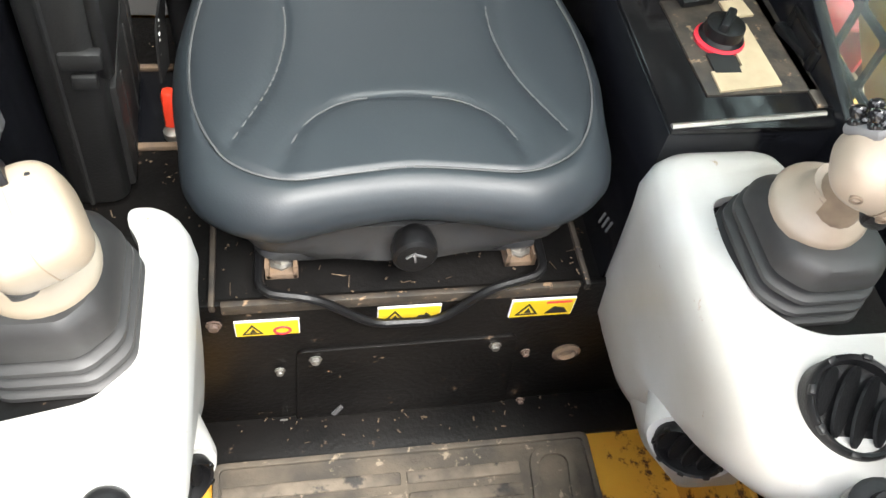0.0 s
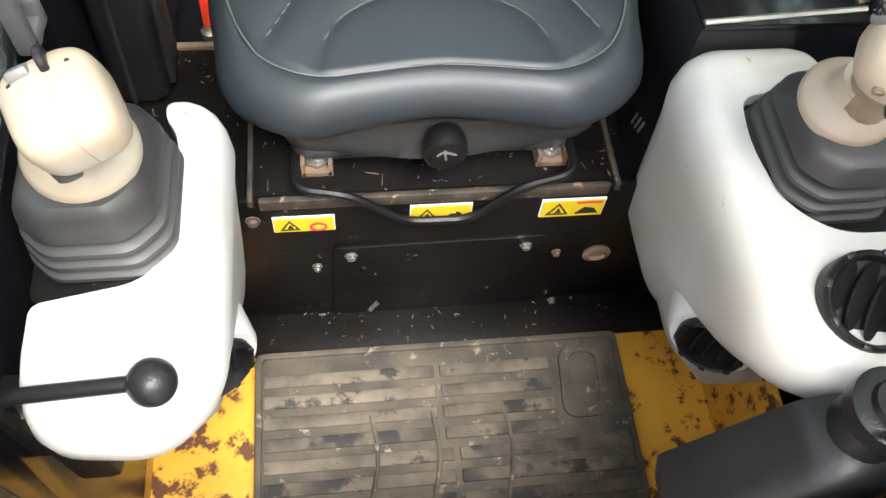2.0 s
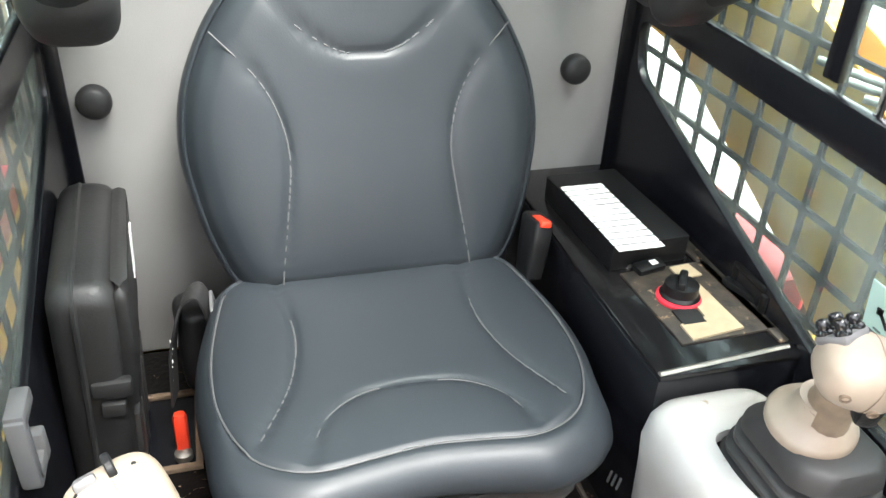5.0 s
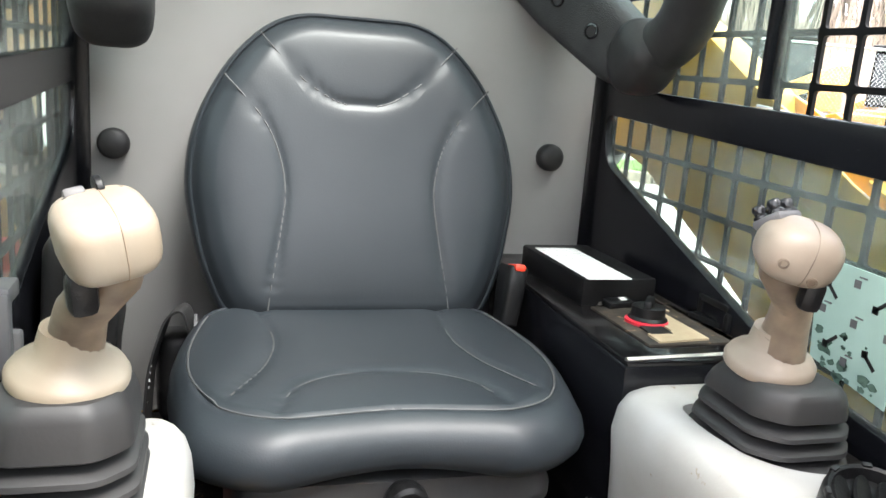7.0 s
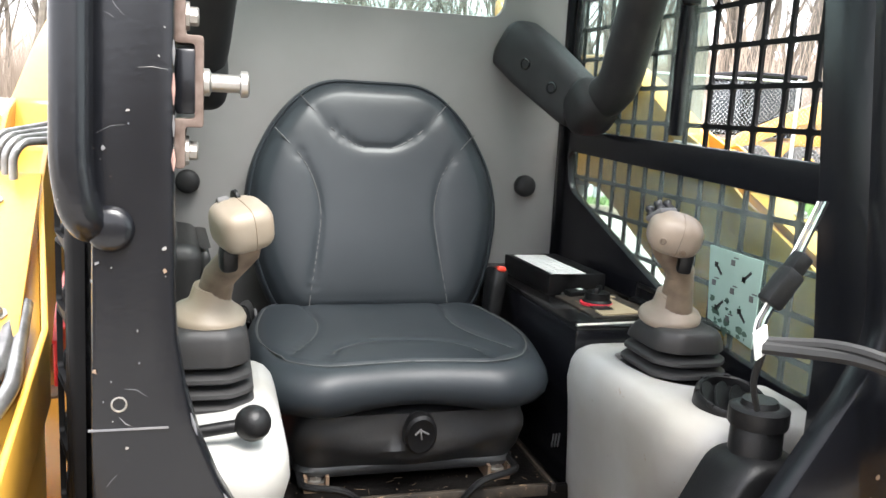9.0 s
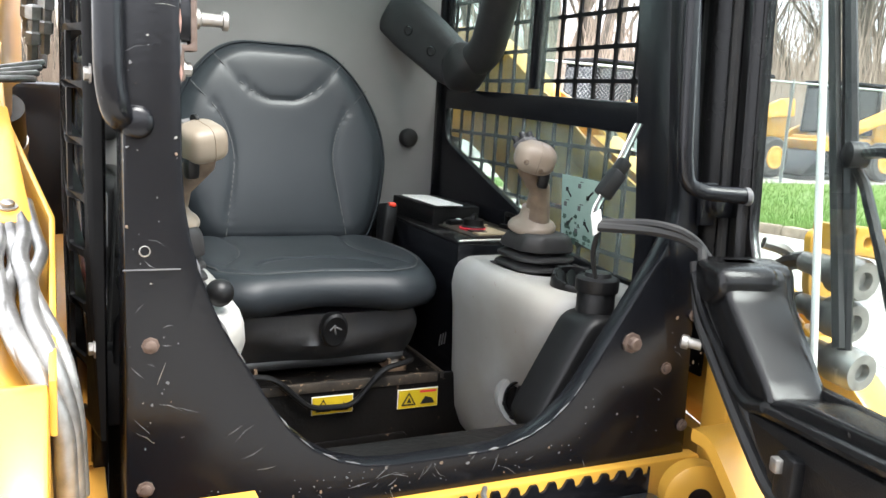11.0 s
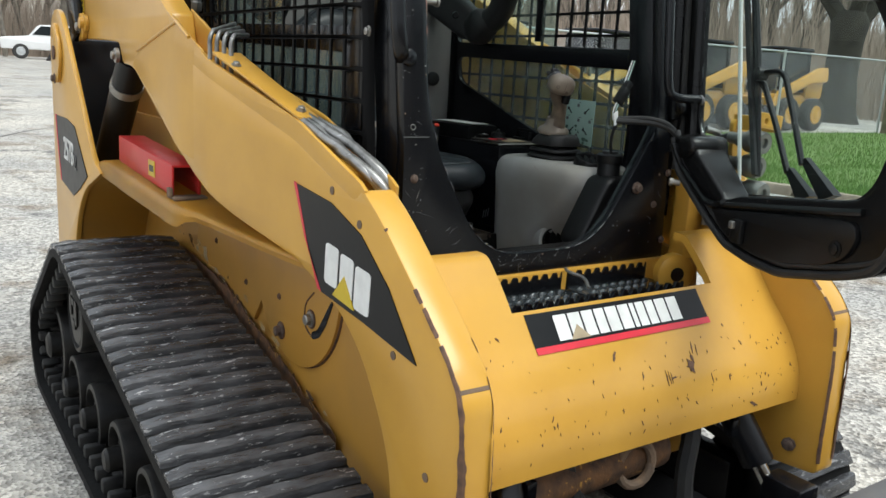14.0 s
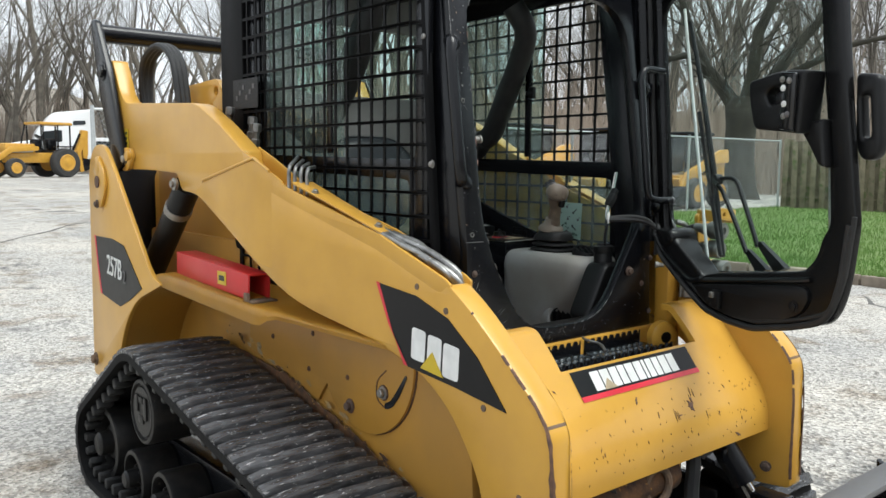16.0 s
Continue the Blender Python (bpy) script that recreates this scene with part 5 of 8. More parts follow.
def crumb(x, y, z, l, w, turn):
    c, q = math.cos(turn), math.sin(turn)
    n0 = len(cv_)
    for u, v, h in ((-l, -w, 0), (l, -w * 0.6, 0), (l, w, 0), (-l * 0.8, w, 0), (0, 0, w * 1.2)):
        cv_.append(((x + u * c - v * q + INNER.x) * S, (y + u * q + v * c + INNER.y) * S, (z + h + INNER.z) * S))
    cf_.extend([(n0 + i, n0 + (i + 1) % 4, n0 + 4) for i in range(4)])


for k in range(600):
    x, y = rnd.uniform(-0.47, 0.29), rnd.uniform(0.60, 1.17)
    if -0.19 < x < 0.19 and y > 0.68:
        continue
    z = 0.8605 if abs(x) < 0.258 and y < 1.07 else 0.8465
    if rnd.random() < 0.25:
        crumb(x, y, z, rnd.uniform(0.003, 0.011), rnd.uniform(0.0005, 0.0011), rnd.uniform(0, 3.1))
    else:
        crumb(x, y, z, rnd.uniform(0.0007, 0.0028), rnd.uniform(0.0006, 0.002), rnd.uniform(0, 3.1))
for k in range(45):
    crumb(rnd.uniform(-0.30, 0.34), 0.60 - 0.075 * rnd.random() ** 2, 0.4985, rnd.uniform(0.0008, 0.005), rnd.uniform(0.0006, 0.002), rnd.uniform(0, 3.1))
me_ = bpy.data.meshes.new("dirt_crumbs")
me_.from_pydata(cv_, [], cf_)
me_.materials.append(DEBRIS)
tagged(new("dirt_crumbs", me_), "dry straw and dirt crumbs on the cab floor", "dirt", kind="stuff")
part("left_catch", join(box(-0.443, 0.623, 1.171, 0.02, 0.05, 0.02, 0.004), box(-0.443, 0.623, 1.251, 0.02, 0.05, 0.02, 0.004), box(-0.443, 0.603, 1.211, 0.02, 0.018, 0.09, 0.004), box(-0.443, 0.645, 1.181, 0.022, 0.018, 0.04, 0.004)), GREY, loader, "grey plastic window catch")

# ---- right console ----
part("console_top", box(0.41, 0.92, 1.1525, 0.235, 0.60, 0.008, 0.002), CONSOLE, loader)
part("console_edge", tube([(0.293, 0.625, 1.157), (0.497, 0.64, 1.157)], 0.004, 6, 0), STEEL, loader, "chipped bright front edge")
part("console_plate", box(0.425, 0.765, 1.158, 0.15, 0.18, 0.004, 0.001, (0, 0, 2)), LIDEDGE, loader)
part("worn_label", plate([(0.37, 0.675), (0.455, 0.685), (0.45, 0.80), (0.415, 0.80), (0.415, 0.72), (0.37, 0.71)], (), 0.003, 0, Matrix.Translation((0, 0, 1.162))), BEIGE, loader)
part("worn_label", plate([(0.43, 0.812), (0.468, 0.818), (0.462, 0.85), (0.428, 0.846)], (), 0.003, 0, Matrix.Translation((0, 0, 1.162))), BEIGE, loader)
part("console_dirt", box(0.498, 0.86, 1.158, 0.03, 0.42, 0.004, 0.001, (0, 0, 2)), LIDEDGE, loader, "dark dirt caked along the console")
part("dark_field", box(0.392, 0.725, 1.1625, 0.035, 0.035, 0.003), LABEL_K, loader)
dial = part("dial", lathe([(0.03, 0), (0.03, 0.006), (0.026, 0.01), (0.025, 0.024), (0.02, 0.026)], 24, pose(0.405, 0.775, 1.160)), PLASTIC, loader, "black control dial with a red ring")
part("red_ring", lathe([(0.033, 0), (0.033, 0.004), (0.03, 0.005)], 24, pose(0.402, 0.772, 1.160)), LABEL_R, dial)
part("dial_grip", box(0.405, 0.775, 1.187, 0.045, 0.012, 0.018, 0.004, (0, 0, 55)), PLASTIC, dial)
sw = part("rocker_switch", box(0.395, 0.852, 1.165, 0.05, 0.024, 0.012, 0.003, (8, 0, 12)), PLASTIC, loader)
part("switch_symbol", box(0.402, 0.852, 1.1725, 0.012, 0.01, 0.001, 0, (8, 0, 12)), LABEL_W, sw)
part("round_stud", lathe([(0.01, 0), (0.01, 0.006), (0.004, 0.009)], 12, pose(0.37, 0.875, 1.157)), STEEL, loader)
vent = part("console_vent", box(0.397, 0.99, 1.178, 0.135, 0.245, 0.046, 0.004, (0, 0, 3)), PLASTIC, loader, "black vent box with a white grille")
gm = box(0, 0, 0, 0.0183, 0.0138, 0.002, 0.0004)
cell = part("grille_cell", gm, LABEL_W, vent)
cellm = cell.data
bpy.data.objects.remove(cell)
for i in range(4):
    for j in range(12):
        ob = new("grille_cell", cellm)
        ob.parent = vent
        ob.matrix_local = pose((0.387 + INNER.x + (i - 1.5) * 0.0192 - (j - 5.5) * 0.0006) * S, (0.99 + INNER.y + (j - 5.5) * 0.0178) * S, (1.2025 + INNER.z) * S, 0, 0, 3)
part("right_catch", join(box(0.507, 0.755, 1.163, 0.018, 0.09, 0.014, 0.005, (0, 0, 16)), box(0.505, 0.715, 1.175, 0.014, 0.014, 0.03, 0.004), box(0.508, 0.79, 1.18, 0.014, 0.014, 0.04, 0.004), box(0.507, 0.755, 1.195, 0.014, 0.075, 0.012, 0.005)), PLASTIC, loader, "black plastic window catch")
for x, z in ((-0.400, 1.343), (0.402, 1.354)):
    part("rubber_stop", lathe([(0.026, 0), (0.027, 0.008), (0.026, 0.018), (0.02, 0.024), (0.005, 0.026)], 20, pose(x, 1.22, z, 90)), RUBBER, loader, "round black rubber stop")
for k in range(3):
    part("vent_slot", box(0.2895, 0.655 + 0.013 * k, 0.925 - 0.006 * k, 0.003, 0.004, 0.030, 0.001, (12, 0, 0)), GREY, loader)
part("console_skirt", box(0.30, 0.63, 0.98, 0.012, 0.012, 0.34, 0.003), SILT, loader)

# ---- pods: vents, lever, duct ----


def louvre(at, rot, r, parent, spin=0):
    """A round vent: a toothed ring and three overlapping dished fins."""
    m = Matrix.Translation(at) @ Vector(rot).to_track_quat("Z", "Y").to_matrix().to_4x4() @ Matrix.Translation((0, 0, 0.012)) @ Matrix.Rotation(radians(spin), 4, "Z")
    rg = part("air_vent", lathe([(r * 0.84, -0.030), (r, -0.030), (r * 1.02, -0.002), (r, 0.005), (r * 0.95, 0.008), (r * 0.88, 0.006), (r * 0.83, -0.006)], 36, m), PLASTIC, parent, "round black louvred air vent")
    for k in range(8):
        q = 2 * math.pi * k / 8 + 0.2
        b = box(0, 0, 0, r * 0.20, r * 0.12, 0.007, 0.0015)
        b.transform(m @ Matrix.Rotation(q, 4, "Z") @ Matrix.Translation((0, r * 0.96, 0.006)))
        part("ring_tooth", b, PLASTIC, rg)
    part("vent_back", lathe([(r * 0.84, -0.011), (0.002, -0.011)], 24, m), GLOSS, rg)
    for k in range(4):
        u = (k - 1.5) * r * 0.40
        half = math.sqrt(max(0.0, (r * 0.80) ** 2 - u * u))
        fin = flake([(r * 0.30 * math.cos(a) * (1.0 if math.cos(a) < 0 else 0.55), half * math.sin(a)) for a in [q * math.pi / 14 for q in range(28)]], 0.0035, m @ Matrix.Translation((u, 0, -0.002)) @ Matrix.Rotation(radians(34), 4, "Y"))
        part("louvre", fin, PLASTIC, rg, smooth=0)
    return rg


def facing(at, n):
    return Matrix.Translation(at) @ Vector(n).to_track_quat("Z", "Y").to_matrix().to_4x4()


louvre((0.372, 0.272, 1.134), (-0.05, -0.28, 1), 0.050, loader, -25)
for sg in (-1, 1):
    at, n = (0.326 if sg > 0 else -0.296, 0.345 if sg > 0 else 0.358, 0.885), (-sg * 0.6, -0.78, 0.12)
    part("duct_ring", lathe([(0.03, -0.05), (0.072, -0.05), (0.060, 0.0), (0.054, 0.008), (0.045, 0.006), (0.043, -0.02), (0.03, -0.02)], 28, facing(at, n)), POD, loader, "moulded duct mouth on the pod")
    louvre(at, n, 0.044, loader)
lev = part("lever_rod", tube([(-0.44, 0.24, 1.06), (-0.438, 0.235, 1.125), (-0.42, 0.235, 1.142), (-0.312, 0.234, 1.156)], 0.0075, 10, 0.4), PLASTIC, loader, "black control lever with a ball knob")
part("ball_knob", egg((-0.297, 0.233, 1.158), (0.0215, 0.0215, 0.0215), (0, 0, 0), 2), PLASTIC, lev, smooth=180)
part("lever_bracket", join(box(-0.44, 0.26, 1.02, 0.05, 0.05, 0.12, 0.01), box(-0.41, 0.255, 0.98, 0.05, 0.06, 0.16, 0.01)), PLASTIC, loader)
part("boot_plate", plate(rounded([(-0.425, 0.330), (-0.318, 0.348), (-0.296, 0.385), (-0.290, 0.45), (-0.302, 0.53), (-0.425, 0.55)], 0.02), (), 0.006, 0.001, Matrix.Translation((0, 0, 1.116))), BLACK_DIRTY, loader)
part("mount_plate", plate(rounded([(-0.330, 0.356), (-0.316, 0.352), (-0.298, 0.388), (-0.292, 0.45), (-0.304, 0.49), (-0.330, 0.49)], 0.008), (), 0.004, 0.001, Matrix.Translation((0, 0, 1.1215))), LIDEDGE, loader, "dusty steel mounting plate")
part("bolt", bolt((-0.306, 0.377, 1.1235), (0, 0, 1), 0.005, 0.006), RUSTY_ORANGE, loader)
part("hinge_bracket", box(-0.36, 0.19, 0.66, 0.11, 0.02, 0.012, 0.003, (0, 0, 12)), SILT, loader)
PLACE[0] = SHELL
# washer bottle at the door post
bottle = part("washer_bottle", pillow(rounded([(0.160, 0.932), (0.212, 0.905), (0.362, 1.075), (0.358, 1.125), (0.268, 1.128)], [0.03, 0.04, 0.03, 0.02, 0.03], 5), 0.085, xz(0.145), 0.03, 0.002), PLASTIC, loader, "black plastic washer bottle with a screw cap")
part("bottle_neck", lathe([(0.034, 0), (0.033, 0.06), (0.03, 0.065)], 20, pose(0.308, 0.11, 1.10)), PLASTIC, bottle)
part("bottle_cap", lathe([(0.037, 0), (0.038, 0.004), (0.038, 0.022), (0.03, 0.026), (0.024, 0.026), (0.022, 0.033), (0.005, 0.034)], 24, pose(0.308, 0.11, 1.16)), PLASTIC, bottle)
PLACE[0] = Vector((0.035, -0.045, 0.0))
# restraint bars on both sides
for sg in (-1, 1):
    rb = new("restraint_bar")
    rb.parent = loader
    rb["label"] = "padded black operator restraint bar"
    if sg > 0:
        ends = Vector((0.292, 1.215, 1.705)), Vector((0.412, 1.035, 1.552))
        ax_ = (ends[1] - ends[0]).normalized()
        side_ = ax_.cross(Vector((0, 0, 1))).normalized()
        top_ = side_.cross(ax_)
        arm_ = []
        for t, r in ((-0.10, 0.012), (-0.085, 0.030), (-0.05, 0.045), (-0.01, 0.056), (0.03, 0.063), (0.30, 0.066), (0.62, 0.062), (0.90, 0.058), (0.97, 0.054), (1.03, 0.040), (1.06, 0.014)):
            c = ends[0].lerp(ends[1], t)
            arm_.append([c + side_ * x + top_ * y for x, y, _z in oval(0, 0, 0, r * 0.86, r, 4.5, 28)])
        part("pivot_arm", loft(arm_), PIVOT, rb, "textured black pivot housing")
        for k in (0.36, 0.70):
            c = ends[0].lerp(ends[1], k)
            part("socket_hole", lathe([(0.0135, -0.004), (0.0135, 0.003), (0.0105, 0.0035), (0.0105, -0.001), (0.001, -0.001)], 16, facing(c + side_ * (0.0555 if k < 0.5 else 0.0525), side_)), GLOSS, rb)
        part("pad", tube([(0.395, 1.045, 1.565), (0.428, 0.93, 1.585), (0.405, 0.79, 1.80), (0.40, 0.725, 1.907), (0.385, 0.665, 2.02), (0.33, 0.70, 2.12)], 0.046, 20, 2), RUBBER, rb)
        part("end_cap", egg((0.405, 1.000, 1.560), (0.054, 0.060, 0.054), (-40, 0, 0), 3.2, 16, 12), RUBBER, rb, smooth=80)
    else:
        part("pivot_arm", tube([(-0.455, 1.22, 1.68), (-0.452, 1.10, 1.62), (-0.448, 1.0, 1.575)], 0.04, 18, 0), PLASTIC, rb)
        part("pad", tube([(-0.440, 1.02, 1.585), (-0.428, 0.92, 1.62), (-0.405, 0.79, 1.80), (-0.40, 0.725, 1.907), (-0.385, 0.665, 2.02), (-0.33, 0.70, 2.12)], 0.052, 20, 2), RUBBER, rb)
        part("end_cap", egg((-0.432, 0.975, 1.580), (0.056, 0.060, 0.060), (-40, 0, 0), 3.4, 16, 12), RUBBER, rb, smooth=80)
        part("latch_pin", lathe([(0.012, 0), (0.012, 0.02), (0.016, 0.022), (0.016, 0.03)], 14, facing((-0.475, 0.93, 1.60), (-0.6, -0.8, 0))), STEEL, rb)
PLACE[0] = SHELL
# instruction sticker and wiring on the window
stk = part("window_sticker", plate([(0.515, 1.325), (0.366, 1.323), (0.371, 1.175), (0.50, 1.195)], (), 0.002, 0, yz(0.485)), TEAL, loader, "pale green instruction decal with black arrows")
for y, z, a in ((0.482, 1.288, 40), (0.402, 1.290, -40), (0.405, 1.222, 40), (0.470, 1.226, -40)):
    part("arrow", join(box(0.4835, y, z, 0.001, 0.026, 0.0045, 0, (a, 0, 0)), box(0.4835, y + 0.010 * math.cos(radians(a)), z + 0.010 * math.sin(radians(a)), 0.001, 0.009, 0.009, 0, (a + 45, 0, 0))), LABEL_K, stk)
for y, z in ((0.443, 1.306), (0.492, 1.262), (0.385, 1.256), (0.438, 1.258), (0.443, 1.208)):
    part("symbol", box(0.4835, y, z, 0.001, 0.010, 0.010), GREY, stk)
    part("symbol", box(0.4835, y - 0.007, z + 0.009, 0.001, 0.012, 0.002), GREY, stk)
rg_ = random.Random(23)
for k in range(26):
    y, z = rg_.uniform(0.375, 0.50), 1.185 + 0.055 * rg_.random() ** 1.8
    r = 0.002 + 0.009 * rg_.random() ** 2
    part("algae_stain", flake([(y + r * rg_.uniform(0.5, 1.4) * math.cos(a), z + 0.7 * r * rg_.uniform(0.5, 1.4) * math.sin(a)) for a in [q * 0.63 for q in range(10)]], 0.0006, yz(0.4832)), ALGAE, stk)
harness = thing("wiring_harness", "unplugged black wiring harness hanging at the door post", "cable")
part("braided_cable", tube([(0.40, -0.06, 1.17), (0.395, -0.07, 1.24), (0.37, -0.045, 1.275), (0.33, -0.01, 1.285), (0.28, 0.02, 1.285), (0.245, 0.04, 1.285)], 0.0085, 8, 1), RUBBER, harness)
part("braided_cable", tube([(0.40, -0.05, 1.16), (0.392, -0.06, 1.255), (0.36, -0.04, 1.288), (0.32, 0.0, 1.297), (0.245, 0.045, 1.29)], 0.007, 8, 1), RUBBER, harness)
part("tail_cable", tube([(0.25, 0.04, 1.285), (0.255, 0.06, 1.24), (0.27, 0.075, 1.215), (0.285, 0.085, 1.19)], 0.0042, 8, 1), RUBBER, harness)
for o, mtl in ((0.0, GREY), (0.005, TEAL), (-0.005, LABEL_W), (0.009, PLASTIC)):
    part("wire", tube([(0.245 + o, 0.045, 1.285), (0.240 + o, 0.045, 1.31), (0.258 + o, 0.05, 1.335), (0.290 + o, 0.06, 1.385), (0.345 + o, 0.09, 1.45)], 0.0015, 6, 1), mtl, harness)
part("connector", join(box(0.272, 0.053, 1.352, 0.026, 0.024, 0.050, 0.005, (0, 36, 0)), box(0.292, 0.056, 1.378, 0.021, 0.020, 0.032, 0.004, (0, 36, 0))), PLASTIC, harness)
part("white_tag", box(0.240, 0.035, 1.292, 0.026, 0.003, 0.036, 0.001, (0, -18, 20)), LABEL_W, harness)
part("white_plug", box(0.36, 0.215, 0.60, 0.03, 0.045, 0.02, 0.003, (0, 0, 30)), LABEL_W, harness)
part("blue_wire", tube([(0.37, 0.23, 0.60), (0.40, 0.235, 0.615), (0.44, 0.24, 0.60)], 0.004, 6, 1), TEAL, harness)

# ---- outside of the loader ----


def lettering(text, size, to, thick=0.002):
    cu = bpy.data.curves.new("text", "FONT")
    cu.body, cu.size, cu.extrude, cu.align_x, cu.align_y = text, size, thick, "CENTER", "CENTER"
    ob = bpy.data.objects.new("text", cu)
    scene.collection.objects.link(ob)
    me = bpy.data.meshes.new_from_object(ob.evaluated_get(bpy.context.evaluated_depsgraph_get()))
    bm = bmesh.new()
    bm.from_mesh(me)
    bpy.data.objects.remove(ob)
    bpy.data.meshes.remove(me)
    bm.transform(to)
    return bm


FLAG = [(0.213, 1.118), (0.02, 1.10), (-0.12, 1.055), (-0.24, 0.97), (-0.352, 0.848), (-0.15, 0.872), (0.056, 0.889), (0.15, 1.0)]
MODEL = [(2.33, 1.118), (2.08, 1.12), (1.93, 1.10), (1.72, 0.93), (1.86, 0.865), (2.0, 0.815), (2.26, 0.845), (2.30, 0.98)]
for sg in (-1, 1):
    to = yz(sg * 0.627)
    flag = part("side_decal", plate(FLAG, (), 0.003, 0, to), DECAL_K, loader, "black side decal with a red edge and white blocks")
    part("red_edge", plate([(0.213, 1.12), (0.196, 1.116), (0.135, 0.99), (0.075, 0.892), (0.056, 0.89), (0.15, 1.0)], (), 0.004, 0, yz(sg * 0.6275)), LABEL_R, flag)
    for y0, y1, z0, z1 in ((0.040, -0.022, 0.918, 1.010), (-0.032, -0.092, 0.905, 1.000), (-0.100, -0.166, 0.893, 0.988)):
        part("white_block", plate(rounded([(y0, z0), (y1, z0 - 0.005), (y1 - 0.006, z1 - 0.006), (y0 - 0.006, z1)], 0.012), (), 0.004, 0, yz(sg * 0.628)), LABEL_W, flag)
    part("yellow_wedge", plate([(-0.005, 0.898), (-0.105, 0.888), (-0.058, 0.952)], (), 0.004, 0, yz(sg * 0.6295)), LABEL_Y, flag)
    md = part("model_decal", plate(MODEL, (), 0.003, 0, yz(sg * 0.797)), DECAL_K, loader, "black model decal with white figures")
    part("red_edge", plate([(2.335, 1.12), (2.315, 1.12), (2.285, 0.98), (2.245, 0.845), (2.265, 0.843), (2.305, 0.98)], (), 0.004, 0, yz(sg * 0.798)), LABEL_R, md)
    put = Matrix(((0, 0, sg, sg * 0.8), (sg, 0, 0, 2.06), (0, 1, 0, 0.985), (0, 0, 0, 1)))
    part("model_figures", lettering("257B", 0.115, put @ Matrix.Rotation(radians(-4), 4, "Z") @ Matrix.Diagonal((0.85, 1.15, 1, 1))), LABEL_W, md)
    put = Matrix(((0, 0, sg, sg * 0.8), (sg, 0, 0, 2.06 + sg * 0.135), (0, 1, 0, 0.955), (0, 0, 0, 1)))
    part("model_figures", lettering("2", 0.085, put), GREY, md)

# front plate decal: white blocks on black over a red stripe
N0, N1 = Vector((0, -0.274, 0.884)), Vector((0, -0.332, 0.81))
n_out = Vector((0, -0.787, 0.617))
FD = Matrix(((1, 0, 0, -0.02), (0, (N0 - N1).normalized().y, n_out.y, (N0.y + N1.y) / 2), (0, (N0 - N1).normalized().z, n_out.z, (N0.z + N1.z) / 2), (0, 0, 0, 1)))
up = Matrix.Translation((0, 0, 0.024))
skin = BVHTree.FromBMesh(crossmember())


def laid(bm, lift):
    """Press a flat decal piece onto the front plate."""
    for v in bm.verts:
        hit = skin.ray_cast(v.co + n_out * 0.1, -n_out)
        if hit[0]:
            v.co = hit[0] + n_out * lift
    return bm


def decal_grid(x0, x1, v0, v1, nx, nv, skew=0.0):
    bm = bmesh.new()
    rows = [[bm.verts.new(FD @ Vector((x0 + (x1 - x0) * i / nx + skew * (v0 + (v1 - v0) * j / nv), v0 + (v1 - v0) * j / nv, 0))) for i in range(nx + 1)] for j in range(nv + 1)]
    for p, q in zip(rows, rows[1:]):
        for i in range(nx):
            bm.faces.new((p[i], p[i + 1], q[i + 1], q[i]))
    return bm


fd = part("front_decal", laid(decal_grid(-0.285, 0.285, -0.047, 0.047, 24, 10), 0.0012), DECAL_K, loader, "black front decal with white blocks and a red stripe")
part("red_stripe", laid(decal_grid(-0.285, 0.285, -0.047, -0.031, 24, 3), 0.0022), LABEL_R, fd)
x = -0.21
for w in (0.038, 0.036, 0.034, 0.030, 0.036, 0.034, 0.014, 0.028, 0.028, 0.036, 0.036):
    part("white_block", laid(decal_grid(x, x + w, -0.024, 0.036, 4, 6, 0.04), 0.0022), LABEL_W, fd)
    x += w + 0.0055
wedge = bmesh.new()
wedge.faces.new([wedge.verts.new(FD @ Vector(p)) for p in ((-0.178, -0.026, 0), (-0.118, -0.026, 0), (-0.148, 0.008, 0))])
part("yellow_wedge", laid(wedge, 0.0034), BEIGE, fd)

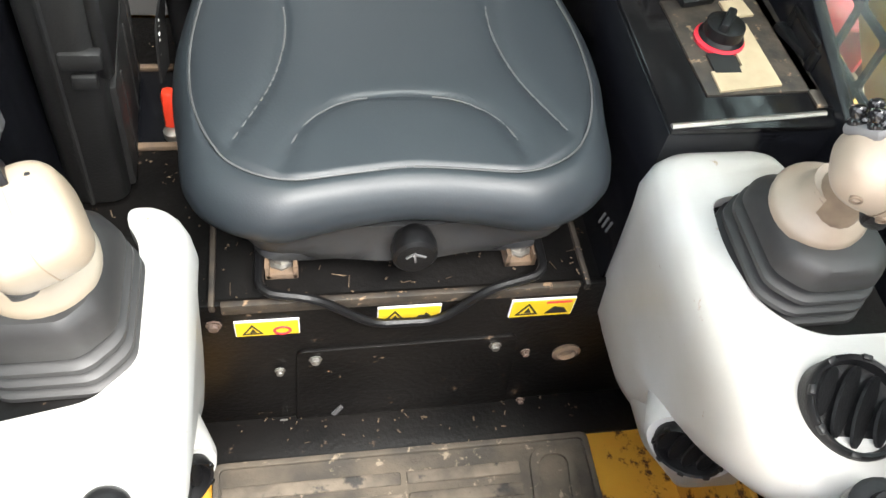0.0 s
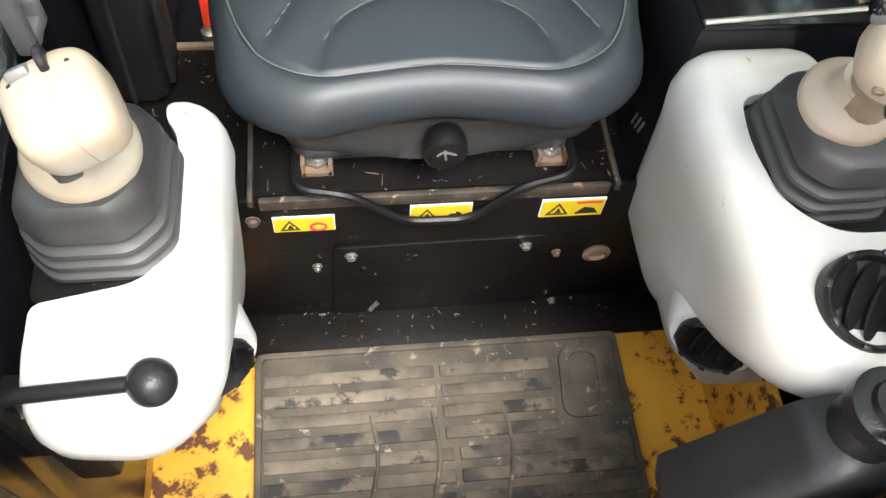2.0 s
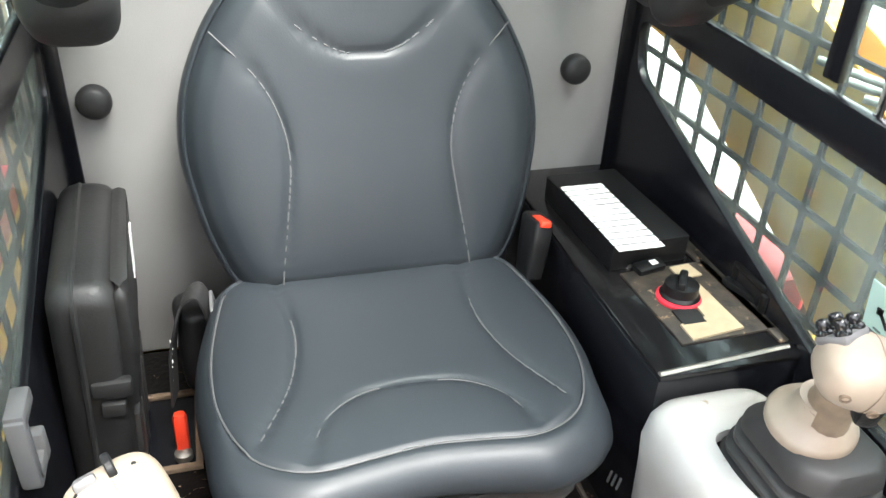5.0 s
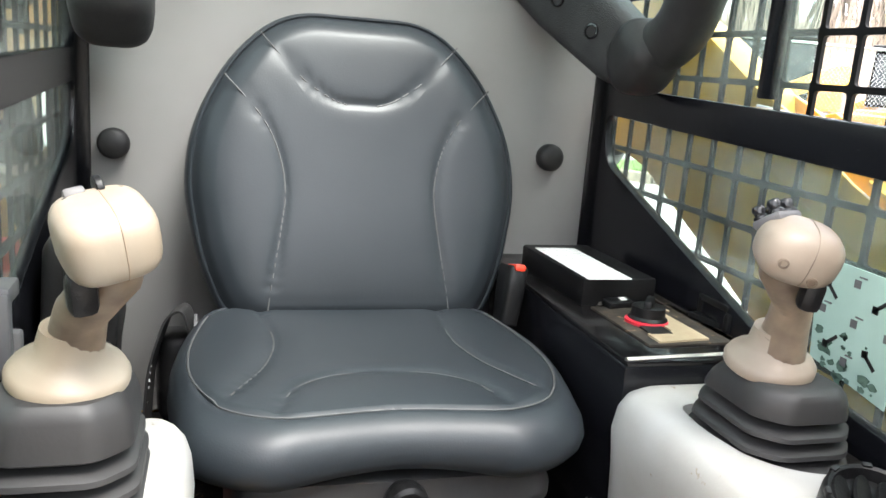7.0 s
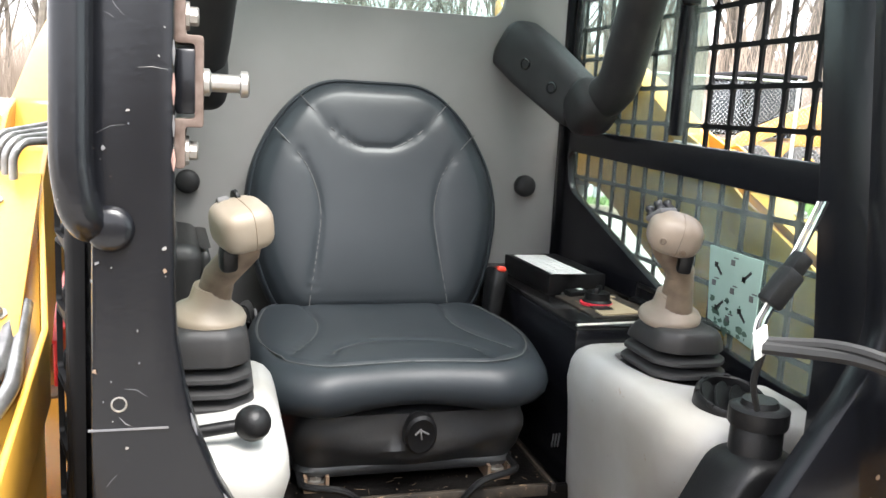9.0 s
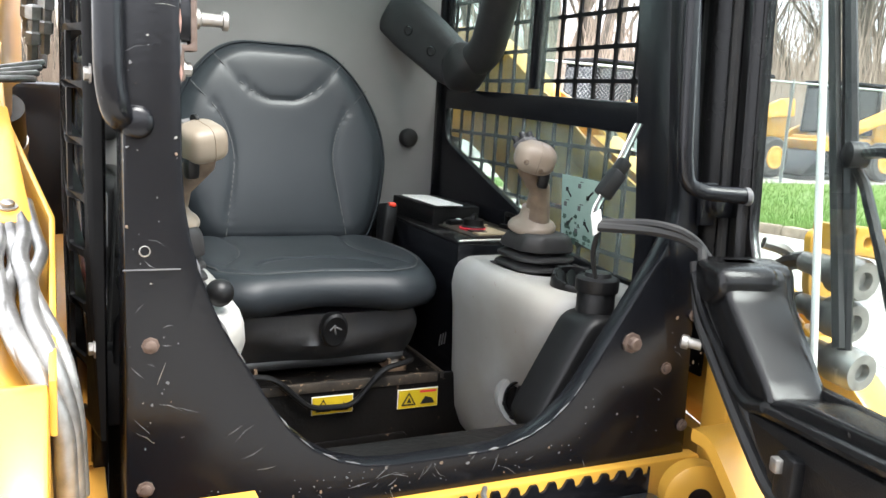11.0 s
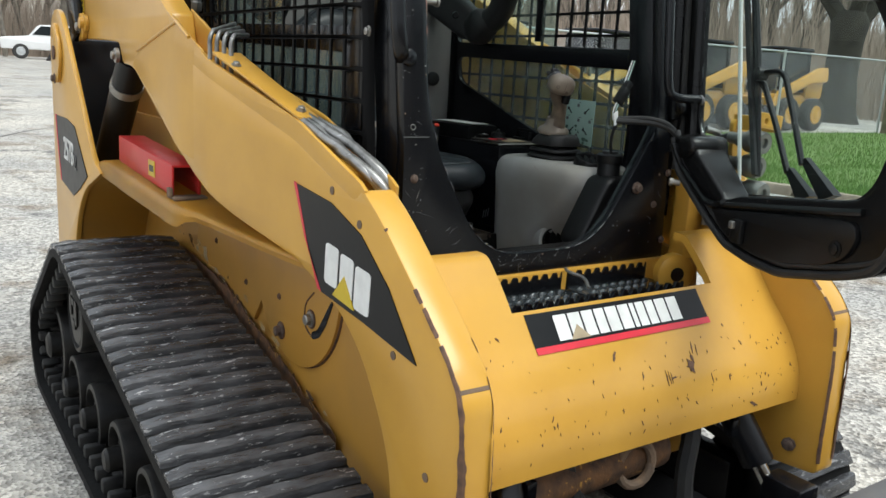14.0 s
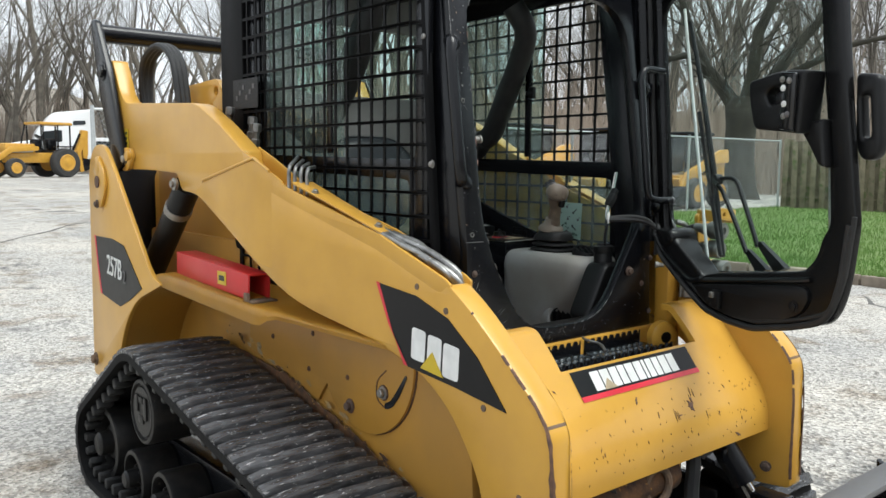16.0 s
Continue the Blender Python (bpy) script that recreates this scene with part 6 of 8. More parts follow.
# arm tips: worn front straps, bolts and holes
for sg in (-1, 1):
    def put_arm(b):
        return b if sg < 0 else mirrored(b)
    edge = rounded([(0.10, 1.226), (-0.10, 1.162), (-0.15, 1.135), (-0.203, 1.095), (-0.26, 1.05), (-0.37, 0.96), (-0.46, 0.88), (-0.50, 0.82), (-0.51, 0.70), (-0.51, 0.42)], 0.04, 5, closed=False)
    fine = [(Vector(p).lerp(Vector(q), f / n_)) for p, q in zip(edge, edge[1:]) for n_ in [max(1, round(math.dist(p, q) / 0.006))] for f in range(n_)]
    for name_, x_, way, many, top_w in (("worn_edge", -0.625, 1, 0.50, 0.012), ("worn_seam", -0.550, -1, 0.62, 0.003)):
        wear, stretches = bmesh.new(), []
        last = None
        for n_, p in enumerate(fine[:-1]):
            d = (fine[n_ + 1] - p).normalized()
            inward = Vector((-d.y, d.x))
            low_ = min(1.0, max(0.0, n_ / len(fine)))
            rag = 0.45 * noise.noise((n_ * 0.11, 4.0 * sg, x_ * 50)) + 0.3 * noise.noise((n_ * 0.23, 1.0, x_ * 50)) + 1.5 * (low_ - many)
            rag2 = 0.45 * noise.noise((n_ * 0.17, 9.0, x_ * 50)) + 0.3 * noise.noise((n_ * 0.27, 6.0, 2.0)) + 1.5 * (low_ - many)
            if rag <= 0 and rag2 <= 0:
                if len(wear.faces):
                    stretches.append(wear)
                    wear = bmesh.new()
                last = None
                continue
            w1, w2 = 0.0042 + top_w * 0.7 * max(0.0, rag) * (0.4 + low_), 0.0042 + top_w * max(0.0, rag2) * (0.4 + low_)
            side_p = p + inward * w1
            row = [wear.verts.new((x_ - way * 0.0012, side_p.x, side_p.y)), wear.verts.new((x_ - way * 0.0008, *(p + inward * 0.004))), wear.verts.new((x_ + way * 0.004, *(p - inward * 0.0010))), wear.verts.new((x_ + way * w2, *(p - inward * 0.0012)))]
            if last:
                for a_, b_, c_, d_ in zip(last, last[1:], row, row[1:]):
                    wear.faces.new((a_, b_, d_, c_))
            last = row
        for wear in [*stretches, wear]:
            bmesh.ops.delete(wear, geom=[v for v in wear.verts if not v.link_faces], context="VERTS")
            if len(wear.faces):
                bmesh.ops.recalc_face_normals(wear, faces=wear.faces)
                part(name_, put_arm(wear), BROWN, loader, "paint worn to brown primer")
    part("worn_patch", put_arm(box(-0.588, -0.478, 0.848, 0.066, 0.03, 0.004, 0.001, (50, 0, 0))), SILT, loader)
    for y, z in ((0.018, 1.127), (-0.11, 1.075), (-0.265, 0.84), (-0.40, 0.64)):
        part("bolt_hole", put_arm(lathe([(0.0095, 0), (0.0095, 0.003), (0.004, 0.003)], 10, pose(-0.624, y, z, 0, -90))), SILT, loader)
    # the front half of the beam is a heavier plate, welded on along a slanting line
    dbl = plate(rounded([(1.226, 1.402), (0.815, 1.486), (0.80, 1.478), (0.655, 1.412), (0.655, 1.10), (0.80, 1.125), (0.906, 1.178), (1.10, 1.267), (1.30, 1.357)], 0.006, 2), (), 0.007, 0.0025, yz(-0.7225))
    for y in (0.70, 0.78, 0.85):
        bmesh.ops.bisect_plane(dbl, geom=dbl.verts[:] + dbl.edges[:] + dbl.faces[:], plane_co=(0, y, 0), plane_no=(0, 1, 0))
    for v in dbl.verts:
        v.co.x += 0.7225 - (bend(v.co.y) + 0.0015) + 0.007 * max(0.0, min(1.0, (0.80 - v.co.y) / 0.12))
    part("arm_doubler", put_arm(dbl), YELLOW, loader)
    part("weld_ridge", put_arm(tube([(-0.727, 1.228, 1.405), (-0.7265, 1.02, 1.447), (-0.725, 0.808, 1.490), (-0.723, 0.70, 1.446)], 0.0055, 6, 0)), YELLOW, loader)
    part("pivot_pin", put_arm(lathe([(0.035, 0), (0.035, 0.012), (0.022, 0.014), (0.022, 0.03), (0.01, 0.032)], 18, pose(-0.722, 2.0, 1.50, 0, -90))), YELLOW, loader)
    part("cylinder_pin", put_arm(lathe([(0.026, 0), (0.026, 0.012), (0.014, 0.014), (0.014, 0.024)], 16, pose(-0.722, 1.50, 1.385, 0, -90))), STEEL, loader)
    part("tower_boss", put_arm(lathe([(0.05, 0), (0.05, 0.014), (0.04, 0.02), (0.012, 0.02)], 20, pose(-0.792, 2.24, 1.45, 0, -90))), YELLOW, loader)
    kp = part("pin_keeper", put_arm(plate(rounded([(2.27, 1.40), (2.22, 1.49), (2.15, 1.45), (2.12, 1.36), (2.18, 1.27), (2.245, 1.25)], 0.04), (), 0.014, 0.003, yz(-0.803))), YELLOW, loader)
    part("bolt", put_arm(bolt((-0.810, 2.235, 1.275), (-1, 0, 0), 0.014, 0.014)), RUSTED, kp)
    part("pin_end", put_arm(lathe([(0.028, 0), (0.028, 0.006), (0.012, 0.008)], 16, pose(-0.810, 2.225, 1.38, 0, -90))), BROWN, kp)
    part("pin_keeper", put_arm(plate(rounded([(2.09, 1.52), (2.03, 1.545), (1.98, 1.49), (2.0, 1.44), (2.07, 1.43), (2.10, 1.47)], 0.02), (), 0.02, 0.003, yz(-0.732))), YELLOW, loader)
    part("bolt", put_arm(bolt((-0.742, 2.035, 1.487), (-1, 0, 0), 0.017, 0.016)), STEEL, loader)
    al = part("arm_label", put_arm(box(-0.7235, 2.067, 1.582, 0.002, 0.05, 0.085)), LABEL_Y, loader, "small yellow safety label")
    for dz in (0.024, 0.0, -0.022):
        part("label_print", put_arm(box(-0.725, 2.067, 1.582 + dz, 0.001, 0.03, 0.012)), LABEL_K, al)
    part("bolt", put_arm(bolt((-0.796, 2.38, 0.50), (-1, 0, 0), 0.022, 0.02)), SILT, loader)
    # lift cylinder behind the arm
    lc = part("lift_cylinder", put_arm(tube([(-0.67, 1.50, 1.38), (-0.67, 1.95, 0.96)], 0.055, 16, 0)), PLASTIC, loader, "black hydraulic lift cylinder")
    part("hose_clamp", put_arm(tube([(-0.67, 1.60, 1.287), (-0.67, 1.625, 1.263)], 0.059, 16, 0)), STEEL, lc)
    # red safety brace lying on the fender
    br = part("safety_brace", put_arm(join(box(-0.728, 1.17, 1.045, 0.008, 0.64, 0.085, 0.003, (2.5, 0, 0)), box(-0.648, 1.17, 1.045, 0.008, 0.64, 0.085, 0.003, (2.5, 0, 0)), box(-0.688, 1.17, 1.09, 0.088, 0.64, 0.008, 0.003, (2.5, 0, 0)))), RED, loader, "red steel lift arm safety brace")
    part("brace_label", put_arm(box(-0.7335, 1.06, 1.045, 0.002, 0.07, 0.05)), LABEL_Y, br)
    part("label_print", put_arm(box(-0.735, 1.06, 1.045, 0.001, 0.045, 0.02)), LABEL_K, br)
    part("brace_bracket", put_arm(join(box(-0.688, 0.835, 0.985, 0.10, 0.06, 0.010, 0.003), box(-0.738, 0.85, 1.0, 0.012, 0.03, 0.03, 0.003))), SILT, br)
    # hose channel on the arm: cover, flanges, tubes
    lid = plate(rounded([(-0.622, 0.203), (-0.570, 0.203), (-0.615, 0.60), (-0.694, 0.60)], [0.012, 0.004, 0.004, 0.004]), (), 0.006, 0.001, Matrix.Identity(4))
    for v in lid.verts:
        v.co.z += 1.268 + 0.355 * (v.co.y - 0.203)
    cv = part("hose_cover", put_arm(lid), YELLOW, loader, "bolted yellow hose cover plate")
    for x_, y in ((-0.601, 0.241), (-0.661, 0.508)):
        part("bolt", put_arm(bolt((x_, y, 1.271 + (y - 0.203) * 0.355), (0, -0.34, 1), 0.009, 0.009)), STEEL, cv)
    for k, (r, side, sag, end) in enumerate(((0.009, 0.006, 0.0, 0.0), (0.012, 0.018, -0.008, -0.03), (0.011, 0.033, 0.006, -0.015), (0.0085, 0.046, 0.008, 0.02))):
        base = Vector((-0.690 + 0.0135 * k, 0.625 - 0.016 * k, 1.40 - 0.003 * k))
        part("steel_tube", put_arm(tube([base - Vector((0, 0, 0.04)), base + Vector((0.0, 0.002, 0.046)), base + Vector((0.012, 0.012, 0.066)), base + Vector((0.13 - 0.018 * k, 0.17 - 0.030 * k, 0.094 - 0.008 * k))], 0.0062, 10, 0.3)), TUBING, loader, "bent dull steel hydraulic tube")
        x0 = -0.613 + side
        part("steel_tube", put_arm(tube([(x0 - 0.012, 0.29, 1.285), (x0 + 0.002, 0.17, 1.252 + sag * 0.4), (x0 + 0.012 * (1 if k % 2 else -0.4), 0.10, 1.236 + sag), (x0 - 0.006 * (1 if k % 2 else -1.6), 0.03 + end * 0.3, 1.216 + sag), (x0 + 0.012, -0.03 + end * 0.4, 1.192 + sag), (x0 + 0.032, -0.075 + end * 0.5, 1.160 + sag), (-0.545 + side * 0.5, -0.092 + end * 0.5, 1.10), (-0.542 + side * 0.5, -0.09 + end * 0.4, 1.00)], r, 10, 0.8)), TUBING, loader, "bent dull steel hydraulic tube")
    # tower link post at the rear
    part("rear_link", put_arm(plate(rounded([(2.43, 2.15), (2.36, 2.16), (2.20, 1.90), (2.02, 1.46), (2.14, 1.42), (2.30, 1.75)], 0.04), (), 0.03, 0.004, yz(-0.742))), BLACK, loader, "black rear arm link")
    part("bolt", put_arm(bolt((-0.758, 2.26, 1.90), (-1, 0, 0), 0.03, 0.015)), BLACK, loader)
    # pivot boss plate low on the chassis side
    circ = [(0.43 + 0.275 * math.cos(q), 0.845 + 0.268 * math.sin(q)) for q in [math.pi * (0.95 + 1.1 * k / 28) for k in range(29)]]
    sc = part("side_cover", put_arm(plate([(1.25, 0.72), (0.95, 0.68), (0.72, 0.62), *[c for c in reversed(circ) if c[0] < 0.66 and c[1] < 0.86], (0.17, 0.91), (0.70, 0.945), (1.25, 0.965)], (), 0.014, 0.002, yz(-0.522))), YELLOW_MUD_SHADE, loader, "bolted side cover with rust at its rim")
    part("rust_rim", put_arm(tube([(-0.5165, y, z) for y, z in circ if y < 0.66 and z < 0.86], 0.0045, 5, 0)), BROWN, sc)
    for y, z in ((0.507, 0.648), (0.312, 0.737)):
        part("bolt", put_arm(bolt((-0.529, y, z), (-1, 0, 0), 0.015, 0.018)), STEEL if y < 0.4 else RUSTED, sc)
        part("washer", put_arm(lathe([(0.026, 0), (0.026, 0.003), (0.012, 0.003)], 16, pose(-0.529, y, z, 0, -90))), BROWN, sc)
    for y, z in ((0.523, 0.744), (0.75, 0.86), (0.779, 0.724), (1.05, 0.80)):
        part("bolt", put_arm(bolt((-0.529, y, z), (-1, 0, 0), 0.007, 0.005)), BROWN, sc)
    part("slot", put_arm(plate(rounded([(0.300, 0.684), (0.262, 0.700), (0.226, 0.742), (0.186, 0.812), (0.194, 0.818), (0.240, 0.757), (0.272, 0.718), (0.306, 0.704)], 0.012), (), 0.003, 0, yz(-0.5305))), GLOSS, sc)
    part("slot_scratch", put_arm(tube([(-0.5305, y, z) for y, z in rounded([(0.297, 0.813), (0.352, 0.77), (0.350, 0.705), (0.306, 0.690)], 0.03, 4, closed=False)], 0.0022, 4, 0)), BROWN, sc)
    rb_ = random.Random(3)
    low = [(1.50 - 1.35 * k / 60, 0.728 - 0.30 * (k / 60) ** 1.25) for k in range(61)]
    band = [(y, z - 0.05) for y, z in low] + [(y, z - 0.03 + min(1.0, (1.5 - y) / 0.5) * (0.056 + 0.034 * abs(noise.noise((y * 9, 2, 0))) + rb_.uniform(0.0, 0.012))) for y, z in reversed(low)]
    part("rust_band", put_arm(plate(band, (), 0.003, 0, yz(-0.5325))), RUST_AND_SHADE, loader, "rust and dried mud along the lower edge")
    for k in range(70):
        y, z = low[rb_.randrange(2, 59)]
        z += 0.030 + 0.050 * rb_.random() ** 2
        r = 0.003 + 0.016 * rb_.random() ** 3
        part("scuff", put_arm(flake([(y + 1.7 * r * rb_.uniform(0.4, 1.3) * math.cos(a), z + 0.8 * r * rb_.uniform(0.4, 1.3) * math.sin(a) + 0.4 * r * math.cos(a)) for a in [q * 0.63 for q in range(10)]], 0.0008, yz(-0.5305))), (DUSTY, RUST_AND_SHADE, DUSTY)[k % 3], loader, smooth=0)
for sg in (-1, 1):
    part("engine_side_panel", box(sg * 0.493, 1.80, 1.26, 0.012, 0.95, 0.40, 0.004), YELLOW_MUD_SHADE, loader)
part("rear_crossbar", tube([(-0.75, 2.37, 2.09), (0.75, 2.37, 2.09)], 0.045, 18, 0), BLACK, loader, "black rear cross tube")
for k in range(3):
    part("rear_hose", tube([(-0.60 + 0.02 * k, 1.74, 1.70), (-0.60 + 0.02 * k, 1.80, 1.95), (-0.60 + 0.02 * k, 2.0, 2.02), (-0.60 + 0.02 * k, 2.18, 1.95), (-0.60 + 0.02 * k, 2.20, 1.80), (-0.58, 2.1, 1.5)], 0.016, 8, 2.5), RUBBER, loader)
for x_, y, z in ((-0.585, 1.08, 1.49), (-0.560, 1.16, 1.52), (-0.60, 1.27, 1.56)):
    part("hose_fitting", lathe([(0.011, 0.0), (0.011, 0.045), (0.0175, 0.048), (0.0175, 0.072), (0.0125, 0.076), (0.0125, 0.10), (0.019, 0.103), (0.019, 0.13), (0.010, 0.134)], 6, pose(x_, y, z, 8, 0, 20)), TUBING, loader, "dull steel hydraulic hose fitting", smooth=20)
part("tilt_lug", plate(rounded([(1.88, 1.60), (1.47, 1.60), (1.49, 1.75), (1.54, 1.83), (1.62, 1.83), (1.86, 1.82)], 0.03), [[(1.56 + 0.02 * math.cos(a), 1.78 + 0.02 * math.sin(a)) for a in [k * 0.52 for k in range(12)]]], 0.03, 0.004, yz(-0.50)), YELLOW, loader)
sp = part("info_plate", box(-0.545, 1.22, 1.745, 0.004, 0.21, 0.115), PLASTIC, loader, "black information plate with pale symbols")
for k in range(6):
    part("plate_symbol", box(-0.548, 1.15 + 0.028 * k, 1.77 - 0.02 * (k % 3), 0.002, 0.016, 0.018), GREY, sp)

# cab rear and front details
for sg in (-1, 1):
    part("rear_pillar", plate(rounded([(1.275, 1.12), (1.36, 1.12), (1.47, 1.55), (1.47, 2.24), (1.275, 2.24)], 0.02), (), 0.045, 0.004, yz(sg * 0.507)), SCREEN, loader)
LEANING[0] = True
gb = part("grab_handle", tube([(-0.452, 0.012, 1.835), (-0.47, -0.022, 1.838), (-0.482, -0.03, 1.79), (-0.482, -0.03, 1.47), (-0.474, -0.024, 1.425), (-0.452, 0.012, 1.418)], 0.0175, 14, 0.6), BLACK, loader, "worn black grab handle")
for z in (1.832, 1.42):
    part("handle_foot", lathe([(0.020, 0), (0.020, 0.004), (0.017, 0.008), (0.012, 0.010)], 20, pose(-0.452, -0.0175, z, 90)), BLACK, gb)
dg = part("door_grab", tube([(0.43, -0.115, 1.805), (0.345, -0.10, 1.81), (0.322, -0.097, 1.78), (0.313, -0.092, 1.41), (0.318, -0.092, 1.366), (0.345, -0.10, 1.356), (0.405, -0.125, 1.354)], 0.0125, 12, 0.5), BLACK, loader, "bent black door grab bar")
part("bar_end", lathe([(0.0135, 0), (0.0135, 0.006), (0.009, 0.010), (0.002, 0.010)], 14, facing((0.403, -0.1245, 1.354), (0.92, -0.38, 0))), GREY, dg)
strap_ = [(-0.402, 1.625), (-0.392, 1.625), (-0.392, 1.592), (-0.376, 1.592), (-0.376, 1.508), (-0.392, 1.508), (-0.392, 1.470), (-0.402, 1.470), (-0.402, 1.516), (-0.384, 1.516), (-0.384, 1.584), (-0.402, 1.584)]
st = part("striker_bracket", plate(rounded(strap_, 0.003, 2), (), 0.036, 0.001, xz(0.035)), RUSTED, loader, "rusty hat-shaped striker bracket")
part("striker_block", box(-0.392, 0.035, 1.550, 0.018, 0.040, 0.060, 0.003), BLACK, st)
part("striker_pin", lathe([(0.013, 0), (0.013, 0.006), (0.0085, 0.008), (0.0085, 0.034), (0.0125, 0.035), (0.0125, 0.041), (0.009, 0.043), (0.002, 0.043)], 18, pose(-0.377, 0.035, 1.550, 0, 90)), STEEL, st)
for z in (1.610, 1.486):
    part("bolt", bolt((-0.392, 0.035, z), (1, 0, 0), 0.009, 0.010), STEEL, st)
for x, z in ((-0.439, 1.152), (-0.445, 0.965), (0.415, 1.144), (0.368, 1.056), (0.416, 0.951)):
    part("bolt", bolt((x, -0.018, z), (0, -1, 0), 0.0072, 0.006), RUSTED, loader)
part("bottle_bolt", bolt((0.289, -0.02, 1.106), (0, -1, 0), 0.0115, 0.014), RUSTED, loader)
for x, z in ((-0.445, 1.268), (-0.44, 1.66)):
    part("punch_ring", tube([(x + 0.0062 * math.cos(a), -0.018, z + 0.0062 * math.sin(a)) for a in [k * 0.524 for k in range(13)]], 0.0009, 4, 0), STEEL, loader)
part("weld_line", box(-0.437, -0.0178, 1.246, 0.066, 0.002, 0.0016), GREY, loader)
rs = random.Random(8)
for k in range(90):
    x = rs.uniform(-0.465, 0.465)
    z = rs.uniform(0.93, 1.9) if abs(x) > 0.42 else rs.uniform(0.91, 0.95)
    if 0.2 < x < 0.46:
        z = rs.uniform(0.92, 0.95 + (x - 0.15) * 0.9)
    chip = 0.0006 + 0.0020 * rs.random() ** 3
    part("paint_chip", flake([(x + chip * rs.uniform(0.4, 1.7) * math.cos(a), z + chip * rs.uniform(0.4, 1.9) * math.sin(a)) for a in (0, 0.8, 1.6, 2.5, 3.3, 4.1, 5.2)], 0.001, xz(-0.0185)), (GREY, SILT, STEEL, GREY)[k % 4], loader)
for k in range(46):
    x = rs.uniform(-0.46, 0.45)
    z = 0.93 + rs.uniform(-0.014, 0.014) if abs(x) < 0.25 else 0.94 + (abs(x) - 0.22) * rs.uniform(0.2, 1.2)
    if k % 3 == 0:
        x, z = rs.uniform(-0.465, -0.41), rs.uniform(0.95, 1.75)
    a, l = rs.uniform(-1.3, 1.3), rs.uniform(0.006, 0.035)
    p0, p1 = (x, z), (x + l * math.cos(a), z + l * math.sin(a))
    mid = ((p0[0] + p1[0]) / 2 + rs.uniform(-1, 1) * l * 0.06, (p0[1] + p1[1]) / 2 + rs.uniform(-1, 1) * l * 0.15)
    part("scratch", tube([(p0[0], -0.0175, p0[1]), (mid[0], -0.0178, mid[1]), (p1[0], -0.0175, p1[1])], [0.0001, rs.uniform(0.0003, 0.0007), 0.0001], 4, 0), GREY if k % 5 else STEEL, loader)

for k in range(60):
    x, z = rs.uniform(-0.468, -0.405), rs.uniform(0.95, 1.95)
    chip = 0.0005 + 0.0016 * rs.random() ** 2
    part("paint_chip", flake([(x + chip * rs.uniform(0.4, 1.7) * math.cos(a), z + chip * rs.uniform(0.4, 1.9) * math.sin(a)) for a in (0, 0.8, 1.6, 2.5, 3.3, 4.1, 5.2)], 0.001, xz(-0.0185)), (GREY, STEEL, SILT)[k % 3], loader)
# paint worn to pinkish primer along the opening's edge
hole_ = rounded(HOLE, HOLE_R)
for p, q in zip(hole_, hole_[1:] + hole_[:1]):
    if (p[0] > 0.3 and p[1] > 1.2) or p[1] > 1.96 and q[1] > 1.96:
        continue
    n = max(1, int(math.hypot(q[0] - p[0], q[1] - p[1]) / 0.03))
    for k in range(n):
        if rs.random() < 0.45:
            f0, f1 = (k + rs.uniform(0, 0.3)) / n, (k + rs.uniform(0.5, 1.0)) / n
            e0, e1 = [(p[0] + (q[0] - p[0]) * f, p[1] + (q[1] - p[1]) * f) for f in (f0, f1)]
            part("worn_edge", tube([(e0[0], -0.0165, e0[1]), ((e0[0] + e1[0]) / 2, -0.0165, (e0[1] + e1[1]) / 2), (e1[0], -0.0165, e1[1])], [0.0004, rs.uniform(0.001, 0.0026), 0.0004], 5, 0), PRIMER if k % 2 else GREY, loader)

LEANING[0] = False
# chips and scrapes down to brown primer on the front plate
prof_ = rounded(XPROF, 0.06, 4, closed=False)
for k in range(270):
    u = rs.uniform(-0.53, 0.53)
    w = 1 - rs.random() ** 1.7
    i = min(len(prof_) - 2, max(0, int(3 + (len(prof_) - 4) * w)))
    t = rs.random()
    y, z = prof_[i][0] + (prof_[i + 1][0] - prof_[i][0]) * t, prof_[i][1] + (prof_[i + 1][1] - prof_[i][1]) * t
    d = Vector((0, prof_[i + 1][0] - prof_[i][0], prof_[i + 1][1] - prof_[i][1])).normalized()
    if abs(u + 0.02) < 0.32 and z > 0.79 or z > 0.86 or (abs(u) < 0.47 and z < 0.62):
        continue
    n = Vector((0, d.z, -d.y))
    if n.y > 0:
        n = -n
    big = rs.random() ** 6
    s1, s2 = 0.0003 + 0.0014 * big + rs.uniform(0, 0.0005), 0.0007 + 0.0035 * big + rs.uniform(0, 0.0026)
    q = rs.gauss(0, 0.35)
    m = Matrix(((1, 0, n.x, u), (0, -d.y, n.y, y + n.y * 0.0012), (0, -d.z, n.z, z + n.z * 0.0012), (0, 0, 0, 1))) @ Matrix.Rotation(q, 4, "Z")
    part("paint_chip", flake([(s1 * rs.uniform(0.25, 1.6) * math.cos(c), s2 * rs.uniform(0.25, 1.6) * math.sin(c)) for c in [k2 * 0.57 for k2 in range(11)]], 0.0012, m), BROWN, loader, smooth=0)

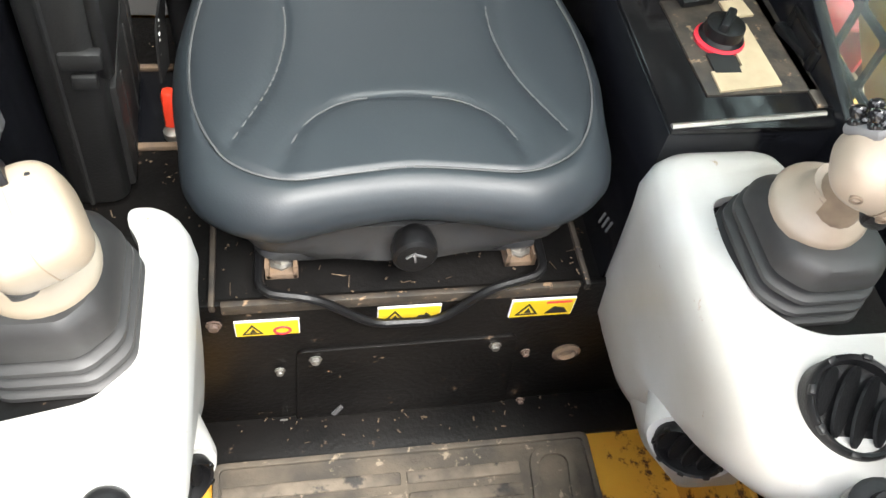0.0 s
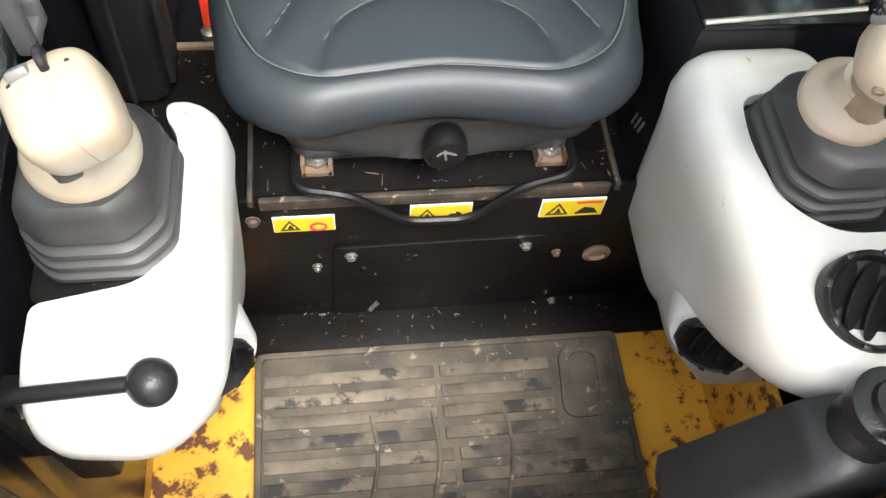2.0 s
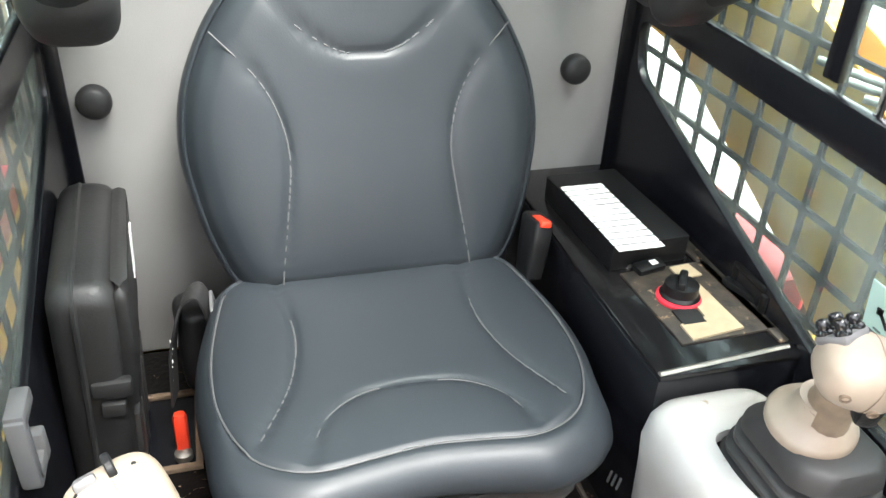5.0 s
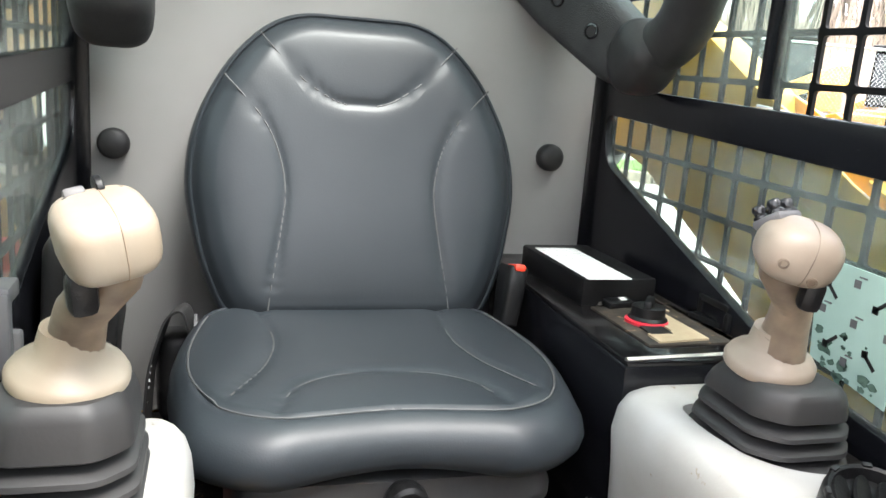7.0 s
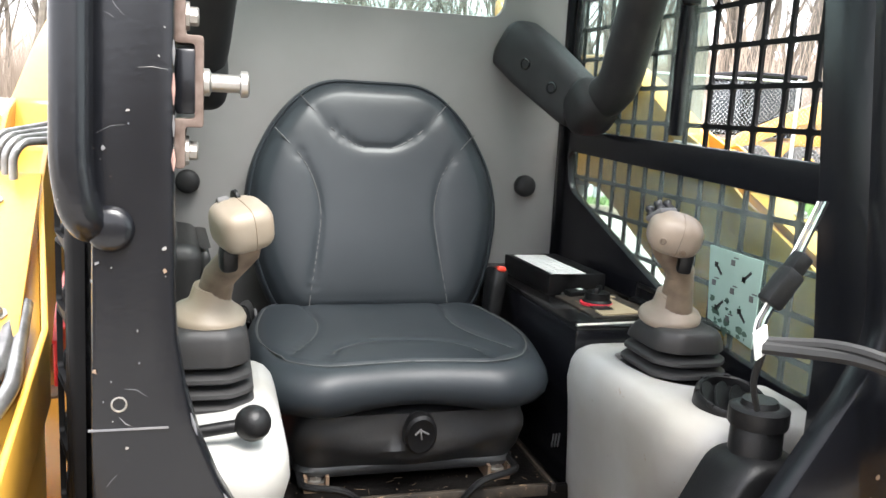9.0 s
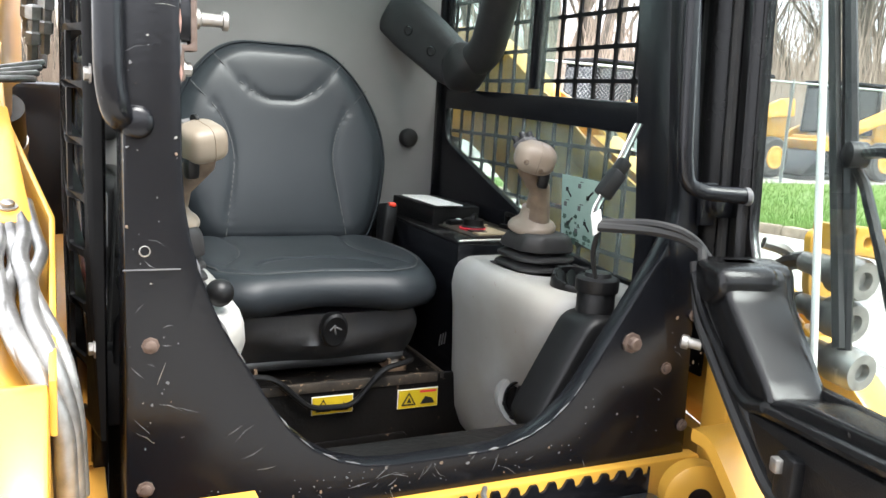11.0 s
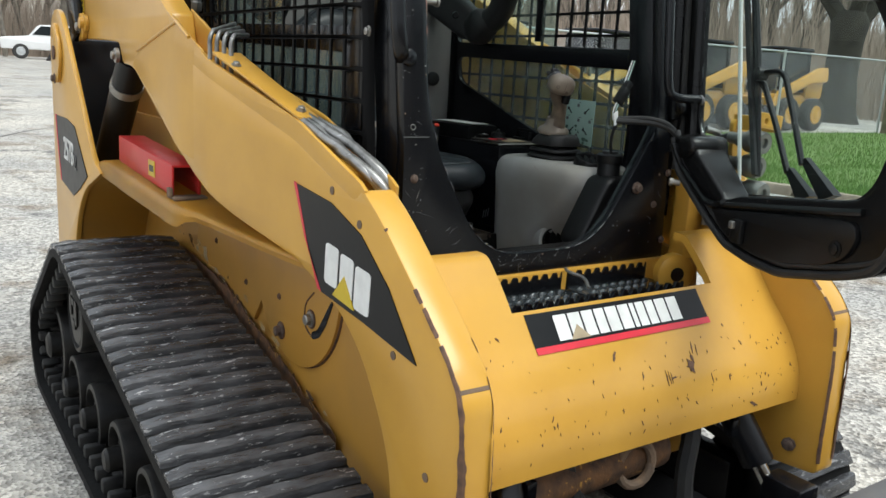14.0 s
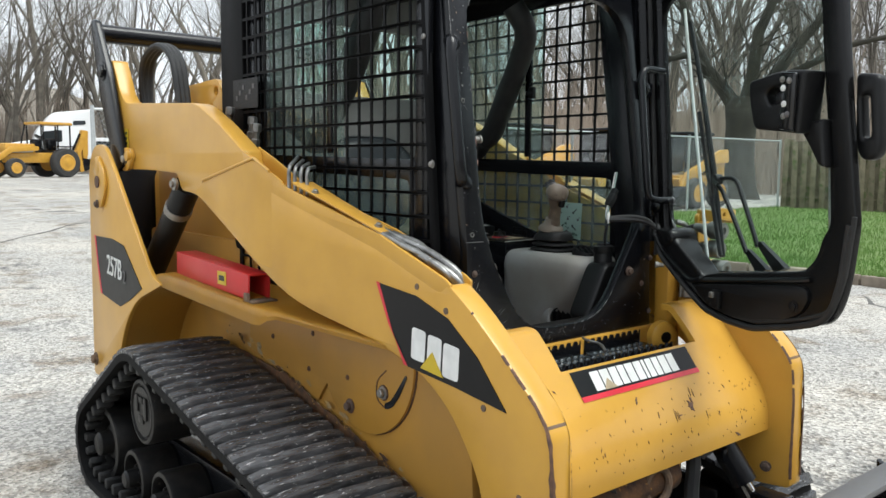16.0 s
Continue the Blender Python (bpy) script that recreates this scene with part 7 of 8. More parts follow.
# larger scrapes in the middle of the front plate
for u, w, wide, tall, turn in ((0.135, 0.735, 0.012, 0.017, 0.5), (0.147, 0.752, 0.004, 0.012, 0.1), (0.160, 0.772, 0.0018, 0.014, -0.3), (0.172, 0.765, 0.0012, 0.011, -0.2), (-0.095, 0.785, 0.004, 0.016, -0.7), (0.045, 0.725, 0.0018, 0.016, 0.0), (0.053, 0.724, 0.0014, 0.014, 0.1), (0.061, 0.722, 0.0012, 0.012, 0.0), (0.068, 0.720, 0.009, 0.003, 0.1), (0.355, 0.610, 0.016, 0.006, -0.5), (0.20, 0.700, 0.0012, 0.010, 0.1), (-0.03, 0.738, 0.0022, 0.008, -0.3)):
    hit = skin.ray_cast(Vector((u, -1.0, w)), Vector((0, 1, 0)))
    m = facing(hit[0] - Vector((0, 0.0008, 0)), (0, hit[1].y, hit[1].z) if hit[1].y < 0 else (0, -hit[1].y, -hit[1].z)) @ Matrix.Rotation(turn, 4, "Z")
    part("scrape", flake([(wide * rs.uniform(0.4, 1.4) * math.cos(c), tall * rs.uniform(0.4, 1.4) * math.sin(c)) for c in [k2 * 0.45 for k2 in range(14)]], 0.0012, m), BROWN, loader, smooth=0)

# serrated entry step behind the front plate
step = new("entry_step")
step.parent = loader
step["label"] = "black serrated steel entry step"
for x0, x1 in ((-0.275, 0.025), (0.04, 0.345)):
    part("step_tray", plate(rounded([(x0, -0.17), (x1, -0.17), (x1, -0.04), (x0, -0.04)], 0.015), (), 0.006, 0.001, Matrix.Translation((0, 0, 0.848))), WET, step, "wet glossy black step plate")
    for i in range(9):
        for j in range(3):
            part("tread_bump", lathe([(0.0085, 0.0), (0.007, 0.004), (0.004, 0.006), (0.0005, 0.006)], 8, Matrix.Translation((x0 + 0.025 + 0.031 * i + 0.014 * (j % 2), -0.145 + 0.04 * j, 0.851)) @ Matrix.Diagonal((1.4, 0.7, 1, 1))), WET, step)
part("step_pan", box(0.04, -0.10, 0.835, 0.64, 0.17, 0.01, 0.003), BLACK, step)
part("step_back", box(0.04, -0.024, 0.868, 0.66, 0.012, 0.05, 0.002), YELLOW, step)


def serrated(x0, x1, y, z, h=0.05):
    pts, n = [(x0, z - h)], int((x1 - x0) / 0.032)
    for k in range(n):
        a = x0 + (x1 - x0) * k / n
        w = (x1 - x0) / n
        pts += [(a + w * 0.06, z - 0.004), (a + w * 0.14, z), (a + w * 0.46, z), (a + w * 0.54, z - 0.004), (a + w * 0.60, z - 0.012), (a + w * 0.74, z - 0.015), (a + w * 0.92, z - 0.012)]
    return plate(pts + [(x1, z), (x1, z - h)], (), 0.012, 0.0015, xz(y))


for y, z in ((-0.035, 0.895), (-0.172, 0.872)):
    for x0, x1 in ((-0.28, 0.02), (0.04, 0.34)):
        part("serrated_bar", serrated(x0, x1, y, z), BLACK, step)
part("step_hook", tube([(0.0, -0.16, 0.885), (0.025, -0.12, 0.90), (0.01, -0.07, 0.905), (0.03, -0.04, 0.905)], 0.0045, 6, 1), TUBING, step)
for sg in (-1, 1):
    bs = part("pivot_boss", lathe([(0.018, 0), (0.055, 0), (0.055, 0.03), (0.046, 0.036), (0.018, 0.036), (0.018, 0.0)], 24, pose(sg * 0.375, -0.10, 0.878, 90, 0, 0) @ pose(0, 0, 0, 0, -20 * sg, 0)), YELLOW, loader)
    part("boss_bore", lathe([(0.02, 0.030), (0.02, 0.0375)], 16, pose(sg * 0.375, -0.10, 0.878, 90, 0, 0) @ pose(0, 0, 0, 0, -20 * sg, 0)), GLOSS, bs)
    if sg > 0:
        part("inner_cheek", box(0.505, -0.03, 0.98, 0.07, 0.06, 0.5, 0.01), YELLOW, loader)

# front linkage: tilt cylinders, hoses, coupler and bucket edge
part("tow_ring", tube([(-0.02 + 0.045 * math.cos(a), -0.385 - 0.01 * math.cos(a), 0.515 + 0.055 * math.sin(a)) for a in [k * math.pi / 8 for k in range(17)]], 0.012, 8, 0), SILT, loader, "rusty tow ring")
# rust brown on this yellow tube paints in the shade under the front plate
part("tow_tube", tube([(-0.40, -0.33, 0.50), (0.10, -0.33, 0.52)], 0.06, 16, 0), RUST_AND_SHADE, loader)
for sg in (-1, 1):
    tc_ = part("tilt_cylinder", tube([(sg * 0.35, -0.25, 0.72), (sg * 0.42, -0.42, 0.43)], 0.043, 16, 0), BLACK, loader, "black tilt cylinder with a chrome rod")
    part("rod", tube([(sg * 0.42, -0.42, 0.43), (sg * 0.45, -0.49, 0.31)], 0.02, 12, 0), CHROME, tc_)
    part("port", box(sg * 0.345, -0.38, 0.53, 0.03, 0.03, 0.05, 0.006), BLACK, tc_)
    part("front_hose", tube([(sg * 0.25, -0.25, 0.70), (sg * 0.22, -0.36, 0.56), (sg * 0.18, -0.37, 0.42), (sg * 0.19, -0.40, 0.25)], 0.024, 8, 1.5), RUBBER, loader)
    part("tip_bolt", bolt((sg * 0.535, -0.43, 0.46), (-sg, -0.4, 0), 0.013, 0.010), RUSTED, loader)
part("quick_coupler", join(box(0, -0.53, 0.27, 1.05, 0.06, 0.22, 0.015, (20, 0, 0)), box(-0.45, -0.50, 0.30, 0.08, 0.12, 0.22, 0.01), box(0.45, -0.50, 0.30, 0.08, 0.12, 0.22, 0.01)), BLACK, loader, "black attachment coupler")
bucket = thing("loader_bucket", "black steel bucket with a worn bright top edge", "bucket")
part("bucket_back", box(0.0, -0.66, 0.24, 1.95, 0.03, 0.42, 0.005, (14, 0, 0)), BLACK, bucket)
part("bucket_floor", box(0.0, -0.98, 0.045, 1.95, 0.62, 0.03, 0.005), BLACK, bucket)
part("top_edge", box(0.0, -0.72, 0.455, 1.95, 0.11, 0.02, 0.004, (-10, 0, 0)), GREY, bucket, "worn bright top edge")
for sg in (-1, 1):
    part("bucket_side", plate([(-0.62, 0.44), (-0.64, 0.03), (-1.28, 0.03), (-1.26, 0.10)], (), 0.03, 0.003, yz(sg * 0.97)), BLACK, bucket)

# auxiliary couplers on the far arm
aux = part("coupler_bracket", plate(rounded([(0.56, 1.06), (0.60, 1.06), (0.60, 1.30), (0.545, 1.315), (0.515, 1.30), (0.525, 1.21), (0.555, 1.17)], 0.012), (), 0.014, 0.002, xz(-0.135)), YELLOW, loader, "yellow bracket with three hydraulic quick couplers")
part("coupler_tab", plate(rounded([(0.44, 1.295), (0.535, 1.285), (0.54, 1.325), (0.445, 1.335)], 0.008), [[(x_ + 0.008 * math.cos(q), 1.311 + 0.008 * math.sin(q)) for q in [k * 0.63 for k in range(10)]] for x_ in (0.468, 0.508)], 0.012, 0.002, xz(-0.27)), YELLOW, aux)
part("tab_arm", box(0.535, -0.20, 1.30, 0.012, 0.14, 0.04, 0.002), YELLOW, aux)
for x_, z, l in ((0.508, 1.258, 0.115), (0.512, 1.192, 0.105), (0.518, 1.125, 0.125)):
    q = part("quick_coupler_end", lathe([(0.016, 0), (0.016, l * 0.25), (0.021, l * 0.28), (0.021, l * 0.52), (0.030, l * 0.56), (0.0315, l * 0.62), (0.0315, l * 0.92), (0.028, l), (0.014, l), (0.012, l - 0.01), (0.002, l - 0.01)], 20, facing((x_, -0.142, z), (-0.06, -1, -0.06))), TUBING, aux)
for k, z in enumerate((1.258, 1.192)):
    part("hydraulic_hose", tube([(0.53, -0.13, z), (0.55, -0.06, z - 0.02), (0.575, 0.0, z - 0.10), (0.585, 0.03, z - 0.25)], 0.014, 8, 0.8), RUBBER, aux)
part("steel_tube", tube([(0.505, -0.06, 1.273), (0.545, -0.08, 1.262), (0.57, -0.06, 1.225), (0.585, 0.02, 1.18)], 0.010, 8, 0.5), TUBING, aux)

# door fittings


def on_door(s, d, z):
    """A place on the door: s along it, d out of its inner face, z up."""
    return DW @ Vector((s, d, z))


def dbox(s0, s1, z0, z1, d, t, bevel=0.006):
    b = box((s0 + s1) / 2, d, (z0 + z1) / 2, s1 - s0, t, z1 - z0, bevel)
    b.transform(DW)
    return b


def on_glass(s, d, z):
    """A place by the pane: s along it, d outwards, z up."""
    return GW @ Vector((s, d, z))


part("door_lower_panel", plate(rounded([(0.325, 1.098), (0.40, 1.105), (0.76, 1.148), (0.80, 1.150), (0.815, 1.12), (0.79, 1.075), (0.735, 1.048), (0.60, 1.022), (0.50, 1.022), (0.42, 1.032), (0.365, 1.062)], 0.02), (), 0.016, 0.005, DOOR_TO @ Matrix.Translation((0, 0, -0.024))), PLASTIC, door)
part("panel_lip", tube([on_door(s_, -0.026, z) for s_, z in ((0.285, 1.112), (0.33, 1.106), (0.42, 1.118), (0.60, 1.142), (0.76, 1.163), (0.815, 1.172))], 0.008, 8, 0.5), DOORBLACK, door)
# moulded tray beside the pane: an upper bump and a scooped shelf
tray = part("door_tray", wedged([(0.108, 1.258), (0.205, 1.258), (0.222, 1.225), (0.355, 1.138), (0.375, 1.118), (0.318, 1.100), (0.160, 1.178)], [0.02, 0.02, 0.02, 0.03, 0.02, 0.03, 0.03], -0.024, -0.005, 0.006), DOORBLACK, door, "moulded black door pull tray")
part("tray_bump", wedged([(0.122, 1.262), (0.212, 1.262), (0.225, 1.222), (0.180, 1.196), (0.140, 1.205)], 0.022, -0.034, -0.02, 0.008), DOORBLACK, tray)
part("tray_rim", tube([on_door(s_, -0.03, z) for s_, z in ((0.125, 1.235), (0.165, 1.185), (0.30, 1.108), (0.335, 1.103), (0.372, 1.117))], 0.008, 8, 0.6), DOORBLACK, tray)
dl = part("door_latch_plate", dbox(0.435, 0.475, 1.035, 1.092, -0.036, 0.022), PLASTIC, door)
part("latch_tongue", dbox(0.440, 0.456, 1.068, 1.086, -0.050, 0.012, 0.003), STEEL, dl)
for s_, z in ((0.42, 1.055), (0.765, 1.090)):
    part("screw", bolt(on_door(s_, -0.033, z), DW.to_3x3() @ Vector((0, -1, 0)), 0.012, 0.006), PLASTIC, door)
part("stop_pin", lathe([(0.008, 0), (0.008, 0.018), (0.011, 0.019), (0.011, 0.028), (0.006, 0.030)], 12, facing(on_door(0.175, -0.03, 1.137), DW.to_3x3() @ Vector((-0.5, -1, 0.1)))), STEEL, door)
for k, rr_ in ((0.0, 0.010), (0.022, 0.007)):
    part("seal", tube([on_door(s_ + k * 0.6, -0.024, z + k) for s_, z in ((0.112, 1.25), (0.147, 1.168), (0.306, 1.067), (0.391, 1.020), (0.497, 1.002), (0.60, 0.998), (0.75, 1.030), (0.81, 1.047), (0.860, 1.066), (0.890, 1.105), (0.912, 1.178), (0.930, 1.326))], rr_, 8, 0.5), RUBBER, door)
lock = part("door_lock", plate(rounded([(0.603, 1.712), (0.612, 1.655), (0.633, 1.578), (0.735, 1.568), (0.800, 1.560), (0.815, 1.725), (0.731, 1.733)], [0.02, 0.02, 0.02, 0.03, 0.01, 0.01, 0.04]), [rounded([(0.672, 1.672), (0.690, 1.640), (0.74, 1.645), (0.748, 1.690), (0.70, 1.690)], 0.012)], 0.075, 0.008, DOOR_TO @ Matrix.Translation((0, 0, -0.045)), 2), PLASTIC, door, "black door lock case")
part("lock_plate", plate(rounded([(0.735, 1.725), (0.795, 1.72), (0.79, 1.565), (0.735, 1.575), (0.742, 1.63), (0.755, 1.665)], 0.01), (), 0.012, 0.003, DOOR_TO @ Matrix.Translation((0, 0, -0.088))), GLOSS, lock)
part("lock_jaw", dbox(0.690, 0.735, 1.635, 1.68, -0.05, 0.04, 0.012), GLOSS, lock)
for s_, z, mt in ((0.752, 1.682, LABEL_W), (0.757, 1.640, LABEL_W), (0.748, 1.705, STEEL), (0.757, 1.608, STEEL), (0.772, 1.700, STEEL), (0.770, 1.612, GREY)):
    part("bolt", bolt(on_door(s_, -0.094, z), DW.to_3x3() @ Vector((0, -1, 0)), 0.006, 0.005), mt, lock)
part("lock_tail", plate(rounded([(0.755, 1.585), (0.84, 1.60), (0.86, 1.47), (0.835, 1.475), (0.795, 1.535)], [0.01, 0.01, 0.01, 0.03, 0.04]), (), 0.05, 0.01, DOOR_TO @ Matrix.Translation((0, 0, -0.02))), PLASTIC, door)
part("outer_handle", plate(rounded([(0.885, 1.715), (0.955, 1.705), (0.972, 1.52), (0.955, 1.492), (0.915, 1.490), (0.895, 1.53)], 0.02), [rounded([(0.905, 1.655), (0.930, 1.655), (0.942, 1.55), (0.918, 1.545)], 0.012)], 0.035, 0.010, DOOR_TO @ Matrix.Translation((0, 0, 0.03)), 2), PLASTIC, door, "black moulded outer door handle")
# slim pale bars stand for bright edges of glass, their brightness put in as colour
part("gas_stay", tube([on_glass(0.205, 0.04, 1.125), on_glass(-0.012, 0.04, 2.03)], 0.0055, 8, 0), LABEL_W, door, "slim white bar drawn as the bright edge of a glass pane")
part("gas_stay", tube([on_door(0.822, 0.03, 1.24), on_door(0.77, 0.03, 2.02)], 0.006, 8, 0), STEEL, door)
wp = part("wiper_arm", tube([on_glass(0.03, 0.04, 1.98), on_glass(0.115, 0.045, 1.735), on_glass(0.200, 0.045, 1.47), on_glass(0.285, 0.04, 1.175)], [0.007, 0.009, 0.011, 0.009], 8, 0), PLASTIC, door, "black wiper arm and blade")
b = tube([on_glass(0.128, 0.028, 1.66), on_glass(0.205, 0.026, 1.44), on_glass(0.292, 0.028, 1.18)], 0.008, 4, 0)
part("wiper_blade", b, RUBBER, wp)
part("wiper_clip", lathe([(0.018, -0.012), (0.018, 0.012), (0.012, 0.016)], 12, facing(on_glass(0.228, 0.045, 1.43), GW.to_3x3() @ Vector((0, -1, 0)))), PLASTIC, wp)
for pts_ in ([(0.228, 1.432), (0.30, 1.438), (0.335, 1.425), (0.40, 1.32), (0.455, 1.225)], [(0.215, 1.415), (0.250, 1.395), (0.32, 1.31), (0.40, 1.20)]):
    part("wiper_link", tube([on_glass(s_, 0.05, z) for s_, z in pts_], 0.0075, 8, 0.25), PLASTIC, wp)
for s0, z0, s1, z1 in ((0.455, 1.235, 0.575, 1.165), (0.395, 1.205, 0.490, 1.150)):
    b = loft([[on_glass(s0 - 0.010, 0.05, z0), on_glass(s0 + 0.010, 0.05, z0 + 0.008), on_glass(s0 + 0.010, 0.062, z0 + 0.008), on_glass(s0 - 0.010, 0.062, z0)], [on_glass(s1 - 0.028, 0.045, z1 - 0.01), on_glass(s1 + 0.02, 0.045, z1 + 0.01), on_glass(s1 + 0.02, 0.066, z1 + 0.01), on_glass(s1 - 0.028, 0.066, z1 - 0.01)]])
    part("spring_cover", b, PLASTIC, wp)
part("upper_housing", dbox(0.52, 0.80, 2.03, 2.11, -0.05, 0.08, 0.03), PLASTIC, door)
for z in (1.75, 1.33):
    part("hinge", join(box(0.445, 0.0 + 0.135 * (z - 1.235), z, 0.07, 0.06, 0.05, 0.008), box(0.415, -0.03 + 0.135 * (z - 1.235), z, 0.03, 0.012, 0.07, 0.003)), BLACK, door)
    part("bolt", bolt((0.425, -0.04 + 0.135 * (z - 1.235), z), (0, -1, 0), 0.012, 0.010), BLACK, door)

# ---- the yard round the machine (metres) ----
PLACE[0] = SHELL
BARK = shade("grey_brown_bark", (0.165, 0.145, 0.118), 0.9, dark=(0.085, 0.075, 0.062), scale=3, amount=0.9, bump=0.6, bump_scale=12, rand=0.4)
# distance haze is painted into this paler woods colour
HAZE = shade("hazed_distant_woods", (0.42, 0.385, 0.335), 0.95, dark=(0.29, 0.26, 0.22), scale=0.35, amount=0.9, bump=0)
MOSSY = shade("mossy_bark", (0.044, 0.040, 0.028), 0.95, dark=(0.020, 0.018, 0.014), scale=2, amount=0.9, bump=0.6, bump_scale=10)
BRUSH = shade("dead_brush", (0.42, 0.34, 0.27), 0.95, dark=(0.26, 0.21, 0.165), scale=0.5, amount=0.9, bump=0)
BLADE = shade("grass_blades", (0.13, 0.24, 0.05), 0.7, dark=(0.20, 0.29, 0.09), scale=0.9, amount=0.9, bump=0)
OLDWOOD = shade("weathered_fence_wood", (0.22, 0.185, 0.13), 0.85, dark=(0.12, 0.105, 0.07), scale=5, amount=0.9, bump=0.4, bump_scale=30, spots=(0.10, 0.12, 0.05), spot_scale=3, spot_size=0.55, rand=0.3, shift=True)
WIRE = shade("galvanised_wire", (0.52, 0.54, 0.55), 0.45, 0.5, bump=0)
CURB = shade("rough_curb_stone", (0.30, 0.25, 0.19), 0.9, dark=(0.17, 0.14, 0.11), scale=9, amount=0.9, bump=0.7, bump_scale=30, rand=0.2)
WHITE = shade("white_vehicle_paint", (0.78, 0.78, 0.78), 0.3, dark=(0.70, 0.70, 0.70), scale=2, bump=0, coat=0.4)
DARKGLASS = shade("dark_vehicle_glass", (0.02, 0.025, 0.028), 0.08, bump=0)
TYRE = shade("dusty_tyre", (0.03, 0.03, 0.03), 0.85, dark=(0.07, 0.065, 0.06), scale=8, bump=0.3)
STONES = shade("pale_gravel", (0.40, 0.38, 0.35), 0.9, dark=(0.22, 0.21, 0.20), scale=40, amount=1.0, bump=0.2)


def soup(name, verts, faces, material, parent=None, label="", category="", kind=""):
    me = bpy.data.meshes.new(name)
    me.from_pydata(verts, [], faces)
    me.materials.append(material)
    ob = new(name, me)
    ob.parent = parent
    return tagged(ob, label, category, "", kind)


CURB_LINE = [(3.5, 10.0), (5.4, 8.2), (6.8, 6.4), (7.4, 4.8), (7.7, 3.0), (7.6, 1.4), (7.1, -1.5), (6.4, -6.0)]
line = [Vector(p) for p in rounded(CURB_LINE, 1.0, 4, closed=False)]
lawn = bmesh.new()
far = [(3.0, 10.4), (20.0, 9.9), (45.0, 8.0), (45.0, -6.0)]
nrow = 24
rows_ = []
for i, p in enumerate(line):
    q = Vector((20.0 + i * 0.2, 10.0 - i * 16.0 / (len(line) - 1)))
    rows_.append([lawn.verts.new((p.x + (q.x - p.x) * k / nrow, p.y + (q.y - p.y) * k / nrow, ground_z(0, p.y + (q.y - p.y) * k / nrow) + 0.09)) for k in range(nrow + 1)])
for a, b in zip(rows_, rows_[1:]):
    for k in range(nrow):
        lawn.faces.new((a[k], a[k + 1], b[k + 1], b[k]))
tagged(part("lawn", lawn, GRASS, size=1), "green spring lawn behind the stone kerb", "lawn", kind="structure")
rg_ = np.random.RandomState(4)
nb = 60000
ii, kk = rg_.rand(nb) * (len(line) - 1.001), rg_.rand(nb) ** 1.6
px_, py_ = np.array([p.x for p in line]), np.array([p.y for p in line])
i0 = ii.astype(int)
fx = px_[i0] + (px_[i0 + 1] - px_[i0]) * (ii - i0)
fy = py_[i0] + (py_[i0 + 1] - py_[i0]) * (ii - i0)
qx, qy = 20.0 + ii * 0.2, 10.0 - ii * 16.0 / (len(line) - 1)
bx, by = fx + (qx - fx) * kk, fy + (qy - fy) * kk
gz = 0.032 * (np.sqrt((by - 5) ** 2 + 9) + (by - 5)) / 2 - 0.022 + 0.09
hh, ang, tilt = 0.03 + 0.05 * rg_.rand(nb), rg_.rand(nb) * 6.283, (rg_.rand(nb, 2) - 0.5) * 0.05
w_ = 0.006 + 0.006 * rg_.rand(nb)
v0 = np.stack([bx - w_ * np.cos(ang), by - w_ * np.sin(ang), gz - 0.01], 1)
v1 = np.stack([bx + w_ * np.cos(ang), by + w_ * np.sin(ang), gz - 0.01], 1)
v2 = np.stack([bx + tilt[:, 0], by + tilt[:, 1], gz + hh], 1)
soup("grass_blades", np.stack([v0, v1, v2], 1).reshape(-1, 3).tolist(), np.arange(nb * 3).reshape(-1, 3).tolist(), BLADE, None, "short green grass blades of the lawn", "grass", "stuff")

# kerb of rough stones
kerb = thing("kerb", "row of rough brown kerb stones along the lawn", "kerb", kind="structure")
stone_m = []
for v in range(3):
    b = box(0, 0, 0, 0.42, 0.17, 0.20, 0.025)
    for q in b.verts:
        q.co += Vector(noise.noise_vector(q.co * 6 + Vector((v * 9, 0, 0)))) * 0.018
    o = part("kerb_stone", b, CURB, kerb, size=1)
    stone_m.append(o.data)
    bpy.data.objects.remove(o)
dist, kst = 0.0, 0
for a, b in zip(line, line[1:]):
    d = b - a
    while dist < d.length:
        p = a + d.normalized() * dist
        o = new("kerb_stone", stone_m[kst % 3])
        o.parent = kerb
        o.matrix_local = pose(p.x, p.y, ground_z(0, p.y) + 0.02, 0, 0, math.degrees(math.atan2(d.y, d.x)) + rs.uniform(-2, 2))
        dist += 0.44
        kst += 1
    dist -= d.length

# loose gravel near the machine
ng = 22000
gx, gy = rg_.rand(ng) * 14 - 9, rg_.rand(ng) * 15 - 4
sz = 0.004 + 0.010 * rg_.rand(ng) ** 3
gz = 0.032 * (np.sqrt((gy - 5) ** 2 + 9) + (gy - 5)) / 2 - 0.022
tet = np.array([(1, 0, 0), (-0.5, 0.87, 0), (-0.5, -0.87, 0), (0.1, 0, 0.8)])
rot_ = rg_.rand(ng) * 6.28
tv = np.empty((ng, 4, 3))
for k in range(4):
    tv[:, k, 0] = gx + sz * (tet[k, 0] * np.cos(rot_) - tet[k, 1] * np.sin(rot_))
    tv[:, k, 1] = gy + sz * (tet[k, 0] * np.sin(rot_) + tet[k, 1] * np.cos(rot_))
    tv[:, k, 2] = gz + sz * tet[k, 2]
idx = np.arange(ng)[:, None] * 4
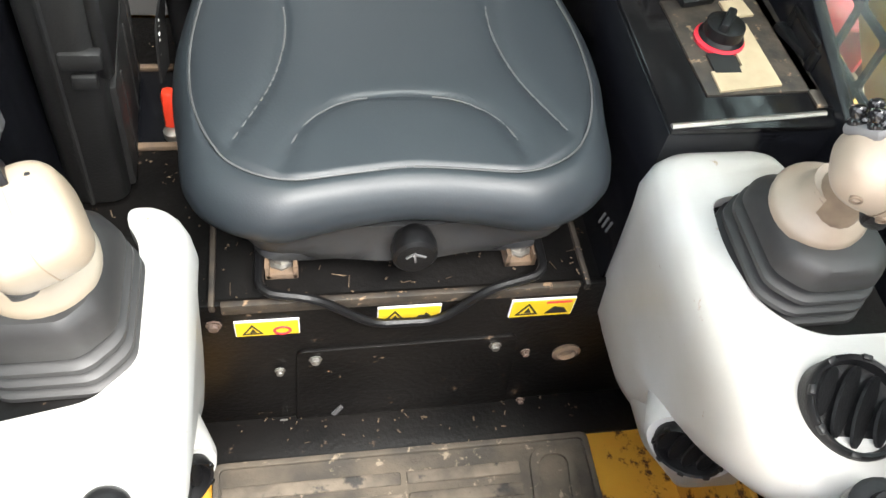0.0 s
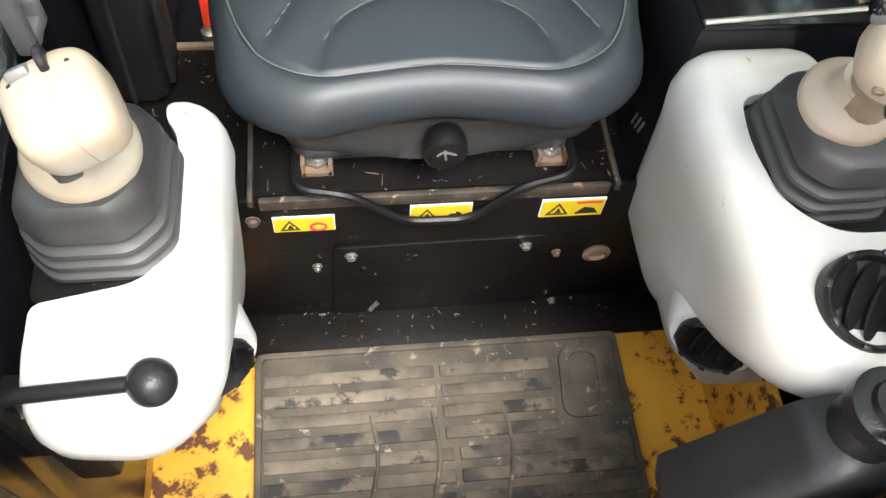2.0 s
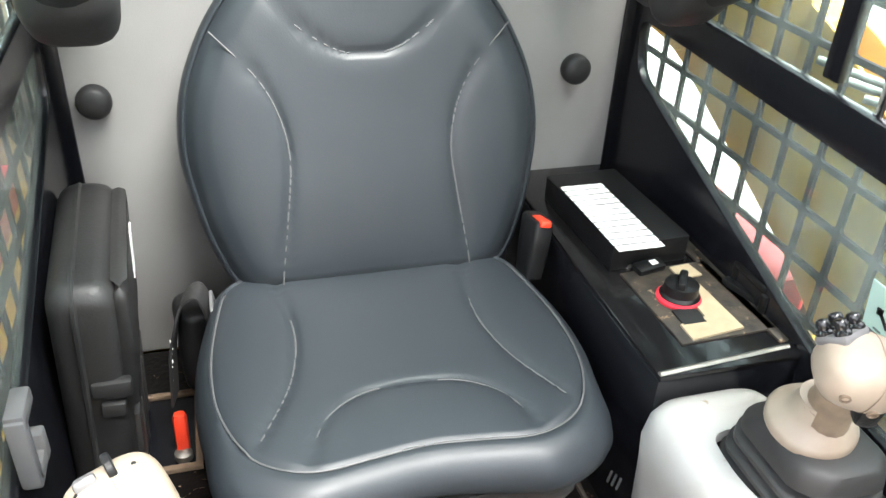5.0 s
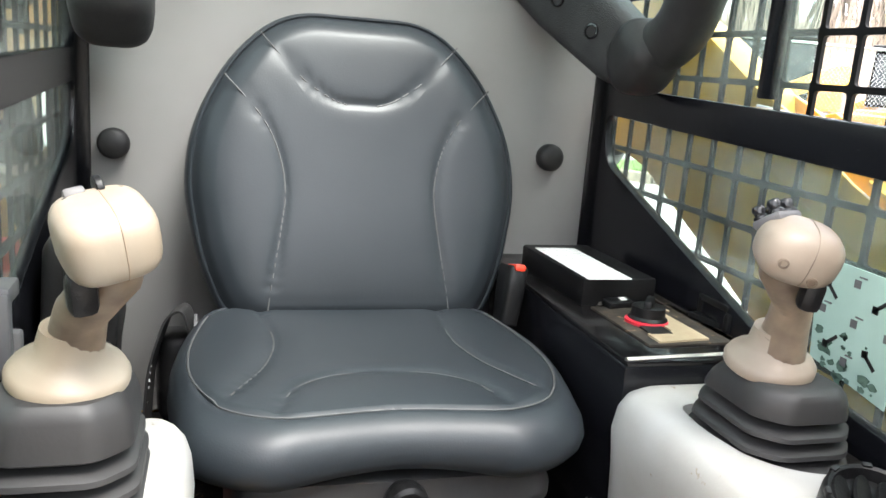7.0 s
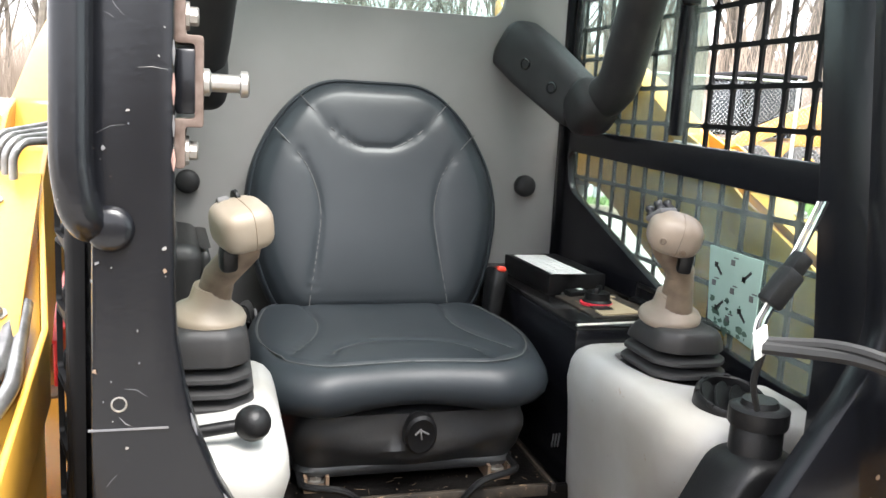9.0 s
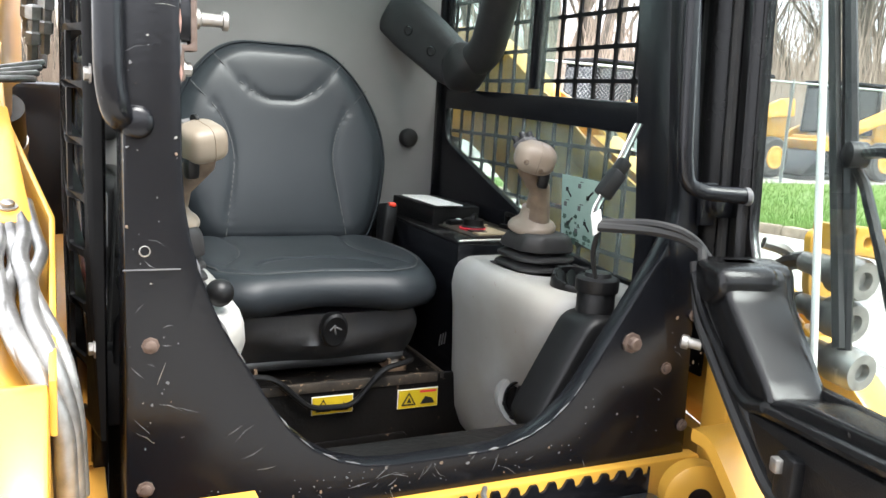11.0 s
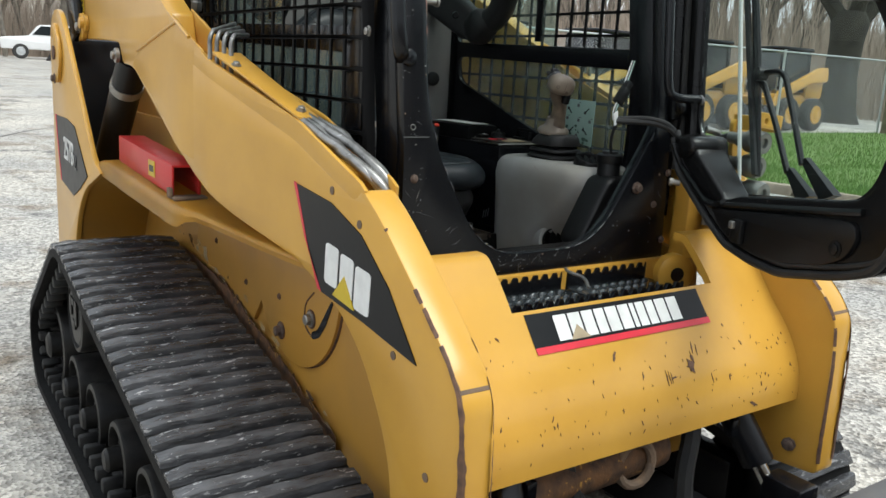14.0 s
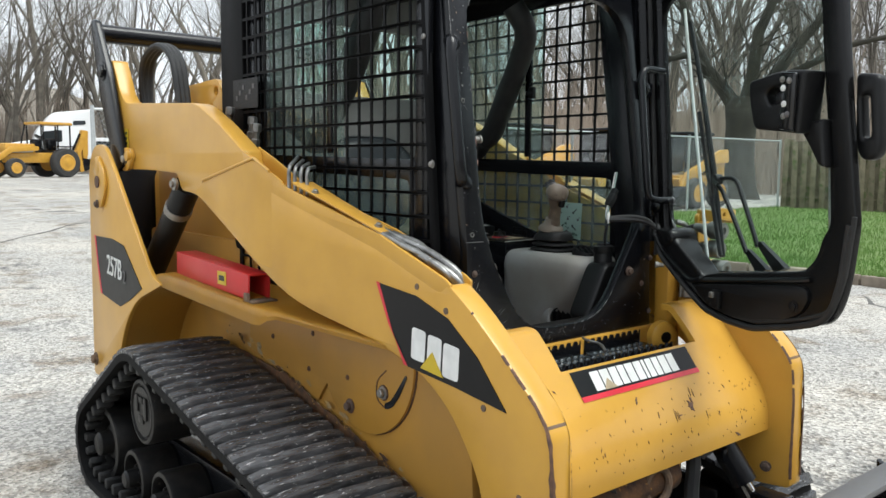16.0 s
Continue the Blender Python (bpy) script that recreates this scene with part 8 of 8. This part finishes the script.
soup("gravel", tv.reshape(-1, 3).tolist(), np.concatenate([idx + np.array(f) for f in ((0, 1, 3), (1, 2, 3), (2, 0, 3))]).tolist(), STONES, None, "loose pale gravel scattered over the yard", "gravel", "stuff")

# ---- fences ----
chain = thing("chain_link_fence", "galvanised chain-link fence with steel posts", "fence")
PTS = [Vector((2.0, 10.9)), Vector((11.7, 10.25)), Vector((19.9, 9.9))]
for a, b in zip(PTS, PTS[1:]):
    d = (b - a)
    L_, u = d.length, d.normalized()
    n = int(L_ / 2.9)
    for k in range(n + 1):
        p = a + u * (L_ * k / n)
        part("fence_post", tube([(p.x, p.y, ground_z(0, p.y) - 0.1), (p.x, p.y, ground_z(0, p.y) + 1.95)], 0.03, 8, 0), WIRE, chain, size=1)
    g0 = ground_z(0, a.y)
    part("top_rail", tube([(a.x, a.y, g0 + 1.9), (b.x, b.y, ground_z(0, b.y) + 1.9)], 0.02, 8, 0), WIRE, chain, size=1)
    vs, fs = [], []
    step_, H_ = 0.075, 1.85

    def wire(s0, z0, s1, z1):
        w = 0.0013
        for s, z in ((s0, z0), (s1, z1)):
            p = a + u * s
            g = ground_z(0, p.y) + 0.05
            for dz, dn in ((w, 0), (-w, w), (-w, -w)):
                vs.append((p.x - u.y * dn, p.y + u.x * dn, g + z + dz))
        n0 = len(vs) - 6
        for k in range(3):
            fs.append((n0 + k, n0 + (k + 1) % 3, n0 + 3 + (k + 1) % 3, n0 + 3 + k))
    s = -H_
    while s < L_:
        for up_ in (1, -1):
            s0, s1 = max(0, s), min(L_, s + H_)
            if s1 > s0:
                z0, z1 = (s0 - s), (s1 - s)
                wire(s0, z0 if up_ > 0 else H_ - z0, s1, z1 if up_ > 0 else H_ - z1)
        s += step_
    soup("wire_mesh", vs, fs, WIRE, chain)
wood = thing("wooden_fence", "weathered wooden board fence, mossy in places", "fence")
bd = part("fence_board", box(0, 0, 0, 0.135, 0.022, 1.85, 0.004), OLDWOOD, wood, size=1)
bm_ = bd.data
bpy.data.objects.remove(bd)
WP = [Vector((19.95, 9.75)), Vector((21.2, 6.6)), Vector((23.6, 0.0))]
for a, b in zip(WP, WP[1:]):
    d = b - a
    n = int(d.length / 0.118)
    u = d.normalized()
    for k in range(n):
        p = a + u * (0.118 * k) + Vector((-u.y, u.x)) * (0.035 if k % 2 else -0.035)
        o = new("fence_board", bm_)
        o.parent = wood
        o.matrix_local = pose(p.x, p.y, ground_z(0, p.y) + 1.0 + rs.uniform(-0.03, 0.03), rs.uniform(-1, 1), rs.uniform(-1, 1), math.degrees(math.atan2(u.y, u.x)))
    for z in (0.4, 1.5):
        part("fence_rail", tube([(a.x, a.y, ground_z(0, a.y) + z), (b.x, b.y, ground_z(0, b.y) + z)], 0.035, 4, 0), OLDWOOD, wood, size=1)

# ---- trees ----


def grow(seed, height, r0, levels, spread=0.6, fork=3):
    """A bare tree: limbs that fork and taper; returns vertices and faces of the trunk and of the twigs."""
    rr = random.Random(seed)
    sets = ([], []), ([], [])

    def limb(p, d, length, r, level):
        vs, fs = sets[0] if level < 2 else sets[1]
        seg = 5 if level == 0 else 3 if level < 3 else 2
        sides = 7 if level == 0 else 5 if level == 1 else 3
        rings, q = [], p.copy()
        axis = d.normalized()
        kids = []
        for k in range(seg + 1):
            rad = r * (1 - 0.55 * k / seg) if level < levels else r * (1 - 0.9 * k / seg)
            o1 = axis.orthogonal().normalized()
            o2 = axis.cross(o1)
            base = len(vs)
            for j in range(sides):
                an = 2 * math.pi * j / sides
                vs.append(tuple(q + o1 * rad * math.cos(an) + o2 * rad * math.sin(an)))
            rings.append(base)
            if k:
                for j in range(sides):
                    fs.append((rings[-2] + j, rings[-2] + (j + 1) % sides, rings[-1] + (j + 1) % sides, rings[-1] + j))
            if k and level < levels and (level > 0 or k > 1):
                kids.append((q.copy(), axis.copy(), rad, k / seg))
            axis = (axis + Vector((rr.uniform(-1, 1), rr.uniform(-1, 1), rr.uniform(-0.3, 0.7))) * 0.16).normalized()
            q = q + axis * (length / seg)
        for kp, ka, kr, kt in kids:
            for _ in range(fork if kt == 1 else max(1, fork - 1)):
                nd = (ka + Vector((rr.uniform(-1, 1), rr.uniform(-1, 1), rr.uniform(-0.35, 0.75))) * spread * 1.3).normalized()
                limb(kp, nd, length * rr.uniform(0.45, 0.72), kr * rr.uniform(0.34, 0.52), level + 1)
    limb(Vector((0, 0, -0.1)), Vector((rr.uniform(-0.06, 0.06), rr.uniform(-0.06, 0.06), 1)), height, r0, 0)
    return sets


def tree(seed, height, r0, levels, material, spread=0.6, fork=3, label="bare grey deciduous tree without leaves"):
    t_, b_ = grow(seed, height, r0, levels, spread, fork)
    tr = thing("tree", label, "tree", "bare trees")
    soup("trunk", t_[0], t_[1], material, tr)
    soup("crown", b_[0], b_[1], material, tr)
    return tr


def spreading_tree(limbs):
    """An old tree that forks low into a few heavy limbs; each limb is (radius, way points aside, away and up)."""
    tr = thing("tree", "old low-forking bare tree with mossy limbs", "tree", "bare trees")
    part("trunk", tube([(0, 0, -0.2), (0, 0, 0.3), (-0.05, 0, 1.4), (-0.02, 0, 2.5), (0.0, 0.0, 3.1), (0.02, 0, 3.45)], [0.78, 0.58, 0.50, 0.50, 0.58, 0.40], 14, 0), MOSSY, tr, size=1)
    verts, faces = [], []
    rr = random.Random(77)
    for n, (r, way) in enumerate(limbs):
        pts = [Vector(p) for p in way]
        part("limb", tube([tuple(p) for p in pts], [r * (1 - 0.72 * k / (len(pts) - 1)) for k in range(len(pts))], 9, 0), MOSSY, tr, size=1)
        for k in range(1, len(pts)):
            d = (pts[k] - pts[k - 1]).normalized()
            for m in range(4 if k < len(pts) - 1 else 6):
                at = pts[k - 1].lerp(pts[k], rr.uniform(0.2, 1.0))
                aim = (d * 0.8 + Vector((rr.uniform(-1, 1), rr.uniform(-1, 1), rr.uniform(-0.5, 0.9)))).normalized()
                turn = aim.to_track_quat("Z", "Y").to_matrix().to_4x4()
                for vs, fs in grow(200 + 31 * n + 7 * k + m, rr.uniform(0.9, 2.2), r * rr.uniform(0.08, 0.20), 3, 0.75, 2):
                    base = len(verts)
                    verts.extend(tuple(at + (turn @ Vector(v))) for v in vs)
                    faces.extend(tuple(base + q for q in f) for f in fs)
    soup("crown", verts, faces, MOSSY, tr)
    return tr


big = spreading_tree([
    (0.29, [(-0.1, 0, 2.9), (-0.55, 0.1, 3.6), (-1.25, 0.2, 4.5), (-1.75, 0.1, 5.6), (-2.2, 0.3, 7.0), (-2.3, 0.2, 9.0)]),
    (0.26, [(0.05, 0, 3.0), (0.28, -0.3, 4.2), (0.40, -0.5, 5.5), (0.85, -0.4, 6.6), (1.1, -0.2, 8.2), (0.9, 0, 10.0)]),
    (0.27, [(0.1, 0, 2.9), (0.8, 0.4, 3.9), (1.5, 0.9, 5.0), (2.3, 1.1, 6.0), (3.4, 1.3, 7.4), (3.9, 1.2, 9.0)]),
    (0.16, [(-1.25, 0.2, 4.5), (-1.9, -0.3, 4.9), (-2.6, -0.4, 4.7), (-3.6, -0.6, 5.2), (-4.6, -0.8, 6.3)]),
    (0.15, [(0.8, 0.4, 3.9), (1.9, -0.2, 4.4), (3.2, -0.5, 5.0), (4.8, -0.8, 5.3), (6.2, -0.9, 6.2)])])
big.matrix_basis = pose(24.2, 13.6, ground_z(0, 13.6), 0, 0, -59.7)
protos = [tree(31 + k, 6.0 + 1.2 * k, 0.16 + 0.03 * k, 4, BARK, 0.5, 3 if k < 2 else 2) for k in range(4)]
for k, t0 in enumerate(protos):
    t0.matrix_basis = pose(-6 + 9 * k, 52 + 3 * k, ground_z(0, 52), 0, 0, 70 * k)
rt = random.Random(12)
for k in range(190):
    a_ = radians(rt.uniform(14, 108))
    rad = rt.uniform(33, 68)
    if a_ > radians(62):
        rad = rt.uniform(52, 75)
    x, y = rad * math.cos(a_), rad * math.sin(a_) + 2
    sc_ = rt.uniform(0.8, 1.45)
    c_ = copy_thing(protos[k % 4], pose(x, y, ground_z(0, y), 0, 0, rt.uniform(0, 360)))
    c_.scale = (sc_, sc_, sc_)
# undergrowth: upright twigs in front of and among the trees
nt_ = 48000
aa = np.radians(rg_.rand(nt_) * 95 + 14)
rad = np.where(aa > 1.08, 56 + 24 * rg_.rand(nt_), 30 + 40 * rg_.rand(nt_))
tx, ty = rad * np.cos(aa), rad * np.sin(aa) + 2
tz = 0.032 * (np.sqrt((ty - 5) ** 2 + 9) + (ty - 5)) / 2 - 0.027 * (np.sqrt((ty - 20) ** 2 + 9) + (ty - 20)) / 2 - 0.1
th = 1.4 + 5.5 * rg_.rand(nt_) ** 2.2
dx, dy = (rg_.rand(nt_) - 0.5) * 1.3, (rg_.rand(nt_) - 0.5) * 1.3
w_ = 0.012 + 0.014 * rg_.rand(nt_)
pa = np.stack([tx - w_, ty + w_, tz], 1)
pb = np.stack([tx + w_, ty - w_, tz], 1)
pc = np.stack([tx + dx * th * 0.4, ty + dy * th * 0.4, tz + th], 1)
soup("undergrowth", np.stack([pa, pb, pc], 1).reshape(-1, 3).tolist(), np.arange(nt_ * 3).reshape(-1, 3).tolist(), BRUSH, None, "dense brown leafless undergrowth of the wood edge", "undergrowth", "stuff")
# far wooded rise that closes the view, its haze painted in as a pale colour
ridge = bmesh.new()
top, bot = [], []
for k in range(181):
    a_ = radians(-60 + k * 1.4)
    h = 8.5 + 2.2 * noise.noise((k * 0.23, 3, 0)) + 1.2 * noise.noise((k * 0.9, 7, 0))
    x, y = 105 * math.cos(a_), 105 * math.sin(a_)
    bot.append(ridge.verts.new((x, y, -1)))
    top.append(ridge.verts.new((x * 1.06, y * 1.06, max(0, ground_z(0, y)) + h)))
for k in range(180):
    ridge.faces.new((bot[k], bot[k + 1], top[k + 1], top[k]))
tagged(part("backdrop", ridge, HAZE, size=1), "distant brown wooded rise behind the yard, paled by painted haze", "woods", kind="structure")

# plain unseen wall at the back of the walk, added to darken reflections
tagged(part("wall_south", box(2, -16, 2.9, 64, 0.4, 6.2, 0.02), CURB, size=1), "plain weathered grey-brown wall, unseen, added to darken reflections", "wall", kind="structure")

# ---- parked machines and vehicles ----


def wheel_at(parent, x, y, z, r, w, rim, axis="X", name="wheel"):
    m = Matrix.Translation((x, y, z)) @ (Matrix.Rotation(math.pi / 2, 4, "Y") if axis == "X" else Matrix.Rotation(math.pi / 2, 4, "X"))
    wh = part(name, lathe([(r * 0.55, -w / 2), (r * 0.9, -w / 2), (r, -w * 0.35), (r, w * 0.35), (r * 0.9, w / 2), (r * 0.55, w / 2)], 22, m), TYRE, parent, size=1)
    part("rim", lathe([(0.02, -w * 0.56), (r * 0.2, -w * 0.57), (r * 0.26, -w * 0.515), (r * 0.48, -w * 0.515), (r * 0.52, -w * 0.55), (r * 0.58, -w * 0.5), (r * 0.58, w * 0.5), (r * 0.52, w * 0.55), (r * 0.48, w * 0.515), (r * 0.26, w * 0.515), (r * 0.2, w * 0.57), (0.02, w * 0.56)], 18, m), rim, wh, size=1)
    return wh


def skid_steer():
    v = thing("skid_steer_loader", "yellow wheeled skid steer loader with a black cab", "loader", "skid steers behind the fence")
    P1 = lambda n, b, m: part(n, b, m, v, size=1)
    P1("chassis", box(0, 0.2, 0.62, 0.95, 2.0, 0.55, 0.06), YELLOW)
    P1("engine_hood", box(0, 0.95, 1.05, 1.1, 0.75, 0.5, 0.08), YELLOW)
    for sg in (-1, 1):
        P1("lift_arm", plate(rounded([(1.3, 1.25), (1.25, 1.62), (0.9, 1.6), (-0.7, 0.98), (-1.0, 0.55), (-1.0, 0.3), (-0.85, 0.3), (-0.7, 0.72), (0.6, 1.2)], 0.08), (), 0.1, 0.01, yz(sg * 0.62)), YELLOW)
        P1("cab_side", plate(rounded([(0.75, 0.95), (-0.55, 0.95), (-0.5, 2.0), (0.7, 2.0)], 0.06), [rounded([(0.62, 1.3), (-0.42, 1.2), (-0.4, 1.9), (0.6, 1.9)], 0.05)], 0.05, 0.005, yz(sg * 0.45)), BLACK)
        P1("side_glass", plate([(0.62, 1.3), (-0.42, 1.2), (-0.4, 1.9), (0.6, 1.9)], (), 0.01, 0, yz(sg * 0.45)), DARKGLASS)
        for y in (-0.45, 0.65):
            wheel_at(v, sg * 0.72, y, 0.41, 0.41, 0.28, YELLOW)
    P1("front_glass", box(0, -0.52, 1.45, 0.8, 0.02, 0.9, 0, (-3, 0, 0)), DARKGLASS)
    P1("rear_glass", box(0, 0.7, 1.55, 0.8, 0.02, 0.7), DARKGLASS)
    P1("cab_roof", box(0, 0.1, 2.02, 1.02, 1.35, 0.09, 0.03), BLACK)
    P1("front_panel", box(0, -0.9, 0.65, 1.2, 0.12, 0.36, 0.05, (20, 0, 0)), YELLOW)
    P1("bucket", plate([(-1.05, 0.1), (-1.7, 0.06), (-1.72, 0.1), (-1.25, 0.55), (-1.05, 0.6)], (), 1.75, 0.01, yz(0)), BLACK)
    return v


sk = skid_steer()
spots_ = [(12.0, 12.2, -88), (15.05, 12.0, -92), (18.1, 11.8, -90), (9.0, 12.4, -86)]
sk.matrix_basis = pose(spots_[0][0], spots_[0][1], ground_z(0, spots_[0][1]), 0, 0, spots_[0][2])
for x, y, a_ in spots_[1:]:
    copy_thing(sk, pose(x, y, ground_z(0, y), 0, 0, a_))

# backhoe loader, side on, bucket to its front
bh = thing("backhoe_loader", "yellow backhoe loader with an open canopy cab", "backhoe")
P1 = lambda n, b, m, lab="": part(n, b, m, bh, lab, size=1)
P1("chassis", box(0, 0.1, 0.95, 0.75, 3.3, 0.5, 0.06), YELLOW)
P1("engine_hood", box(0, -1.0, 1.35, 0.75, 1.5, 0.55, 0.1), YELLOW)
P1("canopy", box(0, 0.65, 2.62, 1.45, 1.7, 0.14, 0.05), YELLOW)
for sx in (-1, 1):
    for y in (-0.1, 0.75, 1.4):
        P1("canopy_post", tube([(sx * 0.62, y, 1.35), (sx * 0.62, y, 2.58)], 0.04, 6, 0), BLACK)
    wheel_at(bh, sx * 0.85, 0.95, 0.72, 0.72, 0.45, YELLOW)
    wheel_at(bh, sx * 0.8, -1.55, 0.46, 0.46, 0.3, YELLOW)
    P1("fender", box(sx * 0.85, 0.95, 1.5, 0.42, 0.95, 0.06, 0.02), BLACK)
    P1("loader_arm", plate(rounded([(-0.2, 1.5), (-1.6, 1.45), (-2.6, 0.75), (-2.7, 0.55), (-2.5, 0.55), (-1.5, 1.2), (-0.2, 1.3)], 0.06), (), 0.12, 0.01, yz(sx * 0.5)), YELLOW)
P1("seat", box(0, 0.7, 1.6, 0.5, 0.5, 0.6, 0.1), BLACK)
P1("steering_wheel", lathe([(0.17, 0), (0.2, 0), (0.2, 0.03), (0.17, 0.03)], 16, pose(0, 0.1, 1.95, -40)), BLACK)
P1("front_bucket", plate([(-2.45, 0.75), (-2.5, 0.15), (-3.2, 0.08), (-3.2, 0.13), (-2.75, 0.8)], (), 2.1, 0.01, yz(0)), BLACK)
P1("dash", box(0, -0.05, 1.6, 0.5, 0.3, 0.5, 0.05), BLACK)
P1("windscreen_post", tube([(-0.62, -0.45, 1.5), (-0.62, -0.2, 2.58)], 0.035, 6, 0), BLACK)
P1("hydraulic_ram", tube([(0.5, -0.5, 1.25), (0.5, -1.7, 1.2)], 0.05, 8, 0), STEEL)
P1("step_plate", box(-0.55, 0.05, 0.7, 0.35, 0.55, 0.3, 0.03), BLACK)
P1("swing_frame", box(0, 1.85, 0.95, 0.6, 0.35, 0.8, 0.05), YELLOW)
P1("backhoe_boom", plate(rounded([(1.75, 0.8), (2.05, 0.8), (2.55, 1.7), (2.75, 2.35), (2.45, 2.4), (2.2, 1.7)], 0.08), (), 0.28, 0.015, yz(0)), YELLOW)
P1("dipper", plate(rounded([(2.4, 2.4), (2.75, 2.35), (2.72, 1.2), (2.62, 0.75), (2.45, 0.8), (2.42, 1.3)], 0.05), (), 0.22, 0.015, yz(0)), YELLOW)
P1("boom_ram", tube([(0, 1.9, 1.3), (0, 2.35, 2.2)], 0.06, 8, 0), BLACK)
P1("hoe_bucket", plate([(2.35, 0.95), (2.75, 0.9), (2.9, 0.45), (2.4, 0.3), (2.2, 0.6)], (), 0.6, 0.02, yz(0)), BLACK)
for sx in (-1, 1):
    P1("stabiliser", plate(rounded([(1.65, 1.3), (1.85, 1.3), (2.0, 0.3), (1.8, 0.25)], 0.03), (), 0.12, 0.01, yz(sx * 0.75)), YELLOW)
bh.matrix_basis = pose(8.85, 42.2, ground_z(0, 42.2), 0, 0, -73)


def pickup(x, y, turn):
    v = thing("pickup_truck", "white crew-cab pickup truck", "truck")
    P2 = lambda n, b, m: part(n, b, m, v, size=1)
    P2("body", plate(rounded([(-2.7, 0.5), (-2.75, 1.1), (-1.3, 1.25), (-0.8, 1.85), (1.0, 1.88), (1.15, 1.3), (2.8, 1.3), (2.8, 0.5)], 0.12), (), 1.85, 0.05, yz(0)), WHITE)
    for sx in (-1, 1):
        P2("side_window", plate(rounded([(-1.15, 1.3), (-0.7, 1.78), (0.05, 1.78), (0.05, 1.3)], 0.05), (), 0.02, 0, yz(sx * 0.93)), DARKGLASS)
        P2("side_window", plate(rounded([(0.12, 1.3), (0.12, 1.78), (0.92, 1.78), (1.0, 1.3)], 0.05), (), 0.02, 0, yz(sx * 0.93)), DARKGLASS)
        for yy in (-1.75, 1.75):
            wheel_at(v, sx * 0.85, yy, 0.4, 0.4, 0.26, WIRE)
    P2("grille", box(0, -2.76, 0.85, 1.3, 0.04, 0.35, 0.02), BLACK)
    v.matrix_basis = pose(x, y, ground_z(0, y), 0, 0, turn)
    return v


pickup(7.2, 50.2, -96)
tr = thing("semi_truck", "white long-haul truck tractor with a tall roof fairing", "truck")
P3 = lambda n, b, m: part(n, b, m, tr, size=1)
P3("hood", plate(rounded([(-3.2, 0.9), (-3.2, 1.7), (-1.6, 2.0), (-1.6, 0.9)], 0.2), (), 2.1, 0.1, yz(0)), WHITE)
P3("cab", plate(rounded([(-1.7, 0.9), (-1.4, 2.5), (-0.5, 3.6), (1.8, 3.9), (1.9, 0.9)], 0.25), (), 2.3, 0.1, yz(0)), WHITE)
for sx in (-1, 1):
    P3("side_window", plate(rounded([(-1.2, 1.9), (-1.0, 2.5), (0.0, 2.6), (0.0, 1.9)], 0.1), (), 0.02, 0, yz(sx * 1.16)), DARKGLASS)
    P3("sleeper_window", plate(rounded([(0.6, 2.9), (1.3, 2.95), (1.3, 3.2), (0.6, 3.15)], 0.08), (), 0.02, 0, yz(sx * 1.16)), DARKGLASS)
    for yy in (-2.4, 2.4, 3.6):
        wheel_at(tr, sx * 1.0, yy, 0.5, 0.5, 0.3, WIRE)
P3("frame_rail", box(0, 3.0, 0.9, 0.9, 3.4, 0.25, 0.03), BLACK)
tr.matrix_basis = pose(12.5, 51.6, ground_z(0, 51.6), 0, 0, -100)
van = thing("delivery_van", "white delivery van parked behind the backhoe", "van")
P4 = lambda n, b, m: part(n, b, m, van, size=1)
P4("body", plate(rounded([(-2.6, 0.4), (-2.6, 1.1), (-1.9, 1.3), (-1.3, 2.2), (2.6, 2.25), (2.6, 0.4)], 0.18), (), 1.9, 0.06, yz(0)), WHITE)
for sx in (-1, 1):
    P4("side_window", plate(rounded([(-1.6, 1.4), (-1.2, 2.0), (-0.5, 2.0), (-0.5, 1.4)], 0.06), (), 0.02, 0, yz(sx * 0.96)), DARKGLASS)
    P4("side_window", plate(rounded([(-0.3, 1.4), (-0.3, 2.0), (1.2, 2.0), (1.2, 1.4)], 0.06), (), 0.02, 0, yz(sx * 0.96)), DARKGLASS)
    for yy in (-1.7, 1.7):
        wheel_at(van, sx * 0.85, yy, 0.36, 0.36, 0.25, WIRE)
van.matrix_basis = pose(14.8, 52.0, ground_z(0, 52.0), 0, 0, -100)

# cracks running over the asphalt
CRACK = shade("dark_crack", (0.09, 0.085, 0.08), 0.95, dark=(0.16, 0.15, 0.14), scale=20, bump=0)
rk = random.Random(6)
yard = bpy.data.objects["ground"]
for x0, y0, x1, y1 in ((2.6, -1.2, 7.0, 2.2), (1.6, -2.6, 5.0, -3.4), (3.4, 1.2, 4.6, 4.6), (-5.0, 2.0, -2.2, 9.0), (-3.2, 6.0, 3.0, 14.0)):
    left, right = [], []
    for k in range(25):
        t = k / 24
        x, y = x0 + (x1 - x0) * t + rk.uniform(-0.07, 0.07), y0 + (y1 - y0) * t + rk.uniform(-0.07, 0.07)
        w = rk.uniform(0.006, 0.022)
        left.append((x - w, y + w, ground_z(x, y) + 0.004))
        right.append((x + w, y - w, ground_z(x, y) + 0.004))
    vs = left + right
    soup("crack", vs, [(k, k + 1, 25 + k + 1, 25 + k) for k in range(24)], CRACK, yard)
